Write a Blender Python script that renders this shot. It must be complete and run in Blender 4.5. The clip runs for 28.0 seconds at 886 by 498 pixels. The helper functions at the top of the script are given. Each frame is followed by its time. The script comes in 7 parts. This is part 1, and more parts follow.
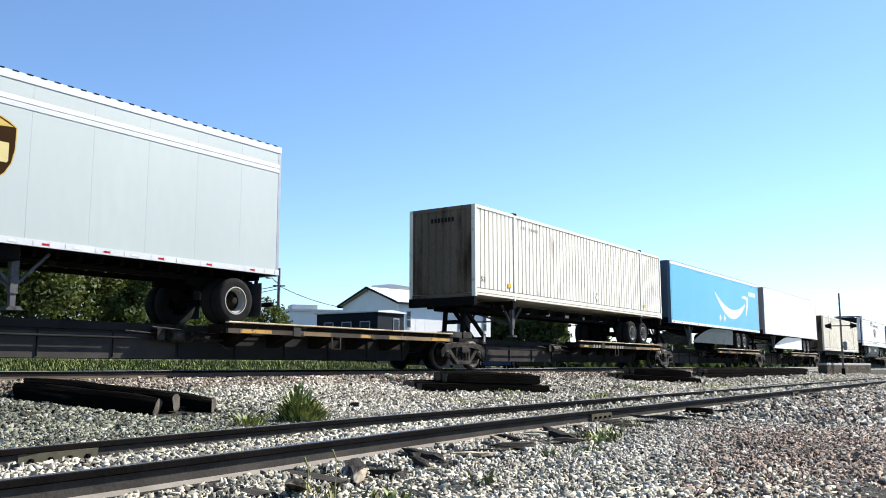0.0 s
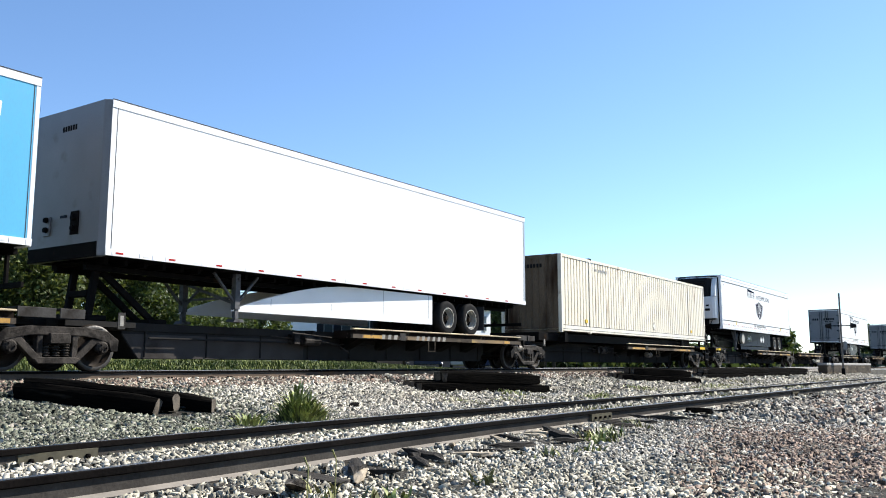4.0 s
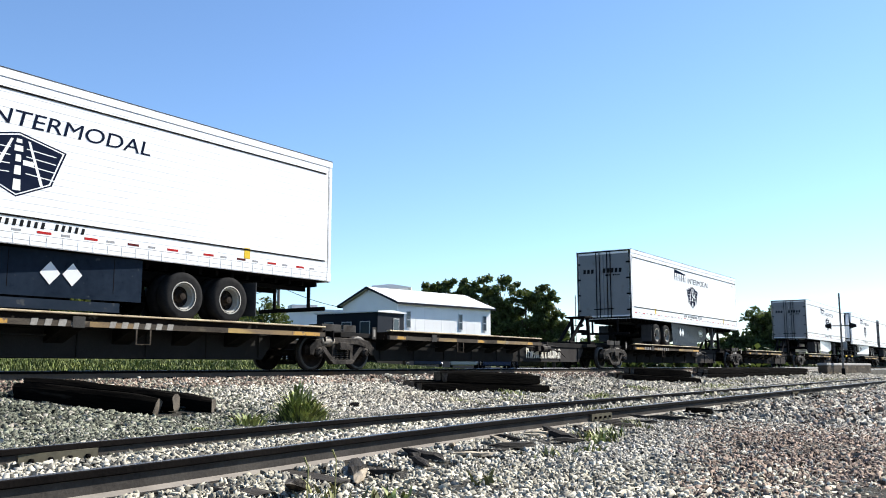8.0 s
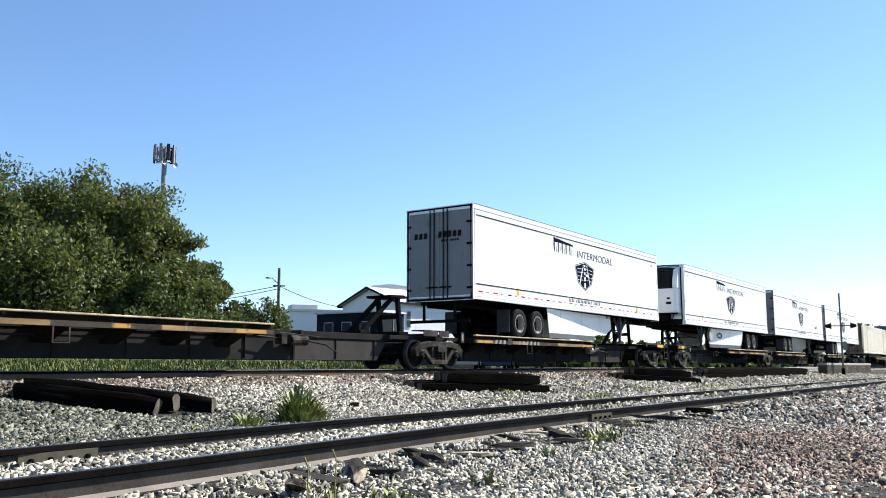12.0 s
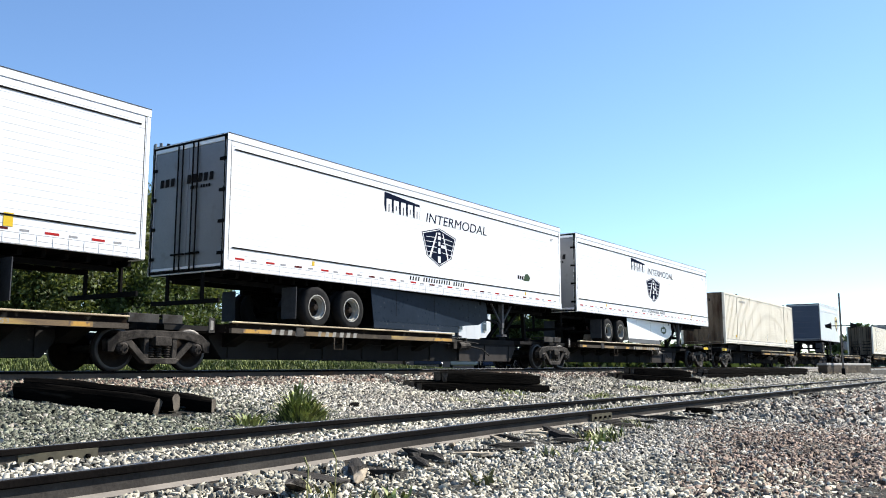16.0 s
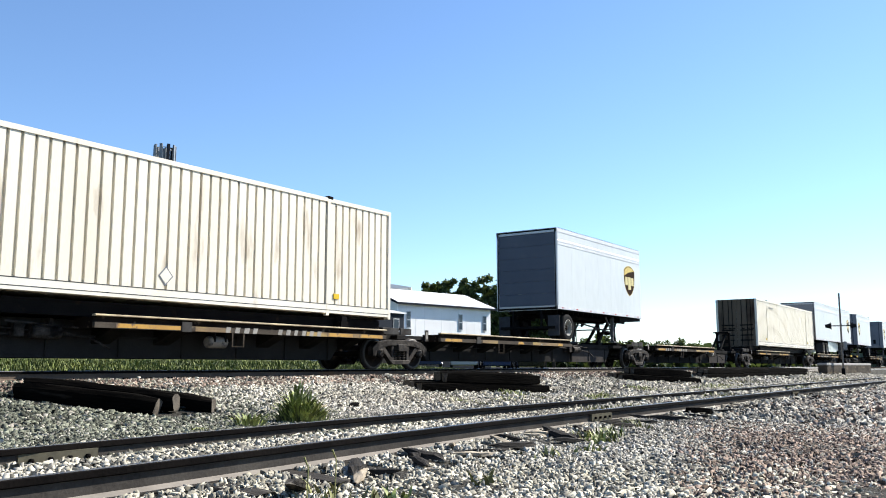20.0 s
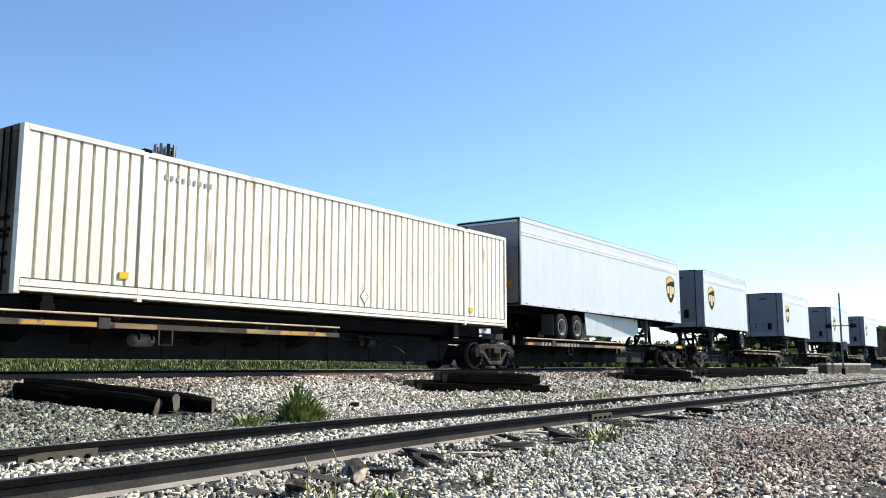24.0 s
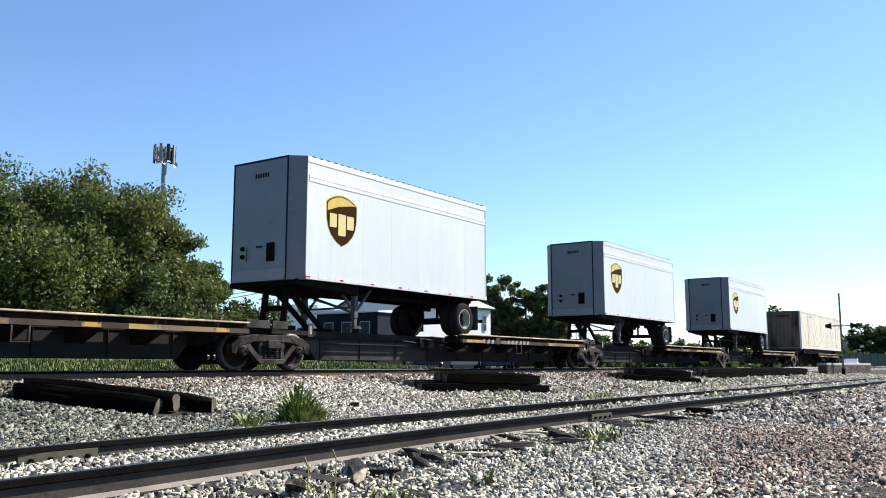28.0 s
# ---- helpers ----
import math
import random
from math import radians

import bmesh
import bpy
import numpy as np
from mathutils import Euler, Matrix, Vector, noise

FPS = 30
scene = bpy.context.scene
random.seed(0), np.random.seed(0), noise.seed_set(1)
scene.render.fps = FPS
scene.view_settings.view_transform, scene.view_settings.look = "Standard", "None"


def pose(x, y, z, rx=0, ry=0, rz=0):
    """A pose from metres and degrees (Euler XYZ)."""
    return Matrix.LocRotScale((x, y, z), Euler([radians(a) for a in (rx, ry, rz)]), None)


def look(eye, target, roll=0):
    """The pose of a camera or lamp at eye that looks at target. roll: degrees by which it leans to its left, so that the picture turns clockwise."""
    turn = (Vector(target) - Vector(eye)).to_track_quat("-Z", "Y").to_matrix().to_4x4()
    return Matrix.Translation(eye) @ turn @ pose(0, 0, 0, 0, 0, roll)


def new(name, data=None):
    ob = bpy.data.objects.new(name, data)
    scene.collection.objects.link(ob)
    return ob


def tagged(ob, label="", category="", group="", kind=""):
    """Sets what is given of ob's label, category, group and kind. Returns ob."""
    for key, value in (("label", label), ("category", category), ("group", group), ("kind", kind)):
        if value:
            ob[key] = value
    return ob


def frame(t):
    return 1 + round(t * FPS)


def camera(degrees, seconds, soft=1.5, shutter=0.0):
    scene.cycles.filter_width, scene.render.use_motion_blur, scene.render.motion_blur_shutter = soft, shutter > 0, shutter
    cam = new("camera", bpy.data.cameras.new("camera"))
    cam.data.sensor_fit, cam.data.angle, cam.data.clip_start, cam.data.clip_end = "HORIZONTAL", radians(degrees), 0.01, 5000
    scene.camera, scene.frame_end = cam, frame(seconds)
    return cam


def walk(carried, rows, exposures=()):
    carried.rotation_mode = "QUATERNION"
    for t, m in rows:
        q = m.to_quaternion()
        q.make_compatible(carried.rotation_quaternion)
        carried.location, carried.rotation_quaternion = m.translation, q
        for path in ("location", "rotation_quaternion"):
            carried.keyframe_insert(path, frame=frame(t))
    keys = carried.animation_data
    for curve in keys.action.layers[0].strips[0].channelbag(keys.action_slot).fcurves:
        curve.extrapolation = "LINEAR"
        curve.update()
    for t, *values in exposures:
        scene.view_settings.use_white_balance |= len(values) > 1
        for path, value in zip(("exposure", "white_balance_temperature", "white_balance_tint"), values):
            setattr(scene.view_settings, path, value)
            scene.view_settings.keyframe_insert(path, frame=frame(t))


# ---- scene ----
# The camera stands on its tripod beside the siding; x runs along the tracks, y away across them, z = 0 at the main line's rail tops.
EYE = (0.0, 0.0, 0.10)
VIEW = (0.8165, 0.5612, 0.1355)
cam = camera(54.91, 28.0, soft=1.0)
SHOT = look(EYE, [e + 10 * v for e, v in zip(EYE, VIEW)])
walk(cam, [(0.0, SHOT), (28.0, SHOT)], exposures=[(0.0, 1.305), (28.0, 1.305)])

# ---- light: a morning sun ahead, on the camera's side of the track ----
SUN = Vector((1.12, -0.52, 1.0)).normalized()
world = bpy.data.worlds.new("world")
scene.world = world
world.use_nodes = True
wn = world.node_tree
sky = wn.nodes.new("ShaderNodeTexSky")
sky.sky_type, sky.sun_disc = "NISHITA", False
sky.sun_elevation = math.asin(SUN.z)
sky.sun_rotation = math.atan2(SUN.x, SUN.y)
sky.altitude, sky.air_density, sky.dust_density, sky.ozone_density = 200.0, 1.0, 0.1, 6.0
wn.links.new(sky.outputs[0], wn.nodes["Background"].inputs[0])
wn.nodes["Background"].inputs[1].default_value = 0.0833
lamp = bpy.data.lights.new("sun", "SUN")
lamp.energy, lamp.angle, lamp.color = 5.0, radians(0.5), (1.0, 0.95, 0.86)
sun = new("sun", lamp)
sun.matrix_basis = look(tuple(SUN * 50), (0, 0, 0))

# ---- the train's way: metres run by each second ----
RUN = [(0, 0.0), (1, 11.91), (2, 24.30), (3, 36.0), (3.5, 42.1), (5.5, 66.9), (6, 73.1), (7, 85.26), (8, 97.12), (9, 109.19),
       (10, 120.99), (11, 133.36), (12, 145.19), (12.5, 150.9), (14.5, 174.9), (15, 180.95), (16, 193.16), (17, 204.96), (18, 216.72),
       (19, 228.58), (20, 240.6), (21, 252.42), (21.5, 258.6), (23.5, 282.55), (24, 288.75), (25, 300.72), (26, 312.72), (27, 325.01), (28, 336.79)]
YC = 15.565          # the main track's centre line
HALF = 1.295         # half the width of trailers and containers


# ---- building tools ----
class Shape:
    """A bmesh with a few solid forms to add to it; mat is the slot of what is added next."""

    def __init__(self):
        self.bm, self.mat = bmesh.new(), 0

    def poly(self, pts, faces):
        vs = [self.bm.verts.new(p) for p in pts]
        for f in faces:
            try:
                self.bm.faces.new([vs[i] for i in f]).material_index = self.mat
            except ValueError:
                pass
        return self

    def box(self, x0, x1, y0, y1, z0, z1):
        p = [(x, y, z) for x in (x0, x1) for y in (y0, y1) for z in (z0, z1)]
        return self.poly(p, [(0, 1, 3, 2), (4, 6, 7, 5), (0, 4, 5, 1), (2, 3, 7, 6), (0, 2, 6, 4), (1, 5, 7, 3)])

    def prism(self, outline, a, b, axis="y"):
        """An outline of (u, v) drawn out from a to b: along y it is (x, z), along x (y, z), along z (x, y)."""
        def at(u, v, w):
            return {"y": (u, w, v), "x": (w, u, v), "z": (u, v, w)}[axis]
        n = len(outline)
        pts = [at(u, v, a) for u, v in outline] + [at(u, v, b) for u, v in outline]
        return self.poly(pts, [tuple(range(n)), tuple(range(2 * n - 1, n - 1, -1))] + [(i, i + n, (i + 1) % n + n, (i + 1) % n) for i in range(n)])

    def tube(self, p, q, r, n=8, r2=None):
        p, q = Vector(p), Vector(q)
        r2 = r if r2 is None else r2
        turn = (q - p).to_track_quat("Z", "Y")
        ring = [turn @ Vector((math.cos(i * math.tau / n), math.sin(i * math.tau / n), 0)) for i in range(n)]
        pts = [p + v * r for v in ring] + [q + v * r2 for v in ring]
        return self.poly(pts, [tuple(range(n - 1, -1, -1)), tuple(range(n, 2 * n))] + [(i, (i + 1) % n, (i + 1) % n + n, i + n) for i in range(n)])

    def beam(self, p, q, w, h):
        """A square bar from p to q, w wide across y, h deep."""
        p, q = Vector(p), Vector(q)
        d = (q - p).normalized()
        side = Vector((0, 1, 0)) if abs(d.y) < 0.9 else Vector((1, 0, 0))
        up = d.cross(side).normalized()
        side = up.cross(d).normalized()
        pts = [e + side * a * w / 2 + up * b * h / 2 for e in (p, q) for a, b in ((-1, -1), (1, -1), (1, 1), (-1, 1))]
        return self.poly(pts, [(0, 1, 2, 3), (7, 6, 5, 4)] + [(i, i + 4, (i + 1) % 4 + 4, (i + 1) % 4) for i in range(4)])

    def turned(self, profile, centre, n=20, axis="y"):
        """A profile of (radius, height) turned about an axis through centre."""
        cx, cy, cz = centre
        pts = []
        for i in range(n):
            c, s = math.cos(i * math.tau / n), math.sin(i * math.tau / n)
            for r, h in profile:
                pts.append({"y": (cx + r * c, cy + h, cz + r * s), "z": (cx + r * c, cy + r * s, cz + h), "x": (cx + h, cy + r * c, cz + r * s)}[axis])
        m = len(profile)
        faces = [(i * m + j, i * m + j + 1, (i + 1) % n * m + j + 1, (i + 1) % n * m + j) for i in range(n) for j in range(m - 1)]
        return self.poly(pts, faces)

    def mesh(self, name, mats, bevel=0.0):
        bmesh.ops.remove_doubles(self.bm, verts=self.bm.verts, dist=1e-5)
        if bevel:
            edges = [e for e in self.bm.edges if len(e.link_faces) == 2 and e.calc_face_angle() > 0.6]
            bmesh.ops.bevel(self.bm, geom=edges, offset=bevel, segments=1, affect="EDGES", clamp_overlap=True)
        bmesh.ops.recalc_face_normals(self.bm, faces=self.bm.faces)
        me = bpy.data.meshes.new(name)
        self.bm.to_mesh(me)
        self.bm.free()
        for m in mats if isinstance(mats, (list, tuple)) else [mats]:
            me.materials.append(m)
        return me


def part(name, shape, mats, parent=None, label="", m=None, bevel=0.0, smooth=False):
    """Links a shape, or a mesh made before, as one mesh object under its thing or part."""
    me = shape.mesh(name, mats, bevel) if isinstance(shape, Shape) else shape
    if smooth:
        me.shade_smooth()
    ob = new(name, me)
    ob.parent = parent
    if m is not None:
        ob.matrix_basis = m
    return tagged(ob, label, kind="stuff" if name in ("lettering", "shield_mark") else "")


def thing(name, label, category, m=None, group="", kind=""):
    ob = new(name)
    ob.empty_display_size = 0.3
    if m is not None:
        ob.matrix_basis = m
    return tagged(ob, label, category, group, kind)


def stuff_mesh(name, verts, faces, mats, index=None):
    """One mesh from arrays: verts (n, 3), faces (m, k), all of k corners."""
    verts, faces = np.asarray(verts, dtype=np.float32), np.asarray(faces, dtype=np.int32)
    me = bpy.data.meshes.new(name)
    k = faces.shape[1]
    me.vertices.add(len(verts))
    me.vertices.foreach_set("co", verts.ravel())
    me.loops.add(faces.size)
    me.loops.foreach_set("vertex_index", faces.ravel())
    me.polygons.add(len(faces))
    me.polygons.foreach_set("loop_start", np.arange(0, faces.size, k, dtype=np.int32))
    for m in mats if isinstance(mats, (list, tuple)) else [mats]:
        me.materials.append(m)
    if index is not None:
        me.polygons.foreach_set("material_index", np.asarray(index, dtype=np.int32))
    me.update(calc_edges=True)
    me.validate()
    return me


# ---- materials ----
def surface(name, a, b, scale=4.0, rough=0.6, metal=0.0, bump=0.0, fine=40.0, mix=(0.35, 0.65), stretch=(1, 1, 1), spots=None, random=0.0, rough_var=0.1, island=0.0, far=0.02, spec=0.5):
    """Two colours mixed by coarse and fine noise, with an optional third one in spots, relief and uneven gloss."""
    mt = bpy.data.materials.new(name)
    mt.use_nodes = True
    t, n = mt.node_tree, mt.node_tree.nodes
    bsdf = n["Principled BSDF"]
    co = n.new("ShaderNodeTexCoord")
    mp = n.new("ShaderNodeMapping")
    mp.inputs["Scale"].default_value = stretch
    t.links.new(co.outputs["Object"], mp.inputs[0])

    def noise_at(sc, detail=4.0):
        x = n.new("ShaderNodeTexNoise")
        x.inputs["Scale"].default_value, x.inputs["Detail"].default_value = sc, detail
        t.links.new(mp.outputs[0], x.inputs["Vector"])
        return x.outputs["Fac"]

    def span(src, lo, hi, out0=0.0, out1=1.0):
        r = n.new("ShaderNodeMapRange")
        r.inputs["From Min"].default_value, r.inputs["From Max"].default_value = lo, hi
        r.inputs["To Min"].default_value, r.inputs["To Max"].default_value = out0, out1
        t.links.new(src, r.inputs["Value"])
        return r.outputs["Result"]

    def blend(fac, x, y):
        m = n.new("ShaderNodeMix")
        m.data_type = "RGBA"
        t.links.new(fac, m.inputs["Factor"])
        for v, i in ((x, 6), (y, 7)):
            if isinstance(v, tuple):
                m.inputs[i].default_value = (*v, 1)
            else:
                t.links.new(v, m.inputs[i])
        return m.outputs[2]

    coarse, small = noise_at(scale), noise_at(fine, 6.0)
    avg = n.new("ShaderNodeMath")
    avg.operation = "MULTIPLY_ADD"
    avg.inputs[1].default_value = 0.4
    t.links.new(small, avg.inputs[0])
    half = n.new("ShaderNodeMath")
    half.operation = "MULTIPLY"
    half.inputs[1].default_value = 0.6
    t.links.new(coarse, half.inputs[0])
    t.links.new(half.outputs[0], avg.inputs[2])
    col = blend(span(avg.outputs[0], *mix), a, b)
    if random:
        oi = n.new("ShaderNodeObjectInfo")
        col = blend(span(oi.outputs["Random"], 0, 1, 0, random), col, b)
    if island:
        ge = n.new("ShaderNodeNewGeometry")
        hs = n.new("ShaderNodeHueSaturation")
        t.links.new(span(ge.outputs["Random Per Island"], 0, 1, 1 - island, 1 + island), hs.inputs["Value"])
        t.links.new(col, hs.inputs["Color"])
        col = hs.outputs["Color"]
    if spots:
        c, sc, lo, hi = spots
        col = blend(span(noise_at(sc, 8.0), lo, hi), col, c)
    t.links.new(col, bsdf.inputs["Base Color"])
    t.links.new(span(small, 0.3, 0.7, max(0.02, rough - rough_var), min(1, rough + rough_var)), bsdf.inputs["Roughness"])
    bsdf.inputs["Metallic"].default_value = metal
    bsdf.inputs["Specular IOR Level"].default_value = spec
    if bump:
        bp = n.new("ShaderNodeBump")
        bp.inputs["Strength"].default_value, bp.inputs["Distance"].default_value = bump, far
        t.links.new(small, bp.inputs["Height"])
        t.links.new(bp.outputs[0], bsdf.inputs["Normal"])
    return mt


def leaf_surface(name, a, b):
    mt = surface(name, a, b, scale=0.5, fine=3.0, rough=0.6, island=0.65, spec=0.2)
    bsdf = mt.node_tree.nodes["Principled BSDF"]
    tr = mt.node_tree.nodes.new("ShaderNodeBsdfTranslucent")
    tr.inputs["Color"].default_value = (b[0] * 1.3, b[1] * 1.25, b[2] * 0.8, 1)
    mx = mt.node_tree.nodes.new("ShaderNodeMixShader")
    mx.inputs[0].default_value = 0.25
    mt.node_tree.links.new(bsdf.outputs[0], mx.inputs[1])
    mt.node_tree.links.new(tr.outputs[0], mx.inputs[2])
    mt.node_tree.links.new(mx.outputs[0], mt.node_tree.nodes["Material Output"].inputs[0])
    return mt


WHITE = surface("white_trailer_paint", (0.74, 0.745, 0.75), (0.67, 0.675, 0.68), 0.8, 0.35, spots=((0.42, 0.40, 0.375), 1.3, 0.66, 0.9))
SILVER = surface("silver_grey_paint", (0.425, 0.465, 0.455), (0.375, 0.412, 0.405), 0.5, 0.42, 0.15, fine=4.0, stretch=(1, 1, 0.4), random=0.5, rough_var=0.03)
SILVER_PALE = surface("pale_silver_paint", (0.545, 0.57, 0.568), (0.47, 0.495, 0.495), 0.5, 0.42, 0.1, fine=4.0, stretch=(1, 1, 0.4), random=0.5, rough_var=0.03)
BELT = surface("pale_aluminium_rail", (0.56, 0.57, 0.58), (0.47, 0.48, 0.49), 1.5, 0.45, 0.15, stretch=(1, 1, 0.5))
TAN = surface("tan_container_paint", (0.69, 0.645, 0.54), (0.60, 0.545, 0.435), 0.9, 0.55, stretch=(1, 1, 0.22), spots=((0.24, 0.155, 0.085), 2.6, 0.60, 0.80))
TAN_GREY = surface("cream_container_paint", (0.715, 0.675, 0.57), (0.625, 0.58, 0.465), 0.9, 0.55, stretch=(1, 1, 0.22), spots=((0.26, 0.185, 0.13), 2.6, 0.63, 0.80))
# Rust of the container ends, darkened further to hold their shade.
TAN_RUST_SHADE = surface("rusty_shaded_tan", (0.15, 0.118, 0.085), (0.075, 0.054, 0.036), 0.9, 0.65, stretch=(1, 1, 0.25), spots=((0.032, 0.018, 0.011), 1.8, 0.50, 0.68), spec=0.1)
TAN_PALE = surface("pale_grey_container_paint", (0.71, 0.685, 0.62), (0.61, 0.58, 0.51), 0.9, 0.55, stretch=(1, 1, 0.22), spots=((0.25, 0.18, 0.13), 2.6, 0.62, 0.79))
CREAM = surface("cream_rail_paint", (0.70, 0.665, 0.575), (0.60, 0.56, 0.465), 1.2, 0.5, spots=((0.28, 0.20, 0.135), 3.0, 0.63, 0.82))
BLUE = surface("bright_blue_paint", (0.078, 0.37, 0.575), (0.066, 0.325, 0.52), 0.6, 0.38, stretch=(1, 1, 0.3))
NAVY = surface("dark_blue_lettering", (0.0067, 0.01, 0.0228), (0.0107, 0.0147, 0.0301), 3, 0.5, spec=0.0)
BLACK = surface("black_lettering", (0.0134, 0.0134, 0.0147), (0.0201, 0.0201, 0.0201), 3, 0.55, spec=0.0)
DECAL = surface("white_decal", (0.656, 0.664, 0.672), (0.624, 0.632, 0.64), 3, 0.4)
BROWN = surface("brown_shield_film", (0.0369, 0.0188, 0.008), (0.0301, 0.0154, 0.0074), 3, 0.35, spec=0.01)
GOLD = surface("gold_shield_film", (0.60, 0.42, 0.11), (0.52, 0.36, 0.09), 3, 0.32, 0.3, spec=0.1)
PALE_GOLD = surface("pale_gold_film", (0.60, 0.50, 0.24), (0.54, 0.44, 0.20), 3, 0.35, 0.2, spec=0.1)
RED = surface("red_marker", (0.3685, 0.0201, 0.0201), (0.3015, 0.0201, 0.0201), 6, 0.35, spec=0.05)
YELLOW = surface("worn_yellow_paint", (0.4154, 0.2211, 0.0201), (0.3015, 0.1541, 0.0201), 3.0, 0.6, spots=((0.067, 0.0402, 0.0268), 5.0, 0.56, 0.66))
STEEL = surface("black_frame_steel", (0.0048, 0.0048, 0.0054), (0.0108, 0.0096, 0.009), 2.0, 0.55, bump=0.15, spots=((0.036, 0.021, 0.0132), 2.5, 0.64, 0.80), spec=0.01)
SILL = surface("dull_black_sill_steel", (0.019, 0.0185, 0.0185), (0.031, 0.030, 0.029), 1.2, 0.8, bump=0.15, spots=((0.046, 0.04, 0.036), 2.0, 0.62, 0.82), spec=0.0)
RUSTY = surface("rusty_deck_steel", (0.0067, 0.005, 0.004), (0.0214, 0.0154, 0.0121), 2.0, 0.8, bump=0.3, spots=((0.1742, 0.134, 0.0938), 3.0, 0.60, 0.72), spec=0.01)
CAST = surface("grimy_cast_steel", (0.013, 0.0112, 0.010), (0.062, 0.054, 0.047), 5.0, 0.65, bump=0.4, spots=((0.006, 0.0052, 0.005), 4.0, 0.48, 0.64), spec=0.06)
RUBBER = surface("tyre_rubber", (0.0108, 0.0108, 0.0117), (0.0216, 0.0216, 0.0216), 6, 0.75, bump=0.2, spec=0.02)
RIM_PAINT = surface("chalky_rim_paint", (0.378, 0.369, 0.333), (0.27, 0.261, 0.234), 4, 0.6, spec=0.2)
ALU = surface("dull_aluminium", (0.3685, 0.3752, 0.3886), (0.3015, 0.3082, 0.3216), 4, 0.4, 0.7)
ROOF = surface("roof_sheet_metal", (0.4154, 0.4221, 0.4355), (0.3484, 0.3551, 0.3685), 1.0, 0.4, 0.4)
GREY_SKIRT = surface("grey_skirt_panel", (0.0075, 0.0125, 0.022), (0.014, 0.022, 0.036), 1.3, 0.35, fine=9.0, spots=((0.04, 0.047, 0.055), 7.0, 0.66, 0.74), spec=0.03)
GLASS_BLACK = surface("black_grille_plastic", (0.008, 0.0087, 0.0107), (0.0134, 0.0134, 0.0161), 4, 0.35, spec=0.05)
# Rear doors face away from the sun; this grey holds their shade.
SHADE_GREY = surface("shade_grey_panel", (0.175, 0.18, 0.19), (0.135, 0.14, 0.15), 1.2, 0.45, spots=((0.095, 0.085, 0.075), 2.0, 0.58, 0.78))
# Noses face away from the sun; their shade is put into the paint.
NOSE_SHADE = surface("shaded_nose_sheet", (0.115, 0.13, 0.155), (0.085, 0.097, 0.118), 1.0, 0.4, spots=((0.05, 0.052, 0.058), 1.8, 0.60, 0.82))
NOSE_BLUE_SHADE = surface("shaded_blue_nose", (0.0201, 0.067, 0.1273), (0.0168, 0.0503, 0.1005), 1.0, 0.45)
PLATE_GREY = surface("dusty_grey_plate", (0.062, 0.060, 0.058), (0.034, 0.032, 0.030), 2.5, 0.75, bump=0.2, spots=((0.018, 0.015, 0.013), 3.0, 0.56, 0.72), spec=0.05)
YELLOW_FILM = surface("yellow_warning_film", (0.62, 0.43, 0.03), (0.54, 0.36, 0.03), 4, 0.45, spec=0.1)
GREEN_BADGE = surface("green_badge_film", (0.0201, 0.0402, 0.0134), (0.0268, 0.0503, 0.0168), 4, 0.4, spec=0.1)



# ---- the train: rail cars ----
def truck_mesh():
    """The two cast side frames and the bolster of a freight truck, at rail height 0."""
    s = Shape()
    for y in (-1.09, 0.91):
        a, b = y, y + 0.18
        s.prism([(-1.22, 0.36), (-1.24, 0.58), (-1.0, 0.74), (-0.55, 0.80), (0.55, 0.80), (1.0, 0.74), (1.24, 0.58), (1.22, 0.36),
                 (1.08, 0.36), (1.02, 0.52), (0.72, 0.60), (0.5, 0.64), (-0.5, 0.64), (-0.72, 0.60), (-1.02, 0.52), (-1.08, 0.36)], a, b)
        for sg in (-1, 1):
            s.beam((sg * 0.78, (a + b) / 2, 0.60), (sg * 0.36, (a + b) / 2, 0.20), 0.15, 0.13)
            s.box(sg * 0.34 - 0.06, sg * 0.34 + 0.06, a + 0.02, b - 0.02, 0.20, 0.66)
            s.box(sg * 0.89 - 0.12, sg * 0.89 + 0.12, a + 0.01, b - 0.01, 0.48, 0.66)
        s.prism([(-0.46, 0.22), (-0.36, 0.13), (0.36, 0.13), (0.46, 0.22), (0.36, 0.25), (-0.36, 0.25)], a, b)
    s.box(-0.20, 0.20, -1.16, 1.16, 0.49, 0.68)
    s.box(-0.16, 0.16, -0.35, 0.35, 0.68, 0.78)
    for sg in (-1, 1):
        s.beam((sg * 0.42, -0.9, 0.42), (sg * 0.42, 0.9, 0.42), 0.08, 0.10)
        for y in (-0.75, 0.75):
            s.box(sg * 0.42 - 0.05, sg * 0.42 + 0.05, y - 0.06, y + 0.06, 0.30, 0.55)
    return s.mesh("truck", CAST, 0.012)


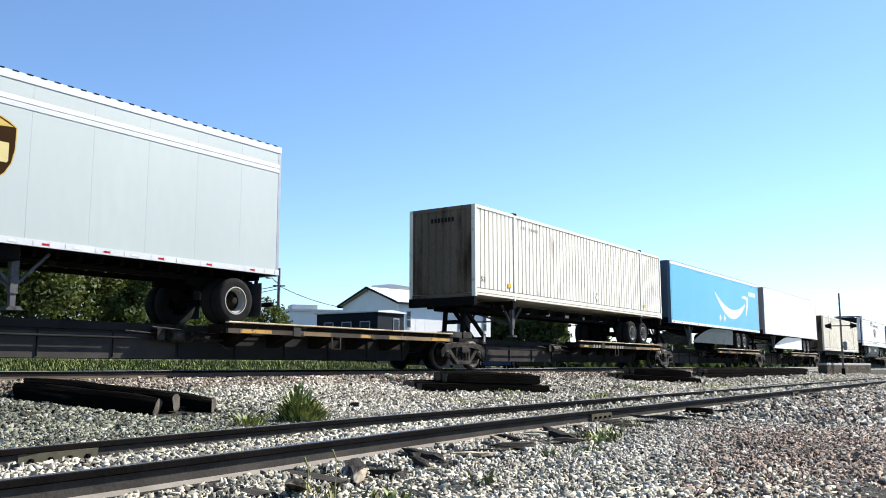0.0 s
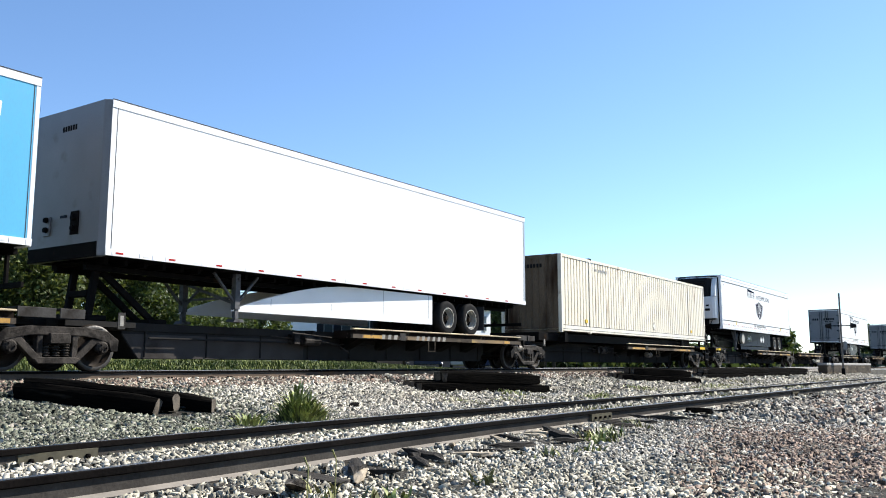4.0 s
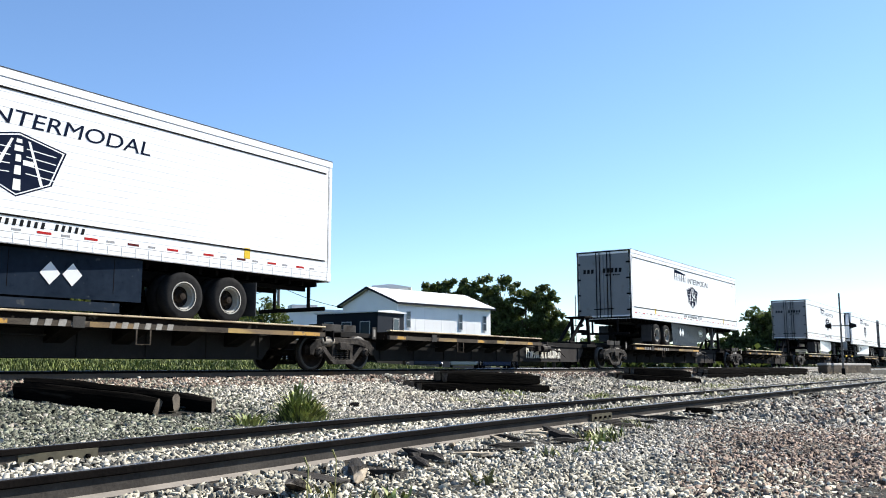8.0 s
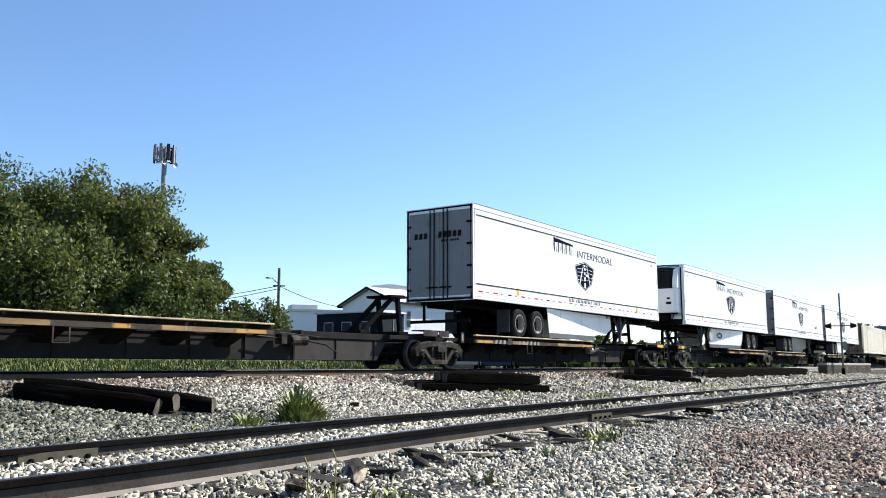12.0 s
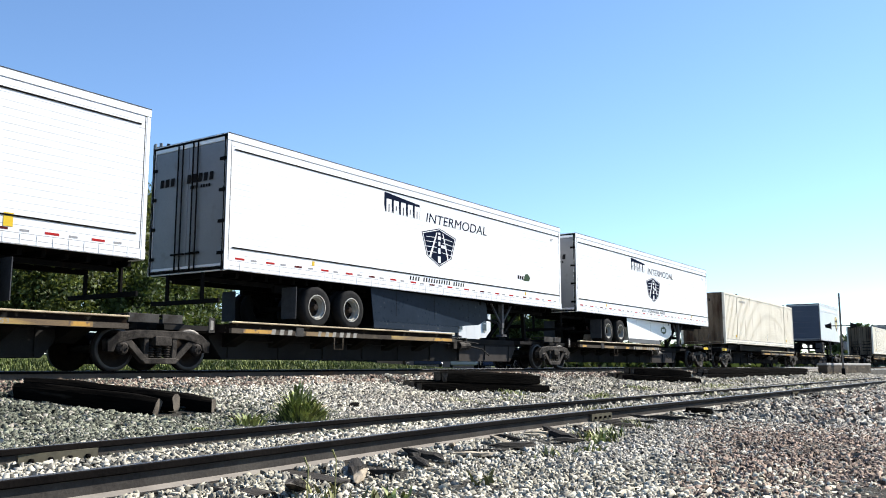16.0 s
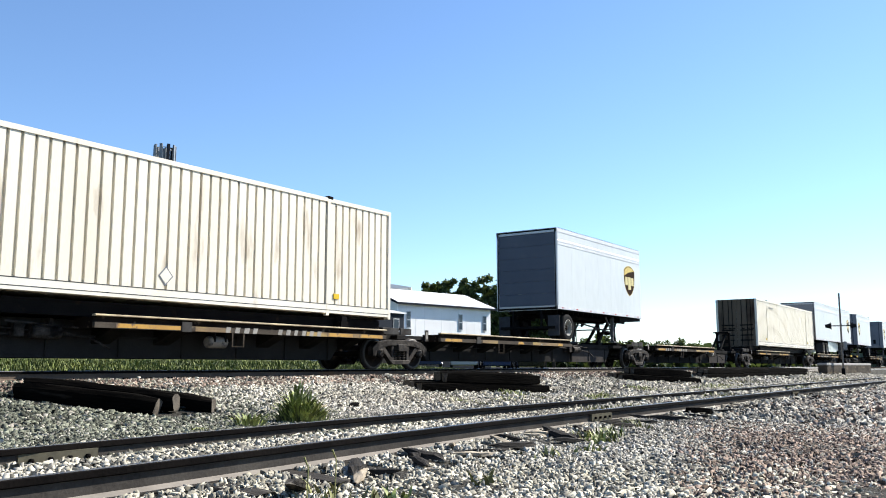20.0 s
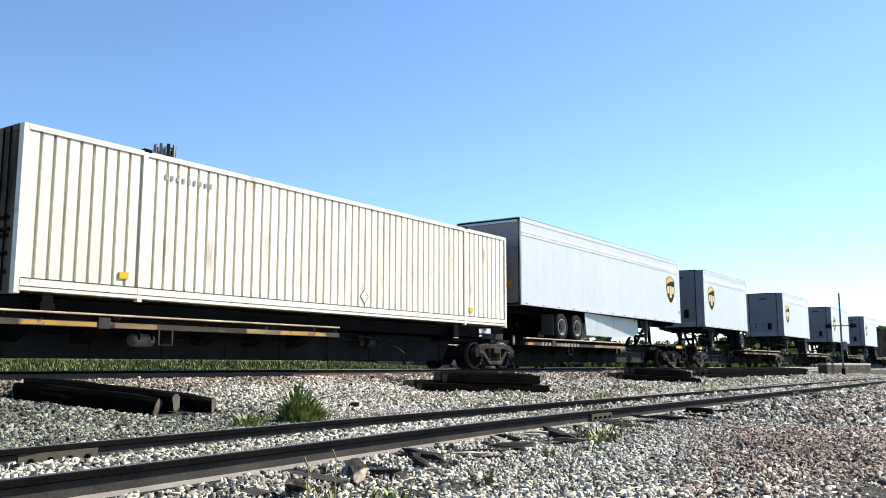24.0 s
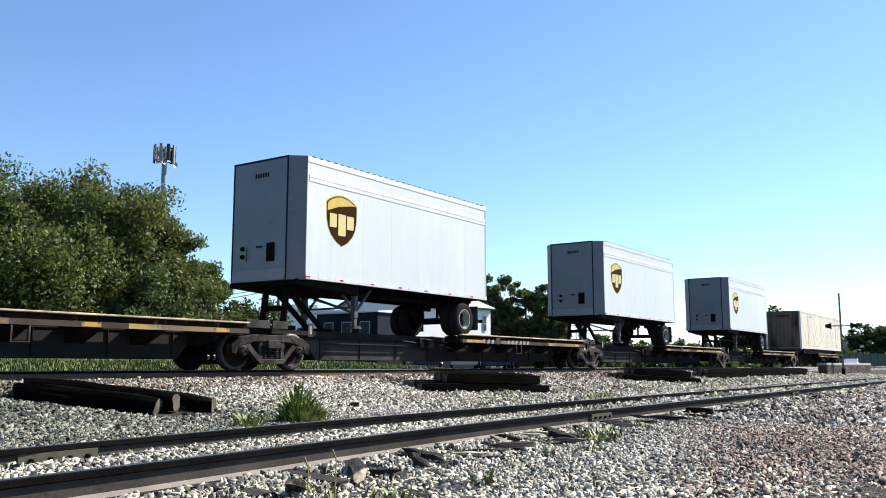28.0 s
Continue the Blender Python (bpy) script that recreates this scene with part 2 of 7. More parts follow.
def wheelset_mesh():
    s = Shape()
    s.tube((0, -0.98, 0), (0, 0.98, 0), 0.075, 12)
    for sg in (-1, 1):
        prof = [(0.06, 0.10), (0.16, 0.10), (0.17, 0.03), (0.33, -0.02), (0.36, 0.065), (0.425, 0.07), (0.43, -0.045), (0.455, -0.05), (0.45, -0.075), (0.36, -0.075),
                (0.33, -0.05), (0.16, -0.01), (0.15, -0.08), (0.06, -0.08)]
        s.mat = 0
        s.turned([(r, sg * h) for r, h in prof], (0, sg * 0.76, 0), 28)
        s.mat = 1
        s.turned([(0.365, sg * 0.069), (0.424, sg * 0.074), (0.434, sg * 0.062), (0.434, -sg * 0.04)], (0, sg * 0.76, 0), 28)
    return s.mesh("wheelset", [WHEEL, TREAD], 0)


TREAD = surface("worn_wheel_tread", (0.06, 0.055, 0.05), (0.03, 0.027, 0.025), 6, 0.5, 0.4, bump=0.1)
WHEEL = surface("brown_wheel_steel", (0.0107, 0.0087, 0.0074), (0.0241, 0.0181, 0.0141), 5, 0.6, 0.2, bump=0.2, spec=0.05)


def spring_mesh():
    """One coil spring of the nest."""
    s = Shape()
    line = [(0.0, 0.0)]
    for k in range(5):
        line += [(0.05, 0.048 * k + 0.004), (0.084, 0.048 * k + 0.024), (0.05, 0.048 * k + 0.044)]
    s.turned(line + [(0.0, 0.24)], (0, 0, 0), 10, "z")
    return s.mesh("spring", [CAST])


def cap_mesh():
    s = Shape()
    s.turned([(0.0, -0.07), (0.09, -0.065), (0.125, -0.03), (0.13, 0.06), (0.0, 0.06)], (0, 0, 0), 14)
    for k in range(3):
        a = k * math.tau / 3
        s.tube((0.07 * math.cos(a), -0.095, 0.07 * math.sin(a)), (0.07 * math.cos(a), -0.05, 0.07 * math.sin(a)), 0.022, 6)
    return s.mesh("bearing_cap", [CAST])


TRUCK, WSET, SPRING, CAP = truck_mesh(), wheelset_mesh(), spring_mesh(), cap_mesh()
for _m in (WSET,):
    _m.shade_smooth()
ROLLING = []


def add_truck(car, x, x0):
    tr = part("truck", TRUCK, None, car, "grimy cast steel side frames", pose(x, 0, 0))
    for dx in (-0.89, 0.89):
        ws = part("wheelset", WSET, None, tr, "", pose(dx, 0, 0.43))
        ROLLING.append((ws, dx, x0 + x))
        for y in (-1.06, 1.06):
            part("bearing_cap", CAP, None, tr, "", pose(dx, y, 0.43, 0, 0, 0 if y < 0 else 180))
    for y in (-1.0, 1.0):
        for dx in (-0.19, 0.0, 0.19):
            part("spring", SPRING, None, tr, "", pose(dx, y, 0.25))
    return tr


def platform_mesh(L):
    """The deep centre sill of one platform between its trucks at 0 and L."""
    s = Shape()
    s.prism([(1.75, 0.72), (2.15, 0.24), (L - 2.15, 0.24), (L - 1.75, 0.72), (L - 1.75, 0.80), (1.75, 0.80)], -0.42, 0.42)
    s.prism([(0.12, 0.80), (L - 0.12, 0.80), (L - 0.12, 0.97), (1.1, 0.97), (0.9, 1.06), (0.12, 1.06)], -0.45, 0.45)
    s.box(0.35, 1.9, -0.68, 0.68, 0.84, 0.96)
    s.box(L - 1.9, L - 0.35, -0.68, 0.68, 0.84, 0.96)
    for k in range(9):
        x = 2.3 + k * (L - 4.6) / 8
        s.box(x - 0.012, x + 0.012, -0.46, -0.42, 0.27, 0.80)
        s.box(x - 0.012, x + 0.012, 0.42, 0.46, 0.27, 0.80)
    s.tube((2.3, -0.56, 0.66), (L * 0.55, -0.56, 0.66), 0.025, 6)
    return s.mesh("platform", SILL, 0.01)


def runway_mesh(n):
    """One wheel runway of the deck with its broad cross bearers."""
    s = Shape()
    s.box(0, 8.65, -1.20, -0.65, 0.965, 1.0)
    for k in range(n):
        x = 0.7 + k * 1.44
        s.mat = 1
        s.prism([(-1.19, 0.962), (-1.19, 0.86), (-0.42, 0.52), (-0.42, 0.962)], x - 0.20, x + 0.20, "x")
    return s.mesh("runway", [RUSTY, BEARER])


# Lighter copy of the sill steel, for where the sun reaches it.
SUNLIT_SILL = surface("sunlit_sill_steel", (0.062, 0.057, 0.054), (0.042, 0.038, 0.036), 2.0, 0.85, spots=((0.022, 0.02, 0.019), 1.2, 0.56, 0.72), spec=0.0)
BEARER = surface("dusty_cross_bearer", (0.018, 0.017, 0.015), (0.010, 0.009, 0.008), 3.0, 0.8, spots=((0.006, 0.009, 0.0075), 3.0, 0.56, 0.70), spec=0.02)


def edge_mesh():
    """The deck's edge: a bright worn lip over a recessed web, and a flat band below."""
    s = Shape()
    s.box(0, 8.65, -1.225, -1.202, 0.80, 1.02)
    s.box(-0.02, 0.0, -1.225, -0.65, 0.80, 1.0)
    s.box(8.65, 8.67, -1.225, -0.65, 0.80, 1.0)
    s.mat = 1
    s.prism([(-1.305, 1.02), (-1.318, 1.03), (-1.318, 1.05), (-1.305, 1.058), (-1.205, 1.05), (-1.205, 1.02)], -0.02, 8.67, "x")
    s.mat = 2
    s.box(-0.02, 8.67, -1.305, -1.227, 0.80, 0.905)
    return s.mesh("deck_edge", [RUSTY, LIP, BAND])


BAND = surface("dusty_edge_band", (0.085, 0.072, 0.058), (0.032, 0.026, 0.021), 1.4, 0.8, stretch=(0.5, 1, 2), bump=0.2, spots=((0.16, 0.13, 0.09), 2.2, 0.56, 0.70), spec=0.03)
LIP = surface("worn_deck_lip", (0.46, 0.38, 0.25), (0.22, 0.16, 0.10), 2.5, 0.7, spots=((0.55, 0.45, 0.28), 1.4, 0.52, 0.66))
STREAKED = surface("streaked_yellow_rust", (0.201, 0.1206, 0.0335), (0.067, 0.0402, 0.0201), 1.6, 0.7, stretch=(0.6, 1, 3), spots=((0.335, 0.2211, 0.0536), 1.2, 0.52, 0.66))


RUNWAY, EDGE = runway_mesh(6), edge_mesh()


def stripe_mesh(w):
    s = Shape()
    s.box(0, w, -1.309, -1.304, 0.812, 0.893)
    return s.mesh("reflector_stripe", YELLOW)


STRIPE_XL, STRIPE_L, STRIPE_S = stripe_mesh(1.5), stripe_mesh(0.95), stripe_mesh(0.42)


def bars(width, height, count, mats, seed, slant=0.0, name="lettering", gap=0.35):
    """A row of plain upright bars of the size of letters; it faces -y, from x = 0, z = 0."""
    rnd = random.Random(seed)
    s = Shape()
    step = width / count
    for k in range(count):
        if rnd.random() < 0.08 and 0 < k < count - 1:
            continue
        x, w = k * step, step * (1 - gap)
        h = height * rnd.choice((1, 1, 0.94))
        s.prism([(x, 0), (x + w, 0), (x + w + slant * h, h), (x + slant * h, h)], -0.003, 0.0)
    return s.mesh(name, mats)


def word(body, size, mats, width, slant=0.0):
    """A word in the built-in font, lying in the xz plane and facing -y, width metres long."""
    cu = bpy.data.curves.new("lettering", "FONT")
    cu.body, cu.size, cu.shear, cu.extrude = body, size, slant, 0.002
    ob = new("lettering", cu)
    me = bpy.data.meshes.new_from_object(ob)
    bpy.data.objects.remove(ob)
    xs = [v.co.x for v in me.vertices]
    k = width / (max(xs) - min(xs))
    me.transform(Matrix.Diagonal((k, 1, 1, 1)))
    me.materials.clear()
    me.materials.append(mats)
    return me


def mark_mesh(k):
    """Two groups of slanted bars, four and six, of the size of a car's marks."""
    r = random.Random(11 + k)
    s = Shape()
    for x, n in ((0.0, 4), (1.55, 6)):
        for i in range(n):
            u, w = x + i * 0.26, r.uniform(0.10, 0.15)
            s.prism([(u, 0), (u + w, 0), (u + w + 0.03, 0.12), (u + 0.03, 0.12)], -0.003, 0)
    return s.mesh("lettering", MARK_PAINT)


MARK_PAINT = surface("faded_white_marks", (0.268, 0.2546, 0.2278), (0.1474, 0.134, 0.1206), 8, 0.7)
DECK_53 = word("53", 0.115, MARK_PAINT, 0.17)
MARKS = [mark_mesh(k) for k in range(3)]


def hitch_meshes():
    """The raised trailer hitch for a kingpin at x = 0: head plate, legs, long struts that lean towards +x, tie bar and feet."""
    head = Shape().prism([(-0.42, 2.05), (0.30, 2.05), (0.36, 2.12), (-0.30, 2.15), (-0.48, 2.10)], -0.46, 0.46).mesh("hitch", STEEL, 0.012)
    leg = Shape().beam((-0.10, 0, 2.06), (-0.24, 0, 1.0), 0.12, 0.13).mesh("hitch_leg", STEEL, 0.01)
    strut = Shape().beam((0.05, 0, 2.02), (1.38, 0, 1.0), 0.09, 0.13).mesh("strut", STEEL, 0.01)
    bar = Shape().box(-0.24, -0.10, -0.30, 0.30, 1.45, 1.58).mesh("tie_bar", STEEL, 0.01)
    foot = Shape().box(-0.40, 0.05, -0.55, 0.55, 0.97, 1.08).mesh("foot", STEEL, 0.012)
    heel = Shape().box(1.15, 1.60, -0.40, 0.40, 0.97, 1.06).mesh("foot", STEEL, 0.012)
    return head, leg, strut, bar, foot, heel


HITCH = hitch_meshes()


def add_hitch(car, m):
    head, leg, strut, bar, foot, heel = HITCH
    h = part("hitch", head, None, car, "raised black trailer hitch", m)
    for y in (-0.36, 0.36):
        part("hitch_leg", leg, None, h, "", pose(0, y, 0))
    for y in (-0.24, 0.24):
        part("strut", strut, None, h, "", pose(0, y, 0))
    part("tie_bar", bar, None, h)
    part("foot", foot, None, h)
    part("foot", heel, None, h)


def pedestal_mesh():
    s = Shape()
    for sg in (-1, 1):
        s.prism([(sg * 0.42, 0.82), (sg * 1.28, 0.98), (sg * 1.28, 1.20), (sg * 0.42, 1.08)], -0.14, 0.14, "x")
        s.box(-0.10, 0.10, sg * 1.18 - 0.09, sg * 1.18 + 0.09, 1.20, 1.33)
    s.box(-0.14, 0.14, -0.6, 0.6, 0.98, 1.07)
    return s.mesh("container_pedestal", STEEL)


PEDESTAL = pedestal_mesh()


def ladder_mesh():
    s = Shape()
    for x in (0, 0.42):
        s.tube((x, 0, 0.35), (x, 0, 1.62), 0.018, 6)
    for z in (0.42, 0.72, 1.02, 1.32):
        s.tube((0, 0, z), (0.42, 0, z), 0.016, 6)
    s.tube((0, 0, 1.62), (0.1, 0, 1.74), 0.018, 6)
    s.tube((0.1, 0, 1.74), (0.32, 0, 1.74), 0.018, 6)
    s.tube((0.32, 0, 1.74), (0.42, 0, 1.62), 0.018, 6)
    return s.mesh("end_ladder", [PLATE_GREY])


def brake_mesh():
    """The brake cylinder with its pipes and lever on the sill's side."""
    s = Shape()
    s.tube((-0.30, -0.66, 0.72), (0.28, -0.66, 0.72), 0.13, 12)
    s.tube((-1.3, -0.60, 0.80), (-0.30, -0.64, 0.74), 0.02, 6)
    s.tube((0.28, -0.66, 0.72), (0.75, -0.9, 0.62), 0.025, 6)
    s.tube((0.75, -0.9, 0.62), (1.2, -0.9, 0.42), 0.022, 6)
    s.tube((-0.9, -0.92, 0.88), (0.5, -0.92, 0.80), 0.018, 6)
    s.box(-0.62, -0.42, -0.72, -0.5, 0.62, 0.86)
    s.box(0.02, 0.1, -0.75, -0.45, 0.60, 0.97)
    return s.mesh("brake_gear", [CAST], 0.006)


def coupler_mesh():
    s = Shape()
    s.box(-2.05, -0.6, -0.17, 0.17, 0.74, 0.98)
    s.prism([(-2.2, 0.70), (-1.9, 0.70), (-1.9, 1.02), (-2.2, 1.02)], -0.2, 0.2)
    s.tube((-2.1, 0.3, 0.72), (-1.3, 0.35, 0.55), 0.03, 6)
    s.tube((-1.3, 0.35, 0.55), (-0.6, 0.3, 0.75), 0.03, 6)
    return s.mesh("coupler", [CAST], 0.01)


LADDER, BRAKE, COUPLER = ladder_mesh(), brake_mesh(), coupler_mesh()


def end_sill_mesh():
    """The walkway and handrail box over an end truck of a car."""
    s = Shape()
    s.box(-1.35, 0.6, -1.28, 1.28, 0.98, 1.05)
    s.box(-1.40, -1.33, -1.28, 1.28, 0.86, 1.08)
    s.box(-1.30, 0.35, -0.45, 0.45, 0.80, 0.98)
    s.box(-0.55, 0.15, -1.25, -0.9, 0.86, 0.98)
    return s.mesh("end_platform", STEEL, 0.01)


END_SILL = end_sill_mesh()


def end_stripe_mesh():
    s = Shape()
    s.box(-1.25, -0.35, -1.288, -1.282, 0.935, 1.055)
    s.mat = 1
    s.box(-0.30, 0.05, -1.288, -1.282, 0.95, 1.05)
    return s.mesh("reflector_stripe", [YELLOW_FILM, CAST])


END_STRIPE = end_stripe_mesh()
CARS = []


def end_plate_mesh(w):
    s = Shape()
    s.box(0, w, -1.06, -1.04, 0.95, 1.13)
    s.box(0, w, -1.04, -0.60, 1.10, 1.13)
    return s.mesh("end_plate", PLATE_GREY, 0.006)


def stirrup_mesh():
    """A bent step hanging under the deck's edge."""
    s = Shape()
    for x in (0.0, 0.32):
        s.box(x, x + 0.03, -1.30, -1.28, 0.50, 0.81)
    s.box(0.03, 0.32, -1.30, -1.24, 0.50, 0.515)
    return s.mesh("step", BAND)


def reservoir_mesh():
    s = Shape()
    s.turned([(0.0, 0.0), (0.09, 0.01), (0.13, 0.06), (0.13, 0.50), (0.09, 0.55), (0.0, 0.56)], (0.0, -0.98, 0.70), 16, "x")
    s.mat = 1
    for x in (0.12, 0.42):
        s.box(x, x + 0.04, -1.12, -0.84, 0.70, 0.97)
    return s.mesh("air_reservoir", [RESERVOIR_PAINT, STEEL])


RESERVOIR_PAINT = surface("dusty_cream_paint", (0.22, 0.19, 0.15), (0.10, 0.085, 0.068), 4, 0.6, spots=((0.03, 0.025, 0.02), 5.0, 0.54, 0.68))
RESERVOIR = reservoir_mesh()


DECK_PLATE = Shape().box(0, 0.25, -1.318, -1.300, 0.78, 0.985).mesh("deck_plate", PLATE_GREY, 0.004)


def tag_mesh():
    s = Shape()
    s.box(0, 0.16, -1.02, -1.0, 0.80, 1.12)
    s.mat = 1
    s.box(0.04, 0.12, -1.023, -1.02, 0.86, 1.06)
    return s.mesh("end_tag", [PLATE_GREY, MARK_PAINT])


PLATE_A, PLATE_B, STEP, TAG = end_plate_mesh(0.72), end_plate_mesh(0.50), stirrup_mesh(), tag_mesh()


def rail_car(x0, trucks, decks, boxes, label, seed):
    """An articulated car. trucks: their places; decks: L or R, the end with the wheel deck; boxes: 1 where a container stands on pedestals."""
    car = thing("articulated_flat_car", label, "rail car", group="cars of the train")
    rnd = random.Random(seed)
    n = len(trucks) - 1
    for i, x in enumerate(trucks):
        add_truck(car, x - x0, x0)
        part("end_plate", PLATE_A, None, car, "dusty grey side plate", pose(x - x0 - 0.78, 0, 0))
        part("end_plate", PLATE_B, None, car, "dusty grey side plate", pose(x - x0 + 0.02, 0, 0))
        part("end_tag", TAG, None, car, "pale tag plate on a bracket", pose(x - x0 + 1.25, 0, 0))
    for i in range(n):
        a, b = trucks[i] - x0, trucks[i + 1] - x0
        L = b - a
        pf = part("platform", platform_mesh(L), None, car, "dull black deep centre sill", pose(a, 0, 0))
        # A thin added sheet paints the sunlight on the sill's open end.
        if not boxes[i]:
            ends = [(L - 5.4, 0.245), (L - 2.17, 0.245), (L - 1.77, 0.74), (L - 5.4, 0.74)] if decks[i] == "L" else [(2.17, 0.245), (7.0, 0.245), (7.0, 0.74), (1.77, 0.74)]
            part("sill_plate", Shape().prism(ends, -0.426, -0.421), SUNLIT_SILL, pf, "paler sheet on the sill's open end, its sunlight put into the colour")
        d0 = 1.65 if decks[i] == "L" else L - 0.95 - 8.65
        for turn in (0, 180):
            part("runway", RUNWAY, None, pf, "rusty steel wheel runway", pose(d0 if not turn else d0 + 8.65, 0, 0, 0, 0, turn))
            part("deck_edge", EDGE, None, pf, "", pose(d0 if not turn else d0 + 8.65, 0, 0, 0, 0, turn))
        for x in ((0.05, 4.3, 7.4) if (i + seed) % 2 else (0.05, 7.5)) if boxes[i] == 0 else (6.3, 7.5):
            part("reflector_stripe", STRIPE_L if rnd.random() < 0.6 else STRIPE_S, None, pf, "worn yellow reflector stripe", pose(d0 + x + rnd.random() * 0.3, 0, 0))
        part("worn_patch", Shape().box(d0 + 2.3, d0 + 3.25, -1.3065, -1.3045, 0.803, 0.902), STREAKED, pf, "streaked rust and old yellow paint")
        if boxes[i]:
            part("reflector_stripe", STRIPE_XL, None, pf, "long worn yellow stripe", pose(d0 + 0.42, 0, 0))
        part("worn_patch", Shape().box(d0 + 5.6, d0 + 7.9, -1.3065, -1.3045, 0.803, 0.902), STREAKED, pf, "streaked rust and old yellow paint")
        if i % 2 == seed % 2:
            part("lettering", MARKS[i % 3], None, pf, "faded white reporting marks", pose(d0 + (1.15 if boxes[i] == 0 else 3.1), -1.307, 0.80))
        elif (seed, i) == (3, 2):
            part("lettering", MARKS[1], None, pf, "faded white reporting marks", pose(d0 + 5.35, -1.307, 0.80))
        if ((i + seed) % 2 == 0 or boxes[i] or (seed, i) == (3, 2)) and (seed, i) not in ((3, 1), (4, 4)):
            part("air_reservoir", RESERVOIR, None, pf, "cream air reservoir on straps", pose(d0 + (2.85 if boxes[i] else 8.75), 0, -0.10 if boxes[i] else 0))
        part("step", STEP, None, pf, "bent steel step", pose(d0 + 3.3, 0, 0))
        part("deck_plate", DECK_PLATE, None, pf, "grey stake plate", pose(d0 + 1.95, 0, 0))
        if boxes[i] == 0 and ((i + seed) % 2 or (seed, i) == (3, 2)):
            part("lettering", DECK_53, None, pf, "white length mark", pose(d0 + (3.28 if (seed, i) == (3, 2) else 6.15), -1.3065, 0.815, 90))
        if boxes[i]:
            for x in (2.6, L - 2.6):
                part("container_pedestal", PEDESTAL, None, pf, "", pose(x, 0, 0))
            part("load_beam", Shape().box(0.9, L - 0.9, -1.02, 1.02, 1.012, 1.30), STEEL, pf, "black beam under the container")
        elif decks[i] == "R":
            add_hitch(car, pose(a + 1.25, 0, 0))
        else:
            add_hitch(car, pose(a + L - 1.25, 0, 0, 0, 0, 180))
        part("brake_gear", BRAKE, None, pf, "", pose(L * 0.40 if decks[i] == "R" else L * 0.68, 0, 0))
    if seed == 2:
        part("graffiti", scrawl_mesh(), None, car, "white unreadable graffiti scrawl", pose(trucks[1] - x0 + 10.7, -0.465, 0.36))
    for x, turn in ((0.0, 0), (trucks[-1] - x0, 180)):
        part("end_platform", END_SILL, None, car, "", pose(x, 0, 0, 0, 0, turn))
        part("reflector_stripe", END_STRIPE, None, car, "yellow reflector stripe", pose(x + (0 if not turn else 1.3), 0, 0))
        part("coupler", COUPLER, None, car, "", pose(x, 0, 0, 0, 0, turn))
        part("end_ladder", LADDER, None, car, "bent grey steel grab ladder", pose(x - 1.28 if not turn else x + 0.85, -1.30, 0))
    CARS.append((car, x0))
    return car


# ---- trailers and containers ----
LOADS = []
Y0 = -HALF


def tyre_mesh():
    s = Shape()
    s.turned([(0.27, -0.13), (0.40, -0.145), (0.475, -0.13), (0.50, -0.09), (0.505, 0.09), (0.475, 0.13), (0.40, 0.145), (0.27, 0.13)], (0, 0, 0), 32)
    me = s.mesh("tyre", RUBBER)
    me.shade_smooth()
    return me


def rim_mesh():
    s = Shape()
    s.turned([(0.265, -0.10), (0.285, -0.14), (0.305, -0.138), (0.30, -0.10), (0.245, -0.09), (0.225, 0.0), (0.215, 0.03)], (0, 0, 0), 28)
    s.mat = 1
    s.turned([(0.215, 0.03), (0.14, 0.045), (0.12, 0.0), (0.075, -0.02), (0.07, -0.10), (0.0, -0.105)], (0, 0, 0), 20)
    for k in range(8):
        a = k * math.tau / 8
        s.tube((0.17 * math.cos(a), 0.0, 0.17 * math.sin(a)), (0.17 * math.cos(a), 0.04, 0.17 * math.sin(a)), 0.016, 6)
    return s.mesh("rim", [RIM_PAINT, WHEEL])


TYRE, RIM = tyre_mesh(), rim_mesh()


def add_wheel(parent, x, y, flip):
    w = part("tyre", TYRE, None, parent, "", pose(x, y, 1.51, 0, 0, 180 if flip else 0))
    part("rim", RIM, None, w, "chalky pale rim with a dark hub")


def leg_mesh():
    s = Shape()
    s.box(-0.07, 0.07, -0.07, 0.07, 1.35, 2.14)
    s.box(-0.05, 0.05, -0.05, 0.05, 1.12, 1.36)
    s.prism([(-0.16, 1.06), (0.16, 1.06), (0.10, 1.13), (-0.10, 1.13)], -0.13, 0.13)
    s.beam((0, 0, 1.45), (0.65, 0, 2.12), 0.06, 0.05)
    s.beam((0, 0, 1.45), (-0.65, 0, 2.12), 0.06, 0.05)
    return s.mesh("landing_leg", LEG_PAINT)


def brace_mesh():
    s = Shape()
    s.beam((0, -0.8, 1.5), (0, 0.8, 2.0), 0.06, 0.06)
    s.tube((0, -0.95, 1.62), (0, 0.85, 1.62), 0.03, 6)
    return s.mesh("leg_brace", LEG_PAINT)


def add_legs(tr, x):
    for y in (-0.9, 0.9):
        part("landing_leg", LEG, None, tr, "", pose(x, y, 0))
    part("leg_brace", BRACE, None, tr, "", pose(x, 0, 0))


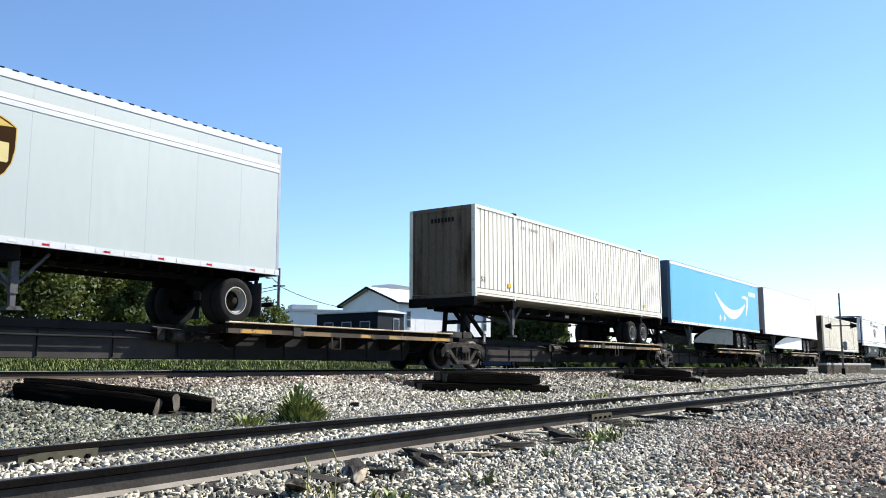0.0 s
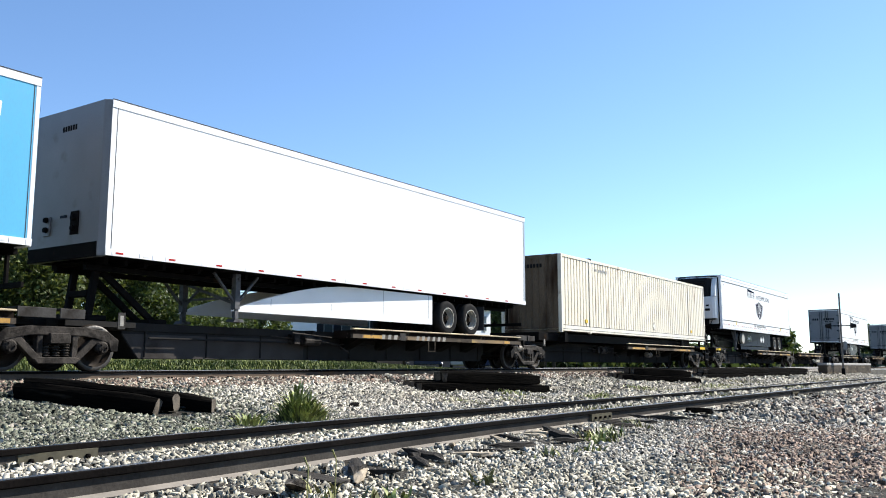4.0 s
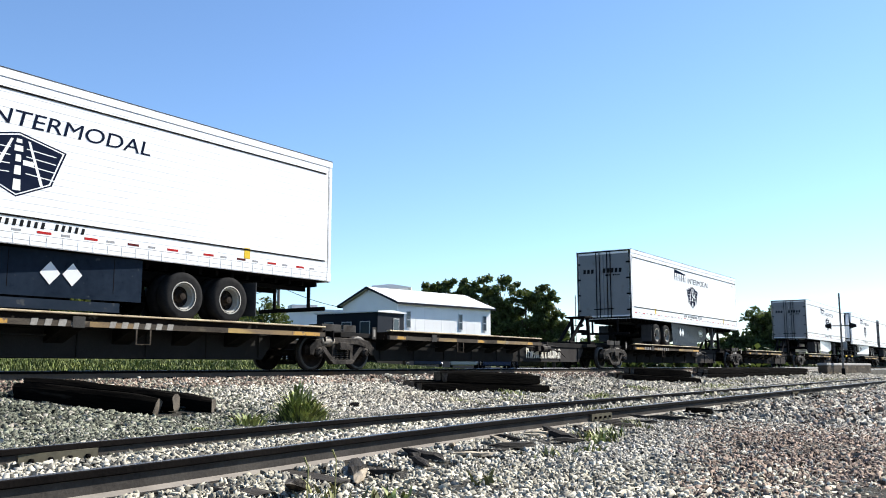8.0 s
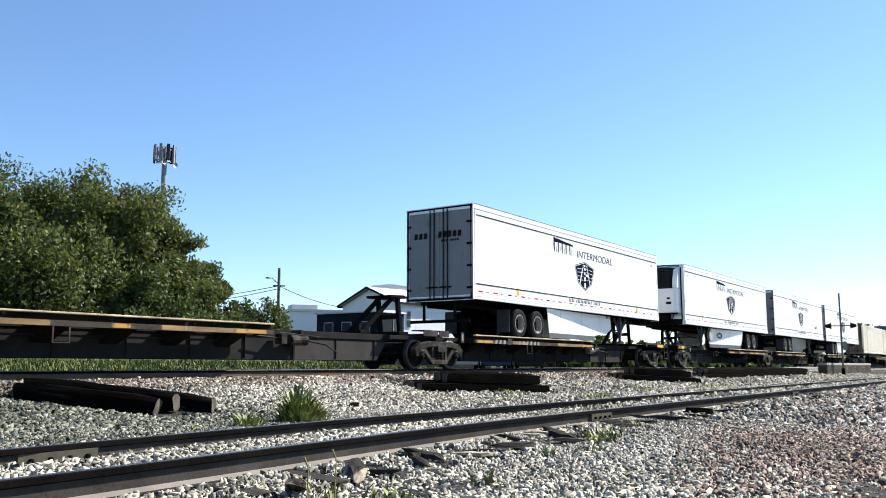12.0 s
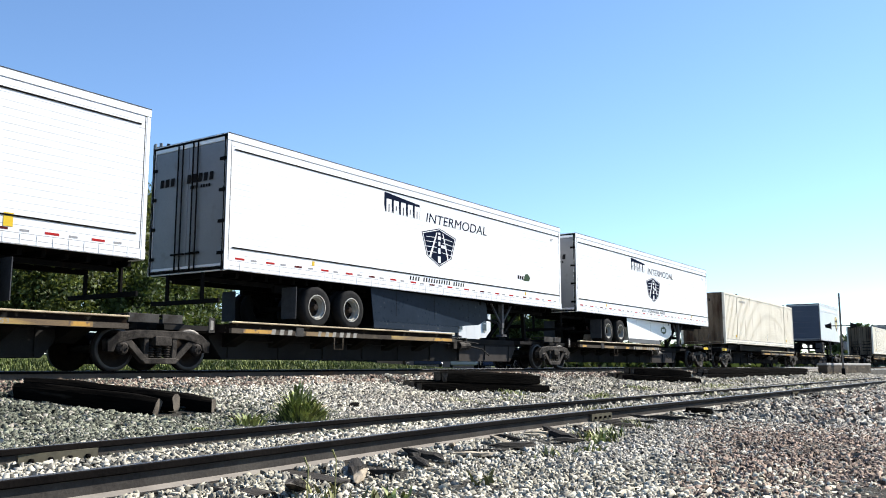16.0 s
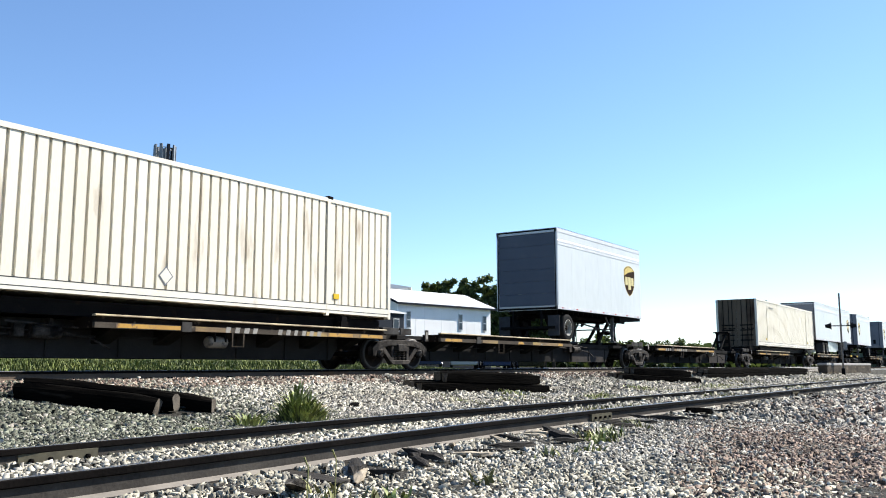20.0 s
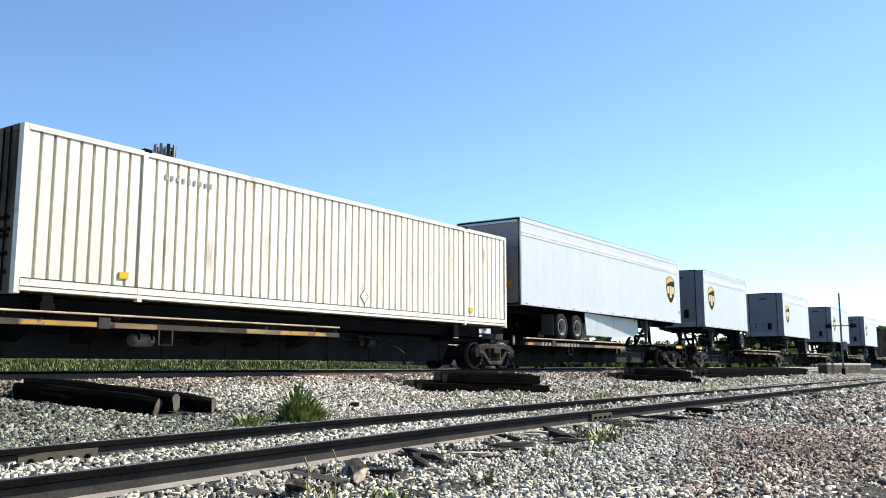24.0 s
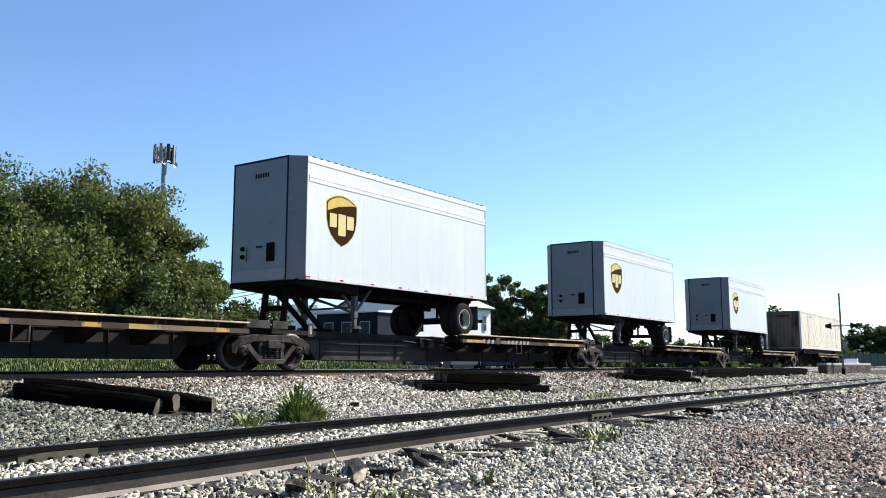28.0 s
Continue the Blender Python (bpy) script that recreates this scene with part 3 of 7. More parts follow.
def bogie_mesh(axles):
    s = Shape()
    for x in axles:
        s.tube((x, -0.95, 1.51), (x, 0.95, 1.51), 0.07, 10)
        for y in (-0.55, 0.55):
            s.prism([(x - 0.5, 1.9), (x - 0.12, 1.42), (x + 0.12, 1.42), (x + 0.35, 1.6), (x + 0.35, 1.75), (x, 1.75)], y - 0.05, y + 0.05)
            s.tube((x + 0.2, y, 1.62), (x + 0.2, y, 1.85), 0.12, 10)
    for y in (-0.55, 0.55):
        s.box(min(axles) - 0.8, max(axles) + 0.7, y - 0.06, y + 0.06, 1.84, 2.0)
    return s.mesh("axle_frame", STEEL, 0.006)


LEG_PAINT = surface("grey_leg_paint", (0.11, 0.11, 0.115), (0.055, 0.055, 0.06), 5, 0.6, spots=((0.02, 0.018, 0.016), 6.0, 0.55, 0.7), spec=0.1)
FLAP = surface("dusty_flap_rubber", (0.055, 0.057, 0.063), (0.035, 0.036, 0.04), 4, 0.8, spec=0.05)
LEG, BRACE = leg_mesh(), brace_mesh()


def shield_mesh(w, h, kind):
    """A shield on a trailer's side, in plain shapes; x from 0 to w, z from 0 to h."""
    s = Shape()

    def outline(k, d):
        c = [(0.0, 0.84), (0.12, 0.91), (0.30, 0.975), (0.5, 1.0), (0.70, 0.975), (0.88, 0.91), (1.0, 0.84), (0.995, 0.55), (0.95, 0.36), (0.86, 0.22), (0.70, 0.09), (0.5, 0.0), (0.30, 0.09), (0.14, 0.22), (0.05, 0.36), (0.005, 0.55)] if kind == "brown" else \
            [(0.0, 0.82), (0.5, 1.0), (1.0, 0.82), (0.86, 0.25), (0.5, 0.0), (0.14, 0.25)]
        return [(w * (0.5 + (u - 0.5) * k), h * (0.5 + (v - 0.5) * k)) for u, v in c], d
    if kind == "brown":
        for k, d, mt in ((1.0, 0.002, 0), (0.965, 0.004, 1)):
            s.mat = mt
            s.prism(outline(k, d)[0], -d, 0)
        s.mat = 0
        s.prism([(w * 0.05, h * 0.80), (w * 0.12, h * 0.86), (w * 0.3, h * 0.935), (w * 0.5, h * 0.96), (w * 0.7, h * 0.935), (w * 0.94, h * 0.84), (w * 0.80, h * 0.83), (w * 0.4, h * 0.77), (w * 0.05, h * 0.66)], -0.006, 0)
        s.mat = 2
        for u0, u1, v0, v1 in ((0.12, 0.34, 0.36, 0.62), (0.39, 0.63, 0.22, 0.63), (0.67, 0.89, 0.36, 0.62)):
            s.prism([(w * u0, h * v0), (w * u1 - 0.03, h * v0), (w * u1, h * v0 + 0.03), (w * u1, h * v1), (w * u0, h * v1)], -0.0065, 0)
        return s.mesh("shield_mark", [GOLD, BROWN, PALE_GOLD])
    for k, d, mt in ((1.0, 0.002, 0), (0.95, 0.0035, 1), (0.91, 0.005, 0)):
        s.mat = mt
        s.prism(outline(k, d)[0], -d, 0)
    s.mat = 1
    # the road's two edges, its middle dashes, and thin field lines across
    for u0, u1, t0 in ((0.24, 0.43, 0.030), (0.76, 0.60, 0.024)):
        s.prism([(w * (u0 - t0), h * 0.22), (w * (u0 + t0 * 0.6), h * 0.20), (w * (u1 + 0.012), h * 0.88), (w * (u1 - 0.012), h * 0.88)], -0.0065, 0)
    for v, dv, wd in ((0.10, 0.17, 0.040), (0.34, 0.14, 0.034), (0.54, 0.11, 0.028), (0.70, 0.09, 0.045), (0.83, 0.06, 0.030)):
        s.prism([(w * (0.50 - wd), h * v), (w * (0.50 + wd), h * v), (w * (0.50 + wd * 0.9), h * (v + dv)), (w * (0.50 - wd * 0.9), h * (v + dv))], -0.0066, 0)
    for v in (0.34, 0.47, 0.60, 0.72):
        s.prism([(w * 0.13, h * v), (w * 0.42, h * (v + 0.015)), (w * 0.42, h * (v + 0.030)), (w * 0.13, h * (v + 0.015))], -0.0062, 0)
        s.prism([(w * 0.58, h * (v + 0.03)), (w * 0.89, h * (v - 0.01)), (w * 0.89, h * (v + 0.005)), (w * 0.58, h * (v + 0.045))], -0.0062, 0)
    s.prism([(w * 0.55, h * 0.50), (w * 0.66, h * 0.49), (w * 0.66, h * 0.57), (w * 0.55, h * 0.58)], -0.0064, 0)
    return s.mesh("shield_mark", [NAVY, DECAL])


SHIELD_B, SHIELD_W = shield_mesh(1.19, 1.34, "brown"), shield_mesh(1.79, 1.15, "road")


def logo_block_mesh():
    """The block mark before the word: five white blocks, each with dark depth above and beside it."""
    s = Shape()
    for k in range(5):
        x, h = 0.12 + k * 0.325, 0.37 - 0.006 * k
        s.mat = 0
        s.prism([(x - 0.05, 0.0), (x - 0.10, h * 0.55), (x - 0.09, h + 0.17 - 0.02 * k), (x + 0.24, h + 0.15 - 0.02 * k), (x + 0.25, h), (x, h), (x, 0.0)], -0.003, 0)
        s.prism([(x + 0.235, 0.0), (x + 0.25, h), (x + 0.268, h), (x + 0.253, 0.0)], -0.003, 0)
        s.prism([(x + 0.09, h * (0.22 if k % 2 else 0.0)), (x + 0.13, h * (0.22 if k % 2 else 0.0)), (x + 0.135, h * 0.62), (x + 0.095, h * 0.62)], -0.004, 0)
        s.mat = 1
        s.prism([(x, 0), (x + 0.235, 0), (x + 0.25, h), (x + 0.005, h)], -0.0025, 0)
    return s.mesh("logo_block", [NAVY, DECAL])


LOGO_BLOCK = logo_block_mesh()
WORD_SIDE = word("INTERMODAL", 0.40, NAVY, 3.35, 0.15)
URL = bars(2.85, 0.12, 22, BLACK, 5, 0.2, gap=0.55)


FILM_GREY = surface("dusty_reflective_film", (0.26, 0.26, 0.27), (0.16, 0.16, 0.165), 9, 0.5)
RED_DARK = surface("dark_red_film", (0.10, 0.012, 0.014), (0.05, 0.008, 0.009), 9, 0.5, spec=0.05)


def marker_mesh(w, h, mt, long):
    z, y = (2.405, Y0 - 0.004) if long else (2.205, Y0 - 0.0195)
    return Shape().box(0, w, y, y + 0.004, z, z + h).mesh("reflective_marker", mt)


MARKERS = {True: (marker_mesh(0.27, 0.045, RED, True), marker_mesh(0.17, 0.04, FILM_GREY, True), marker_mesh(0.25, 0.045, RED_DARK, True)),
           False: (marker_mesh(0.16, 0.036, RED, False), marker_mesh(0.16, 0.036, DECAL, False), marker_mesh(0.16, 0.036, RED, False))}


def add_markers(tr, L, long):
    """Reflective film along the foot of the side, red and pale pieces by turns."""
    for k, x in enumerate(np.arange(0.32, L - 0.45, 0.46 if long else 0.61)):
        part("reflective_marker", MARKERS[long][1 if k % 2 else 0 if k % 6 < 3 else 2], None, tr, "", pose(x, 0, 0))


def diamond_mesh():
    s = Shape()
    s.prism([(0, 0), (0.19, 0.21), (0, 0.42), (-0.19, 0.21)], -0.004, 0)
    return s.mesh("diamond_placard", DECAL)


DIAMOND = diamond_mesh()


SEAM = surface("dark_seam", (0.05, 0.05, 0.052), (0.03, 0.03, 0.032), 4, 0.6, spec=0.1)
SKIRTS = {}
CLIP = Shape().box(0, 0.11, Y0 - 0.016, Y0 + 0.03, -0.01, 0.012).mesh("roof_clip", STEEL)
CROSS = Shape().box(-0.04, 0.04, -0.90, 0.90, -0.10, 0.02).mesh("cross_member", STEEL)


SKIRT_BLUE = surface("blue_grey_skirt_panel", (0.016, 0.023, 0.032), (0.024, 0.033, 0.044), 1.0, 0.35, fine=6.0, spots=((0.05, 0.055, 0.06), 7.0, 0.66, 0.74), spec=0.08)
SKIRT_RUBBER = surface("grey_rubber_strip", (0.075, 0.08, 0.088), (0.11, 0.115, 0.122), 1.5, 0.6, spots=((0.04, 0.04, 0.042), 3.0, 0.58, 0.74), spec=0.1)
SKIRT_FOOT = surface("grey_skirt_foot", (0.012, 0.019, 0.03), (0.02, 0.028, 0.042), 1.3, 0.4, fine=9.0, spots=((0.05, 0.055, 0.06), 8.0, 0.62, 0.72), spec=0.03)


def trailer(X0, L, nose, style, label, wheels, leg, skirt=None, seed=0, z0=2.15, top=5.20):
    """A road trailer from X0 to X0 + L. nose: L or R, where its front is. wheels, leg: places from X0; skirt: (from, to, material, shape)."""
    rnd = random.Random(seed)
    tr = thing("semi_trailer", label, "trailer", group="trailers on the train")
    pup = L < 10
    paint = {"white": WHITE, "plain": WHITE, "blue": BLUE, "silver": SILVER_PALE if seed > 1 else SILVER}[style]
    cut = 0.32 if pup else 0.10
    rail = 0.22 if style == "white" else 0.14
    a, b = (cut, 0.0) if nose == "L" else (0.0, cut)
    # side walls, panel by panel along the pups and plate trailers
    edges = [a] + [x for x in np.arange(1.22, L - 0.6, 1.22) if a + 0.3 < x < L - b - 0.3] + [L - b]
    for sg in (-1, 1):
        y0, y1 = sorted((sg * HALF, sg * (HALF - 0.04)))
        if style in ("blue", "silver", "plain"):
            for u, v in zip(edges[:-1], edges[1:]):
                part("side_panel", Shape().box(u + 0.0013, v - 0.0013, y0, y1, z0 + rail, top - 0.15), paint, tr)
        else:
            n = 20
            dz = (top - 0.37 - z0) / n
            line = [(sg * (HALF - 0.04), top - 0.15), (sg * (HALF - 0.04), z0 + 0.22)]
            for j in range(n):
                k = z0 + 0.22 + j * dz
                line += [(sg * (HALF - 0.0045), k + 0.003), (sg * HALF, k + 0.006), (sg * HALF, k + dz - 0.010), (sg * (HALF - 0.0045), k + dz - 0.007)]
            s = Shape()
            s.prism(line, a, L - b, "x")
            part("side_wall", s, paint, tr, "white ribbed side wall")
        s = Shape()
        s.box(a, L - b, min(sg * (HALF + 0.015), sg * (HALF - 0.05)), max(sg * (HALF + 0.015), sg * (HALF - 0.05)), z0 + 0.02, z0 + rail)
        for x in np.arange(a + 0.15, L - b, 0.305):
            s.box(x - 0.012, x + 0.012, min(sg * (HALF + 0.020), sg * HALF), max(sg * (HALF + 0.018), sg * HALF), z0 + 0.04, z0 + rail - 0.02)
        part("bottom_rail", s, BELT if style == "silver" else WHITE, tr, "riveted bottom rail", bevel=0.0)
        s = Shape()
        s.box(a, L - b, min(sg * (HALF + 0.012), sg * (HALF - 0.05)), max(sg * (HALF + 0.012), sg * (HALF - 0.05)), top - 0.15, top)
        part("top_rail", s, BELT if style == "silver" else WHITE, tr)
        if style != "silver":
            # Dark line added to set the roof edge off against the sky.
            part("roof_seam", Shape().box(a, L - b, min(sg * (HALF + 0.016), sg * HALF), max(sg * (HALF + 0.016), sg * HALF), top - 0.004, top + 0.014), SEAM, tr, "dark line added along the roof edge")
            for x in (a + 0.12, L - b - 0.12):
                part("corner_seam", Shape().box(x - 0.007, x + 0.007, min(sg * (HALF + 0.003), sg * (HALF - 0.02)), max(sg * (HALF + 0.003), sg * (HALF - 0.02)), z0 + rail, top - 0.15), SEAM, tr)
    s = Shape()
    s.box(a, L - b, -HALF + 0.05, HALF - 0.05, top - 0.05, top - 0.015)
    for x in np.arange(a + 0.6, L - b - 0.3, 0.61):
        s.box(x - 0.03, x + 0.03, -HALF + 0.06, HALF - 0.06, top - 0.015, top + 0.004)
    part("roof", s, ROOF, tr)
    s = Shape()
    s.box(a, L - b, -HALF + 0.06, HALF - 0.06, z0 + 0.02, z0 + 0.10)
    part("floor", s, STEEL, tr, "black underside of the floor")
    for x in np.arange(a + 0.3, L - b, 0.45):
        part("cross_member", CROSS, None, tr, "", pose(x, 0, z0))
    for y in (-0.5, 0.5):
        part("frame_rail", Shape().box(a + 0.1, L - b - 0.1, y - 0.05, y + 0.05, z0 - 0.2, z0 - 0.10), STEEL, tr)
    # ends
    nx, rx, d = (0.0, L, 1) if nose == "L" else (L, 0.0, -1)
    s = Shape()
    c = cut
    s.prism([(nx, -HALF + c * 1.1), (nx + d * c, -HALF), (nx + d * c, -HALF + 0.03), (nx + d * (c + 0.04), -HALF + 0.03), (nx + d * (c + 0.04), HALF - 0.03), (nx + d * c, HALF - 0.03), (nx + d * c, HALF), (nx, HALF - c * 1.1)], z0 + 0.0, top, "z")
    # Nose colours are darkened for shade; refrigerated trailers stay plain white.
    part("front_wall", s, {"silver": NOSE_SHADE, "blue": NOSE_BLUE_SHADE, "white": WHITE}.get(style, SHADE_GREY), tr, "front wall, on most trailers coloured darker for its shade", bevel=0.01)
    s = Shape()
    s.box(min(nx - d * 0.012, nx + d * 0.05), max(nx - d * 0.012, nx + d * 0.05), -HALF + c * 1.1 + 0.02, HALF - c * 1.1 - 0.02, z0, z0 + 0.28)
    part("front_plate", s, SHADE_GREY if style == "silver" else STEEL, tr)
    if pup:
        u, v = sorted((nx + d * 0.15, nx + d * 2.45))
        part("coupler_plate", Shape().prism([(u, z0 - (0.10 if d > 0 else 0.24)), (u, z0 + 0.02), (v, z0 + 0.02), (v, z0 - (0.24 if d > 0 else 0.10))], -HALF + 0.12, HALF - 0.12), STEEL, tr, "black upper coupler plate")
    if pup or style == "blue" or style == "plain":
        s = Shape()
        s.box(min(nx - d * 0.02, nx), max(nx - d * 0.02, nx), -0.12, 0.08, 2.98, 3.03)
        part("nameplate", s, GREY_SKIRT, tr)
        for y, w, z, h in ((-0.42, 0.26, 2.62, 0.46), (0.52, 0.22, 2.66, 0.38)):
            cb = part("connection_box", Shape().box(min(nx - d * 0.03, nx), max(nx - d * 0.03, nx), y - w / 2, y + w / 2, z, z + h), STEEL if y < 0 else SHADE_GREY, tr, "", bevel=0.006)
            for k in range(2):
                part("coupling_head", Shape().turned([(0.0, -0.05), (0.05, -0.05), (0.06, 0.0), (0.06, 0.02), (0.0, 0.02)], (nx - d * 0.04, y, z + 0.12 + k * 0.2), 12, "x"), STEEL, cb)
        s = Shape()
        for k in range(6):
            s.box(min(nx - d * 0.004, nx), max(nx - d * 0.004, nx), -0.30 + k * 0.085, -0.24 + k * 0.085, 4.74, 4.85)
        part("lettering", s, BLACK, tr, "dark unit number on the nose")
        if style == "silver":
            for y in (-HALF + c * 1.1, HALF - c * 1.1):
                part("nose_trim", Shape().box(min(nx - d * 0.008, nx), max(nx - d * 0.008, nx), y - 0.025, y + 0.025, z0, top), GREY_SKIRT, tr, "dark riveted corner strip")
            part("nose_trim", Shape().box(min(nx - d * 0.008, nx), max(nx - d * 0.008, nx), -HALF + c * 1.1 + 0.03, HALF - c * 1.1 - 0.03, top - 0.05, top), GREY_SKIRT, tr, "dark riveted top strip")
    s = Shape()
    fr = 0.10
    for y0, y1 in ((-HALF - 0.004, -HALF + fr), (HALF - fr, HALF + 0.004)):
        s.box(min(rx, rx - d * 0.09), max(rx, rx - d * 0.09), y0, y1, z0, top)
    s.box(min(rx, rx - d * 0.09), max(rx, rx - d * 0.09), -HALF + fr, HALF - fr, top - 0.16, top)
    s.box(min(rx, rx - d * 0.09), max(rx, rx - d * 0.09), -HALF + fr, HALF - fr, z0, z0 + 0.16)
    part("rear_frame", s, {"blue": DECAL, "white": WHITE}.get(style, ALU), tr, "", bevel=0.008)
    s = Shape()
    for y0, y1, z1, z2 in ((-HALF + 0.05, -HALF + 0.09, z0, top - 0.02), (HALF - 0.09, HALF - 0.05, z0, top - 0.02), (-HALF + 0.09, HALF - 0.09, top - 0.07, top - 0.02), (-HALF + 0.09, HALF - 0.09, z0 + 0.02, z0 + 0.07)):
        s.box(min(rx + d * 0.006, rx - d * 0.02), max(rx + d * 0.006, rx - d * 0.02), y0, y1, z1, z2)
    part("door_seal", s, STEEL, tr, "dark strip round the rear opening")
    if style == "silver":
        for k in range(6):
            z = z0 + 0.17 + k * 0.453
            part("roll_door_section", Shape().box(min(rx - d * 0.02, rx - d * 0.06), max(rx - d * 0.02, rx - d * 0.06), -HALF + fr, HALF - fr, z, min(z + 0.447, top - 0.165)), ROLL_DOOR_SHADE if pup else SHADE_GREY, tr, "roll-up door section, its shade put into the grey")
    else:
        for y0, y1 in ((-HALF + fr, -0.004), (0.004, HALF - fr)):
            s = Shape()
            s.box(min(rx - d * 0.015, rx - d * 0.06), max(rx - d * 0.015, rx - d * 0.06), y0, y1, z0 + 0.16, top - 0.16)
            door = part("door", s, SHADE_GREY, tr, "closed swing door, its shade put into the grey", bevel=0.01)
            s = Shape()
            for y in ((y0 + y1) / 2 + (0.42 if y0 < 0 else -0.42), (y0 + y1) / 2 + (0.26 if y0 < 0 else -0.26)):
                s.tube((rx + d * 0.02, y, z0 + 0.06), (rx + d * 0.02, y, top - 0.08), 0.018, 6)
                s.box(min(rx, rx + d * 0.04), max(rx, rx + d * 0.04), y - 0.14, y + 0.14, z0 + 0.42, z0 + 0.46)
            for z in (2.5, 3.2, 3.9, 4.6):
                y = y0 if y0 < 0 else y1
                s.box(min(rx - d * 0.01, rx + d * 0.02), max(rx - d * 0.01, rx + d * 0.02), y - 0.08, y + 0.12 if y < 0 else y + 0.05, z, z + 0.07)
            part("lock_bar", s, STEEL, door)
        if style == "white":
            part("lettering", bars(1.9, 0.20, 10, BLACK, 3, 0.1), None, tr, "dark bars of lettering on the doors", pose(rx + d * 0.004, 0.98 if d < 0 else -0.98, 4.20, 0, 0, -90 if d < 0 else 90))
            part("lettering", bars(0.7, 0.07, 8, BLACK, 4), None, tr, "", pose(rx + d * 0.004, -0.1 if d < 0 else 0.1, 4.06, 0, 0, -90 if d < 0 else 90))
    s = Shape()
    s.box(min(rx, rx - d * 0.06), max(rx, rx - d * 0.06), -1.15, 1.15, 1.45, 1.55)
    for y in (-0.6, 0.6):
        s.box(min(rx, rx - d * 0.06), max(rx, rx - d * 0.06), y - 0.04, y + 0.04, 1.55, z0)
    part("bumper", s, STEEL, tr, "", bevel=0.006)
    # running gear
    part("axle_frame", bogie_mesh(wheels), None, tr)
    for x in wheels:
        for y, flip in ((-1.13, False), (1.13, True)):
            add_wheel(tr, x, y, flip)
        for y in (-0.80, 0.80):
            part("tyre", TYRE, None, tr, "", pose(x, y, 1.51))
    e = min(wheels) - 0.75 if nose == "R" else max(wheels) + 0.72
    for y in (-1.05, 1.05):
        part("mud_flap", Shape().box(e - 0.01, e + 0.01, y - 0.24, y + 0.24, 1.2, 1.95), FLAP, tr)
    add_legs(tr, leg)
    if skirt:
        u, v, mt, kind = skirt
        s = Shape()
        if kind == "arc":
            pts = [(u, 1.30)] + [(u + (v - u) * 0.55 * k / 8, 1.34 + 0.78 * math.sin(k / 8 * math.pi / 2)) for k in range(1, 9)] + [(v, 2.12), (v, 1.28)]
        elif kind == "wave":
            pts = [(u, 1.35), (u + 0.1, 1.28), (v - 0.4, 1.28), (v - 0.15, 1.62), (v, z0), (u, z0)]
        elif kind == "wave_r":
            pts = [(u, z0), (u + 0.15, 1.28), (v - 2.2, 1.28), (v - 0.6, 1.40), (v, 1.62), (v - 0.1, z0)]
        else:
            pts = [(u, 1.32), (v, 1.32), (v, z0), (u, z0)]
        depth = 0.36 if kind != "arc" else 0.30 if mt is WHITE else 0.06

        def inset(shape):
            for w in shape.bm.verts:
                f = min(1, max(0, (w.co.x - u) / (v - u)))
                w.co.y += depth * (f if nose == "R" else 1 - f)
            return shape

        SKIRTS[tr] = (u, v, nose, depth)
        y = -1.22
        q = Shape()
        q.prism(pts, y, y + 0.02)
        sk = part("side_skirt", inset(q), mt, tr, "smooth side skirt panel")
        q = Shape()
        q.prism(pts, y, y + 0.02)
        inset(q)
        for w in q.bm.verts:
            w.co.y = -w.co.y
        part("side_skirt", q, mt, tr, "smooth side skirt panel")
        if kind != "arc" and mt is not SILVER:
            lo, hi = (u + 0.17, v - 1.9) if kind == "wave_r" else (u + 0.1, v - 0.45)
            for sg in (-1, 1):
                q = Shape()
                q.box(lo, hi, y + 0.004, y + 0.018, 1.10, 1.279)
                inset(q)
                if sg > 0:
                    for w in q.bm.verts:
                        w.co.y = -w.co.y
                part("skirt_foot", q, SKIRT_FOOT if mt is GREY_SKIRT else SKIRT_RUBBER, sk, "hanging rubber foot of the skirt")
        for x in np.arange(u + 1.2, v, 2.0):
            q = Shape()
            q.box(x - 0.006, x + 0.006, -1.2225, -1.2205, 1.46, z0 - (0.5 if kind == "arc" and x < u + 0.6 * (v - u) else 0.02))
            part("skirt_seam", inset(q), SHADE_GREY if mt in (WHITE, SILVER) else STEEL, sk)
    # markings
    add_markers(tr, L, style == "white")
    if style == "white":
        s = Shape()
        for z in (4.86, 2.66):
            s.box(0.22, L - 0.22, Y0 - 0.012, Y0, z - 0.016, z + 0.016)
        part("trim_line", s, STEEL, tr, "dark trim strip")
        for z, lo, hi in ((2.365, 0.0, 1.0), (2.255, 0.0, 1.0), (2.175, 0.0, 1.0)):
            part("rail_seam", Shape().box(0.14 + lo, L - 0.14, Y0 - 0.0165, Y0 + 0.01, z, z + 0.009), FILM_GREY, tr, "grey seam of the bottom rail")
        part("logo_block", LOGO_BLOCK, None, tr, "dark and white block logo", pose(5.52, Y0, 4.27))
        part("lettering", WORD_SIDE, None, tr, "dark slanted lettering", pose(7.46, Y0 - 0.003, 4.25, 90))
        part("shield_mark", SHIELD_W, None, tr, "dark blue and white shield", pose(7.28, Y0, 2.99))
        part("lettering", URL, None, tr, "", pose(6.72, Y0 - 0.001, 2.49))
        s = Shape()
        for k in range(3):
            s.prism([(k * 0.03, -k * 0.045), (0.26 - k * 0.03, -k * 0.045), (0.25 - k * 0.03, -k * 0.045 - 0.018), (k * 0.03 + 0.01, -k * 0.045 - 0.018)], -0.003, 0)
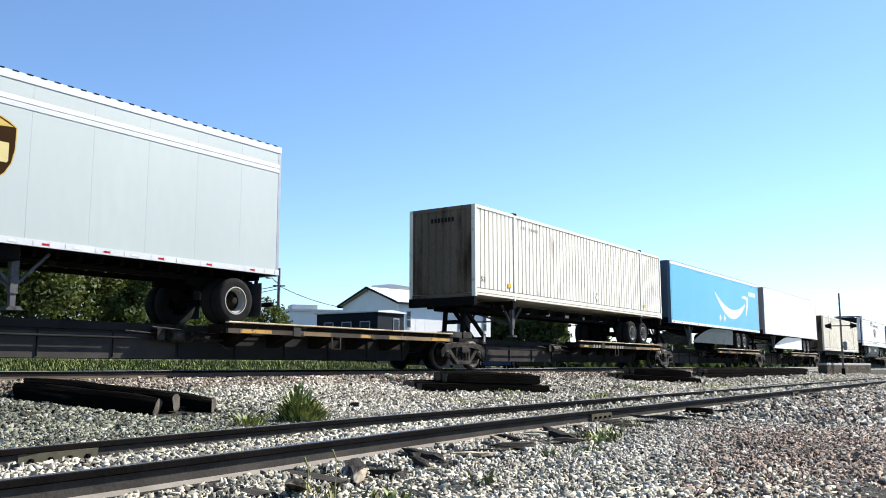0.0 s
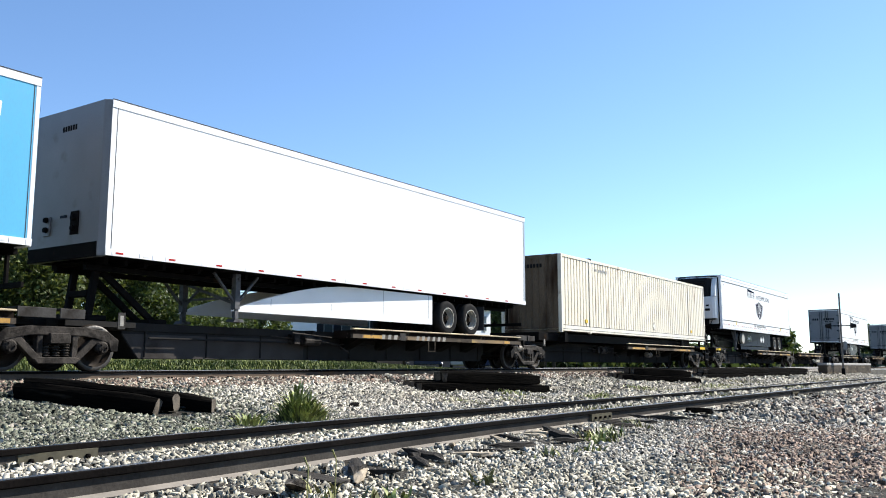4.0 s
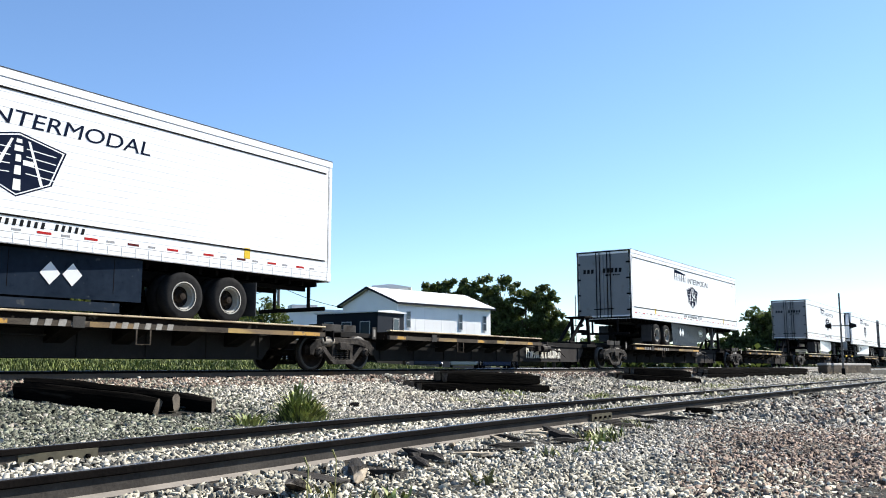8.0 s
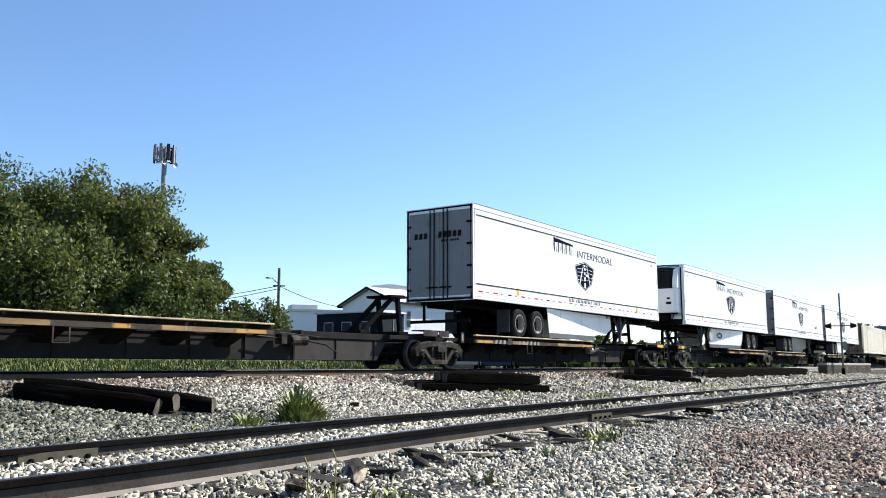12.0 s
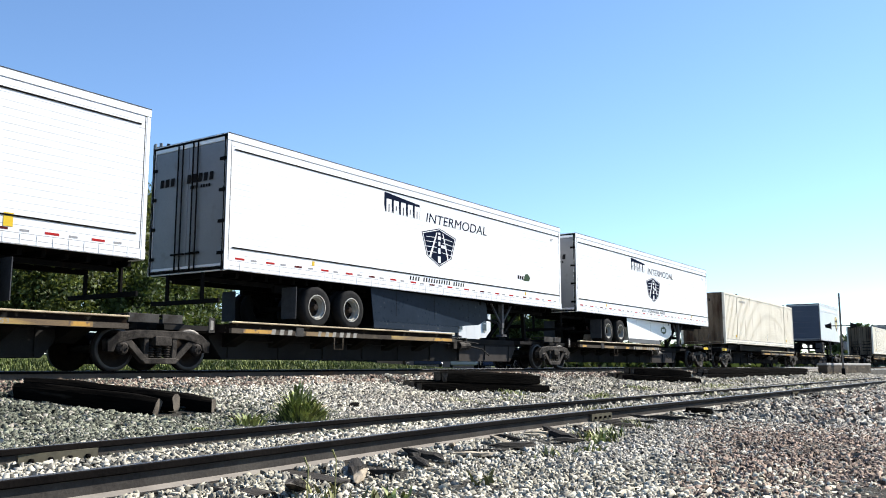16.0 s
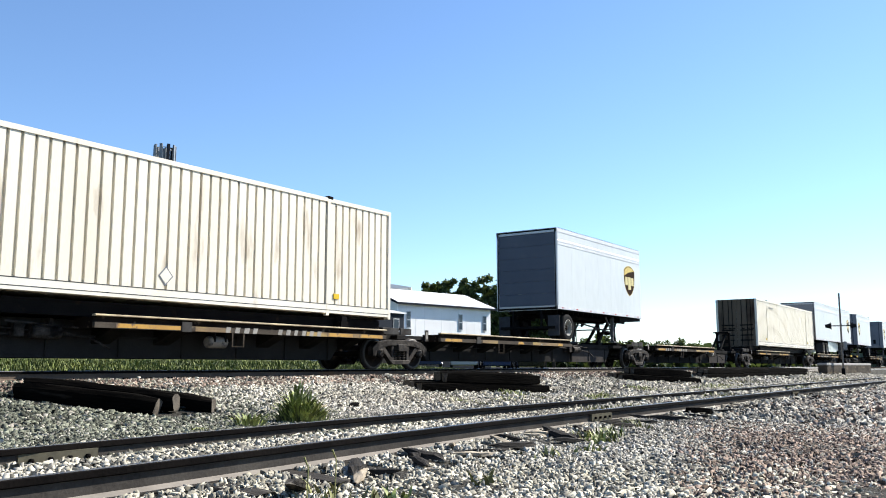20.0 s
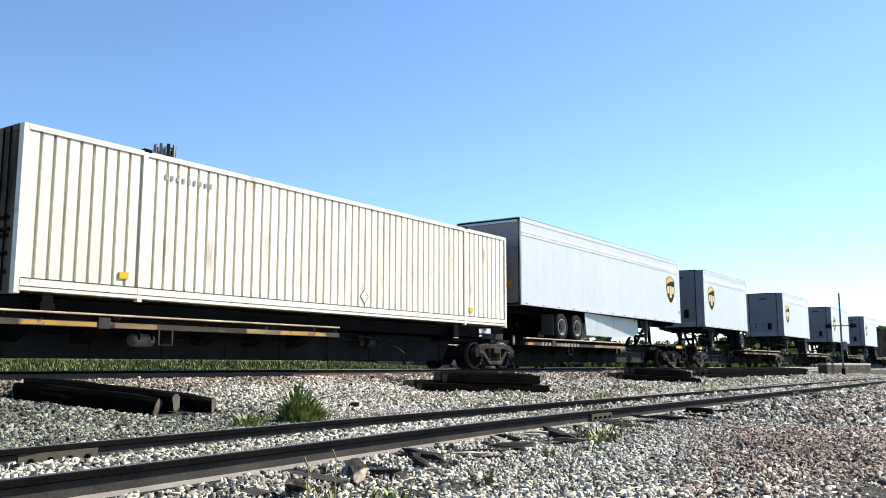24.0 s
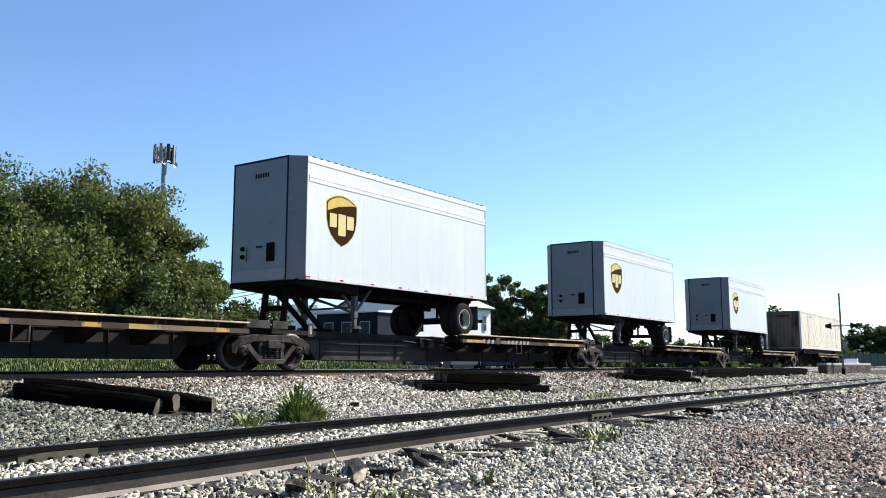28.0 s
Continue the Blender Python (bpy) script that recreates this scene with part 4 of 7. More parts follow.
        part("corner_mark", s, SEAM, tr, "small dark mark under the roof rail", pose(L - 0.95 if nose == "R" else 0.55, Y0, 4.70))
        for x in (2.76, L - 2.84):
            w, z = (0.08, 2.50) if seed in (10, 11) else (0.17, 2.46)
            part("yellow_decal", Shape().box(x, x + w, Y0 - 0.006, Y0, z, z + w * 1.4), YELLOW_FILM, tr)
    if style == "silver":
        for x in np.arange(a + 0.15, L - b - 0.15, 0.26):
            part("roof_clip", CLIP, None, tr, "", pose(x, 0, top))
        s = Shape()
        s.prism([(Y0, 4.56), (Y0 - 0.010, 4.575), (Y0 - 0.012, 4.655), (Y0 - 0.004, 4.66), (Y0 - 0.004, 4.675), (Y0 - 0.012, 4.68), (Y0 - 0.010, 4.755), (Y0, 4.77)], a + 0.06, L - b - 0.06, "x")
        part("belt_rail", s, BELT, tr, "pale raised belt rail")
        x = (1.05 if nose == "L" else L - 2.10) if pup else L - 1.96
        part("shield_mark", SHIELD_B, None, tr, "brown and gold shield mark", pose(x - 0.05, Y0, 3.07))
    if style == "blue":
        part("arrow_mark", ARROW, None, tr, "white curved arrow", pose(0, Y0, 0))
        part("lettering", bars(1.55, 0.26, 5, DECAL, 1, 0.05, gap=0.14), None, tr, "white bars of lettering", pose(14.0, Y0, 4.35))
        part("lettering", bars(1.3, 0.26, 6, DECAL, 9), None, tr, "white bars of lettering on the nose", pose(-0.003, 0.65, 3.95, 0, 0, -90))
        for x in (4.3, 4.75, 8.6, 9.0, 10.9, 12.2, 14.6):
            part("vent_hole", Shape().box(x, x + 0.07, Y0 - 0.006, Y0, 4.93, 4.98), BLACK, tr)
        for x in (8.03, 8.83):
            part("diamond_placard", DIAMOND, None, tr, "white diamond placard", pose(x, Y0, 2.55))
    LOADS.append((tr, X0))
    return tr


# The roll-up doors' shade is put into this blue-grey.
ROLL_DOOR_SHADE = surface("shaded_roll_door", (0.075, 0.09, 0.122), (0.055, 0.067, 0.094), 1.0, 0.45, spots=((0.095, 0.108, 0.135), 2.0, 0.6, 0.8), spec=0.2)


def arrow_mesh():
    """The curved arrow on the blue trailer: a crescent with a bent head."""
    s = Shape()
    n = 18
    low, high = [], []
    for k in range(n + 1):
        u = k / n
        x = 7.15 + 5.95 * u
        mid = 4.15 - 3.8 * u + 3.4 * u * u
        w = 0.30 * math.sin(math.pi * min(1, u * 0.93 + 0.02)) ** 0.8 + 0.02
        low.append((x, mid - w * 0.95))
        high.append((x, mid + w * 0.75))
    for k in range(n):
        s.prism([low[k], low[k + 1], high[k + 1], high[k]], -0.004, 0)
    s.prism([(12.35, 4.15), (12.95, 4.32), (13.75, 4.25), (13.85, 4.0), (13.35, 4.08), (12.9, 4.12)], -0.005, 0)
    s.prism([(13.45, 4.10), (13.85, 4.10), (13.75, 3.75), (13.35, 3.10), (13.2, 3.12), (13.4, 3.7)], -0.006, 0)
    return s.mesh("arrow_mark", DECAL)


ARROW = arrow_mesh()


def reefer_unit(tr):
    """The cooling unit on a trailer's nose at x = 0: white cowls, black grille, roof bars."""
    s = Shape()
    s.prism([(-0.52, -0.95), (-0.40, -1.08), (0.0, -1.12), (0.0, 1.12), (-0.40, 1.08), (-0.52, 0.95)], 2.72, 3.95, "z")
    unit = part("cooling_unit", s, WHITE, tr, "white and black cooling unit", bevel=0.02)
    s = Shape()
    s.prism([(-0.50, -0.72), (-0.30, -0.86), (0.0, -0.90), (0.0, 1.10), (-0.34, 1.05), (-0.50, 0.95)], 3.96, 5.02, "z")
    part("grille", s, GLASS_BLACK, unit, "black louvred grille", bevel=0.02)
    s = Shape()
    for k in range(8):
        s.box(-0.525, -0.50, -0.60, 0.80, 4.08 + k * 0.10, 4.12 + k * 0.10)
    part("louvre", s, STEEL, unit)
    s = Shape()
    s.prism([(-0.50, 3.96), (-0.42, 4.45), (-0.20, 4.95), (0.0, 4.95), (0.0, 3.96)], -1.12, -0.88)
    part("side_cowl", s, WHITE, unit, bevel=0.015)
    s = Shape()
    arc = [(-0.62 + 0.60 * abs(k / 6) ** 3.2, k / 6 * 1.12, 5.10) for k in range(-6, 7)]
    for e, f in zip(arc[:-1], arc[1:]):
        s.tube(e, f, 0.03, 8)
    for y in (-0.75, 0.0, 0.75):
        s.tube((-0.58, y, 5.10), (0.02, y, 5.12), 0.02, 8)
    part("guard_bar", s, STEEL, unit)
    part("control_panel", Shape().box(-0.535, -0.50, -0.82, -0.54, 3.15, 3.28), GLASS_BLACK, unit)
    part("display", Shape().box(-0.535, -0.50, -0.76, -0.60, 3.40, 3.50), GLASS_BLACK, unit)
    part("hatch", Shape().box(-0.535, -0.50, 0.35, 0.50, 3.10, 3.25), GLASS_BLACK, unit)
    s = Shape()
    s.tube((-0.55, -1.15, 2.68), (-0.55, 1.15, 2.68), 0.04, 8)
    s.box(-0.45, 0, -0.6, 0.5, 2.35, 2.66)
    part("fuel_tray", s, STEEL, unit)
    part("corner_gap", Shape().box(-0.004, 0.0, -1.20, -1.13, 2.30, 5.05), GLASS_BLACK, unit, "dark joint beside the cooling unit")
    s = Shape()
    for k in range(5):
        y = -0.8 + k * 0.38
        s.tube((-0.12, y, 2.66), (-0.18, y + 0.08, 2.42), 0.025, 6)
        s.tube((-0.18, y + 0.08, 2.42), (-0.05, y + 0.2, 2.25), 0.025, 6)
    part("hose", s, STEEL, unit)


def container(X0, L, z0, label, front="L", seed=0, doors=False, paint=None, H=2.90):
    """A corrugated container with bottom rails, corner posts and castings."""
    rnd = random.Random(seed)
    ct = thing("shipping_container", label, "container", group="containers on the train")
    paint = paint or TAN
    for sg in (-1, 1):
        step, d = 0.262, 0.068
        for u, v in ((0.12, 2.47), (2.57, L - 2.57), (L - 2.47, L - 0.12)):
            n = max(2, round((v - u) / step))
            w = (v - u) / n
            line = []
            for k in range(n):
                x = u + k * w
                line += [(x, 0), (x + w * 0.75, 0), (x + w * 0.79, d), (x + w * 0.96, d)]
            line.append((v, 0))
            pts = [(x, sg * (HALF - 0.02 - y), z) for z in (z0 + 0.27, z0 + H - 0.10) for x, y in line]
            m = len(line)
            s = Shape()
            s.poly(pts, [(i, i + 1, i + 1 + m, i + m) for i in range(m - 1)])
            part("corrugated_panel", s, paint, ct, "corrugated tan steel panel")
        for x in (2.47, L - 2.57):
            post = part("lifting_post", Shape().box(x, x + 0.10, min(sg * (HALF + 0.003), sg * (HALF - 0.1)), max(sg * (HALF + 0.003), sg * (HALF - 0.1)), z0, z0 + H), paint, ct)
            part("casting", Shape().box(x + 0.01, x + 0.19, min(sg * (HALF + 0.004), sg * (HALF - 0.1)), max(sg * (HALF + 0.006), sg * (HALF - 0.1)), z0 + H - 0.02, z0 + H + 0.05), STEEL, post, "dark lifting casting")
        s = Shape()
        s.box(0.1, L - 0.1, min(sg * HALF, sg * (HALF - 0.06)), max(sg * HALF, sg * (HALF - 0.06)), z0 + 0.06, z0 + 0.27)
        part("bottom_rail", s, CREAM, ct, "pale painted bottom rail")
        part("rail_seam", Shape().box(0.12, L - 0.12, min(sg * (HALF + 0.003), sg * HALF), max(sg * (HALF + 0.003), sg * HALF), z0 + 0.125, z0 + 0.14), SEAM, ct)
        part("rail_seam", Shape().box(0.12, L - 0.12, min(sg * (HALF + 0.003), sg * (HALF - 0.01)), max(sg * (HALF + 0.003), sg * (HALF - 0.01)), z0 + 0.268, z0 + 0.285), SEAM, ct)
        s = Shape()
        s.box(0.1, L - 0.1, min(sg * HALF, sg * (HALF - 0.06)), max(sg * HALF, sg * (HALF - 0.06)), z0 + H - 0.10, z0 + H)
        part("top_rail", s, paint, ct)
        for x in (0.0, L - 0.12):
            s = Shape()
            s.box(x, x + 0.12, min(sg * HALF, sg * (HALF - 0.14)), max(sg * HALF, sg * (HALF - 0.14)), z0, z0 + H)
            part("corner_post", s, CREAM, ct, bevel=0.01)
    s = Shape()
    s.box(0.1, L - 0.1, -HALF + 0.06, HALF - 0.06, z0 + H - 0.06, z0 + H - 0.02)
    s.box(0.1, L - 0.1, -HALF + 0.06, HALF - 0.06, z0 + 0.06, z0 + 0.14)
    part("roof", s, TAN, ct)
    for x, inward in ((0.0, 1), (L, -1)):
        if doors and inward == (1 if front == "R" else -1):
            for y0, y1 in ((-HALF + 0.14, -0.005), (0.005, HALF - 0.14)):
                s = Shape()
                s.box(min(x + inward * 0.02, x + inward * 0.06), max(x + inward * 0.02, x + inward * 0.06), y0, y1, z0 + 0.1, z0 + H - 0.08)
                door = part("door", s, TAN_RUST_SHADE, ct, "closed rust-stained door, darkened for shade", bevel=0.01)
                s = Shape()
                for f in (0.22, 0.42, 0.72):
                    y = y0 + (y1 - y0) * f
                    s.tube((x - inward * 0.01, y, z0 + 0.05), (x - inward * 0.01, y, z0 + H - 0.03), 0.02, 6)
                    s.box(min(x - inward * 0.03, x), max(x - inward * 0.03, x), y - 0.16, y + 0.02, z0 + 1.1, z0 + 1.16)
                for k in range(4):
                    s.box(min(x, x + inward * 0.015), max(x, x + inward * 0.015), y0 + 0.15, y1 - 0.2, z0 + 0.35 + k * 0.32, z0 + 0.42 + k * 0.32)
                part("lock_bar", s, STEEL, door)
        else:
            n, w, line = 8, (2 * HALF - 0.28) / 8, []
            for k in range(n):
                y = -HALF + 0.14 + k * w
                line += [(y, 0), (y + w * 0.55, 0), (y + w * 0.7, 0.04), (y + w * 0.88, 0.04)]
            line.append((HALF - 0.14, 0))
            m = len(line)
            s = Shape()
            s.poly([(x + inward * (0.02 + q), y, z) for z in (z0 + 0.14, z0 + H - 0.1) for y, q in line], [(i, i + 1, i + 1 + m, i + m) for i in range(m - 1)])
            part("end_wall", s, TAN_RUST_SHADE, ct, "rust-stained corrugated end wall, darkened for shade")
            s = Shape()
            for k in range(7):
                s.box(min(x, x + inward * 0.012), max(x, x + inward * 0.012), -0.48 + k * 0.135, -0.40 + k * 0.135, z0 + 2.46, z0 + 2.60)
            part("lettering", s, BLACK, ct, "dark number on the end wall")
        for z in (z0, z0 + H - 0.12):
            part("end_beam", Shape().box(min(x, x + inward * 0.1), max(x, x + inward * 0.1), -HALF + 0.14, HALF - 0.14, z, z + 0.12), TAN_RUST_SHADE, ct)
    for x, z in ((2.05, z0 + 0.42), (L - 2.3, z0 + 0.42)):
        part("yellow_decal", Shape().box(x, x + 0.2, Y0 - 0.004, Y0 + 0.02, z, z + 0.13), YELLOW_FILM, ct)
    part("lettering", bars(1.3, 0.11, 9, FILM_GREY, seed + 2, gap=0.6), None, ct, "faint number on the side", pose(3.0, Y0 + 0.01, z0 + 2.52))
    if seed == 2:
        part("lettering", word("53", 0.22, BLACK, 0.26), None, ct, "length mark", pose(0.35, Y0 + 0.012, z0 + 0.50, 90))
    s = Shape()
    for q, y in ((1.0, 0.012), (0.80, 0.008)):
        s.mat = 0 if q == 1.0 else 1
        s.prism([(L * 0.56, z0 + 0.56 - 0.20 * q), (L * 0.56 + 0.18 * q, z0 + 0.56), (L * 0.56, z0 + 0.56 + 0.20 * q), (L * 0.56 - 0.18 * q, z0 + 0.56)], Y0 + y, Y0 + 0.022)
    part("diamond_placard", s, [SHADE_GREY, CREAM], ct, "worn diamond placard with a grey border")
    LOADS.append((ct, X0))
    return ct


def chassis(X0, L, label):
    """A container chassis on two axles, its nose at x = 0."""
    ch = thing("container_chassis", label, "chassis")
    s = Shape()
    for y in (-0.45, 0.45):
        s.box(0.3, L - 0.1, y - 0.07, y + 0.07, 1.86, 2.18)
    for x in np.arange(0.5, L, 1.3):
        s.box(x - 0.05, x + 0.05, -0.9, 0.9, 1.95, 2.15)
    for x in (0.05, 2.5, L - 2.5, L - 0.1):
        s.box(x - 0.1, x + 0.1, -HALF + 0.02, HALF - 0.02, 1.98, 2.26)
    s.box(0.0, 2.6, -0.8, 0.8, 2.0, 2.10)
    part("frame_rail", s, STEEL, ch, bevel=0.008)
    s = Shape()
    for x in np.arange(3.0, L - 4, 1.6):
        s.box(x, x + 0.3, -0.53, -0.525, 1.95, 2.05)
    part("small_decal", s, DECAL, ch)
    wheels = (L - 3.55, L - 2.28)
    part("axle_frame", bogie_mesh(wheels), None, ch)
    for x in wheels:
        for y, flip in ((-1.13, False), (1.13, True)):
            add_wheel(ch, x, y, flip)
        for y in (-0.80, 0.80):
            part("tyre", TYRE, None, ch, "", pose(x, y, 1.51))
    add_legs(ch, 2.95)
    s = Shape()
    s.box(L - 0.12, L - 0.02, -1.2, 1.2, 1.45, 1.56)
    for y in (-0.6, 0.6):
        s.box(L - 0.12, L - 0.02, y - 0.05, y + 0.05, 1.56, 1.9)
    part("bumper", s, STEEL, ch)
    LOADS.append((ch, X0))
    return ch


def badge_mesh():
    s = Shape()
    for k, d, mt in ((1.0, 0.002, 0), (0.93, 0.0035, 1), (0.88, 0.005, 0)):
        s.mat = mt
        s.prism([(0.46 * k * math.cos(i * math.tau / 20), 0.19 * k * math.sin(i * math.tau / 20)) for i in range(20)], -d, 0)
    s.mat = 1
    for x in (-0.26, -0.10, 0.06):
        s.prism([(x, -0.07), (x + 0.11, -0.07), (x + 0.11, 0.06), (x, 0.06)], -0.0065, 0)
    return s.mesh("oval_badge", [GREEN_BADGE, DECAL])


BADGE = badge_mesh()


def on_skirt(tr, x):
    """The pose angle and depth at x on a trailer's slanted skirt."""
    u, v, nose, depth = SKIRTS[tr]
    f = (x - u) / (v - u)
    slope = math.degrees(math.atan(depth / (v - u)))
    return -1.223 + depth * (f if nose == "R" else 1 - f), slope if nose == "R" else -slope


def badge(tr, x, z):
    y, turn = on_skirt(tr, x)
    part("oval_badge", BADGE, None, tr, "small green oval badge", pose(x, y, z, 0, 0, turn))


def skirt_placards(tr, x):
    for dx in (-0.2, 0.22):
        y, turn = on_skirt(tr, x + dx)
        part("diamond_placard", DIAMOND, None, tr, "white diamond placard", pose(x + dx, y - 0.002, 1.54, 0, 0, turn))


def fuel_tank(tr, x):
    s = Shape()
    s.tube((x, -1.18, 1.72), (x, -0.90, 1.72), 0.30, 24)
    part("fuel_tank", s, RIM_PAINT, tr, "round pale fuel tank")
    part("tank_strap", Shape().turned([(0.305, -0.04), (0.315, -0.04), (0.315, 0.04), (0.305, 0.04)], (x, -1.0, 1.72), 20), STEEL, tr)


def scrawl_mesh():
    """Unreadable white strokes of paint on a sill."""
    r = random.Random(77)
    s = Shape()
    x = 0.0
    while x < 2.7:
        h = r.uniform(0.22, 0.42)
        lean = r.uniform(-0.06, 0.10)
        s.prism([(x, 0.02), (x + 0.045, 0.0), (x + 0.045 + lean, h), (x + lean, h + 0.02)], -0.004, 0)
        if r.random() < 0.7:
            z = r.uniform(0.03, h)
            s.prism([(x, z), (x + 0.16, z + r.uniform(-0.06, 0.06)), (x + 0.16, z + 0.05), (x, z + 0.04)], -0.005, 0)
        x += r.uniform(0.07, 0.15)
    return s.mesh("graffiti", CREAM)


CAR_LABEL = "black articulated flat car with rusty wheel decks and trailer hitches"
rail_car(4.9, [4.9, 22.2, 39.65, 57.1, 74.6, 92.65], "RRRRR", (0, 0, 0, 0, 1), CAR_LABEL, 1)
rail_car(96.6, [96.6, 113.7, 131.0, 148.8, 166.1, 183.4], "RLLLL", (0, 0, 0, 0, 0), CAR_LABEL, 2)
rail_car(187.5, [187.5, 204.2, 221.5, 238.1], "RLL", (0, 0, 0), "black three-platform articulated flat car with trailer hitches", 3)
rail_car(242.6, [242.6, 259.6, 277.1, 294.6, 312.85, 329.5], "RLLLL", (1, 0, 0, 1, 0), CAR_LABEL, 4)
rail_car(333.8, [333.8, 350.9, 368.2, 385.8, 403.4, 420.8], "RRRRR", (0, 0, 0, 0, 1), CAR_LABEL, 5)

PUP_L = "short silver-grey trailer with a brown and gold shield near its nose"
PUP_R = "short silver-grey trailer with a roll-up door and a brown shield"
WHITE_R = "long white refrigerated trailer with dark lettering and closed rear doors"
trailer(5.5, 8.53, "L", "silver", PUP_L, (7.3,), 2.5, seed=1)
chassis(22.55, 16.35, "black container chassis with two axles on the flat car")
container(22.55, 16.4, 2.26, "grey-tan corrugated container on a road chassis", seed=2, paint=TAN_PALE, H=2.95)
trailer(40.15, 16.2, "L", "blue", "bright blue long trailer with a white curved arrow", (11.5, 12.75), 3.7, (3.5, 10.5, SKIRT_BLUE, "arc"), 3)
trailer(57.7, 16.35, "L", "plain", "plain white long trailer with a white side skirt", (11.66, 12.92), 3.7, (3.52, 10.9, WHITE, "arc"), 4)
container(76.8, 16.8, 1.33, "tan corrugated container standing low on a flat car", seed=5, H=2.94)
r5 = trailer(96.68, 16.25, "L", "white", "long white refrigerated trailer with a cooling unit on its nose", (11.85, 13.08), 3.8, (5.05, 10.85, GREY_SKIRT, "flat"), 6)
reefer_unit(r5)
badge(r5, 6.75, 1.78)
skirt_placards(r5, 9.2)
fuel_tank(r5, 4.6)
e6 = trailer(132.42, 16.2, "R", "white", WHITE_R, (3.0, 4.28), 12.4, (5.1, 11.6, GREY_SKIRT, "wave_r"), 7)
skirt_placards(e6, 6.8)
badge(e6, 10.4, 1.80)
trailer(167.6, 16.2, "R", "white", WHITE_R, (3.0, 4.28), 12.4, (5.1, 11.6, WHITE, "wave_r"), 8)
r8 = trailer(187.35, 16.2, "L", "white", "long white refrigerated trailer with a cooling unit on its nose", (11.65, 12.85), 3.65, (5.14, 10.6, WHITE, "wave"), 9)
reefer_unit(r8)
badge(r8, 6.75, 1.78)
fuel_tank(r8, 4.55)
i9 = trailer(205.55, 16.2, "R", "white", WHITE_R, (3.0, 4.28), 12.4, (5.1, 11.6, GREY_SKIRT, "wave_r"), 10)
s = Shape()
for k in range(3):
    s.prism([(k * 0.15, 0), (k * 0.15 + 0.11, 0), (k * 0.15 + 0.12, 0.13), (k * 0.15 + 0.01, 0.13)], -0.003, 0)
s.mat = 1
s.prism([(0.40, -0.03), (0.80, -0.02), (0.90, 0.12), (0.70, 0.24), (0.52, 0.20)], -0.003, 0)
part("leaf_decal", s, [BLACK, GREEN_BADGE], i9, "dark bars of lettering with a green leaf shape", pose(12.85, Y0 - 0.001, 3.02))
j10 = trailer(222.95, 16.2, "R", "white", WHITE_R, (3.0, 4.28), 12.4, (5.1, 11.6, WHITE, "wave_r"), 11)
badge(j10, 10.3, 1.78)
for z, h, w in ((4.86, 0.2, 0.30), (4.46, 0.24, 0.24), (3.95, 0.16, 0.20)):
    part("unit_bracket", Shape().box(16.2, 16.2 + w, -HALF + 0.10, -HALF + 0.22, z, z + h), STEEL, j10, "black bracket of the cooling unit", bevel=0.02)
container(242.2, 16.65, 1.33, "tan corrugated container with a rust-streaked end", seed=12, H=2.94)
trailer(268.8, 8.45, "R", "silver", PUP_R, (0.9,), 5.8, seed=13)
container(296.55, 16.7, 1.33, "tan corrugated container with closed doors", "R", 14, True, TAN_GREY, H=3.01)
long_silver = trailer(314.2, 16.2, "R", "silver", "long silver-grey trailer with a brown shield near its nose", (3.13, 4.43), 12.4, (5.2, 11.6, SILVER, "wave_r"), 15)
part("lettering", word("53", 0.20, BLACK, 0.24), None, long_silver, "length mark", pose(15.75, Y0 - 0.003, 2.62, 90))
part("orange_decal", Shape().box(-0.006, 0.0, -0.95, -0.6, 2.75, 3.05), YELLOW, long_silver, "orange warning placard on the rear")
trailer(333.8, 8.6, "L", "silver", PUP_L, (7.36,), 2.6, seed=16)
trailer(351.4, 8.6, "L", "silver", PUP_L, (7.36,), 2.6, seed=17)
trailer(368.9, 8.6, "L", "silver", PUP_L, (7.36,), 2.6, seed=18)
trailer(386.5, 8.6, "L", "silver", PUP_L, (7.36,), 2.6, seed=19)
container(405.2, 16.2, 1.33, "tan corrugated container near the train's end", seed=20)


# ---- the ground ----
def land(x, y):
    """The height of the ground: the yard, the ballast bank of the main line, the grass beyond."""
    z = -0.70 + 0.0 * x
    z = z + np.clip((y - 3.7) / 0.65, 0, 1) * 0.06 + np.clip((y - 4.9) / 0.4, 0, 1) * 0.04 - np.clip((y - 6.6) / 1.2, 0, 1) * 0.08
    z = z + np.clip((y - 10.2) / 3.8, 0, 1) * 0.48
    z = z - np.clip((y - 17.2) / 1.8, 0, 1) * 0.24
    z = z + np.clip((y - 19.5) / 13.0, 0, 1) * (1.05 - 0.8 * np.clip((x - 31.0) / 9.0, 0, 1))
    return z


# Dark tone puts the shade between loose stones into the ground's colour.
GAP_SHADE = surface("crushed_stone", (0.018, 0.017, 0.0145), (0.05, 0.047, 0.04), 1.5, 0.95, bump=1.0, fine=20.0, far=0.06, spec=0.1)
FINE = surface("fine_crushed_stone", (0.09, 0.085, 0.072), (0.22, 0.208, 0.18), 1.2, 0.95, bump=1.0, fine=28.0, far=0.06, spots=((0.30, 0.285, 0.245), 18.0, 0.56, 0.66), spec=0.1)
STONES = surface("crushed_stone_pieces", (0.135, 0.128, 0.108), (0.33, 0.313, 0.272), 0.5, 0.9, island=0.75, spots=((0.14, 0.114, 0.093), 0.22, 0.54, 0.75), spec=0.2)
MOSSY = surface("greenish_grey_stone_pieces", (0.040, 0.044, 0.034), (0.15, 0.156, 0.119), 0.5, 0.9, island=0.8, spec=0.2)
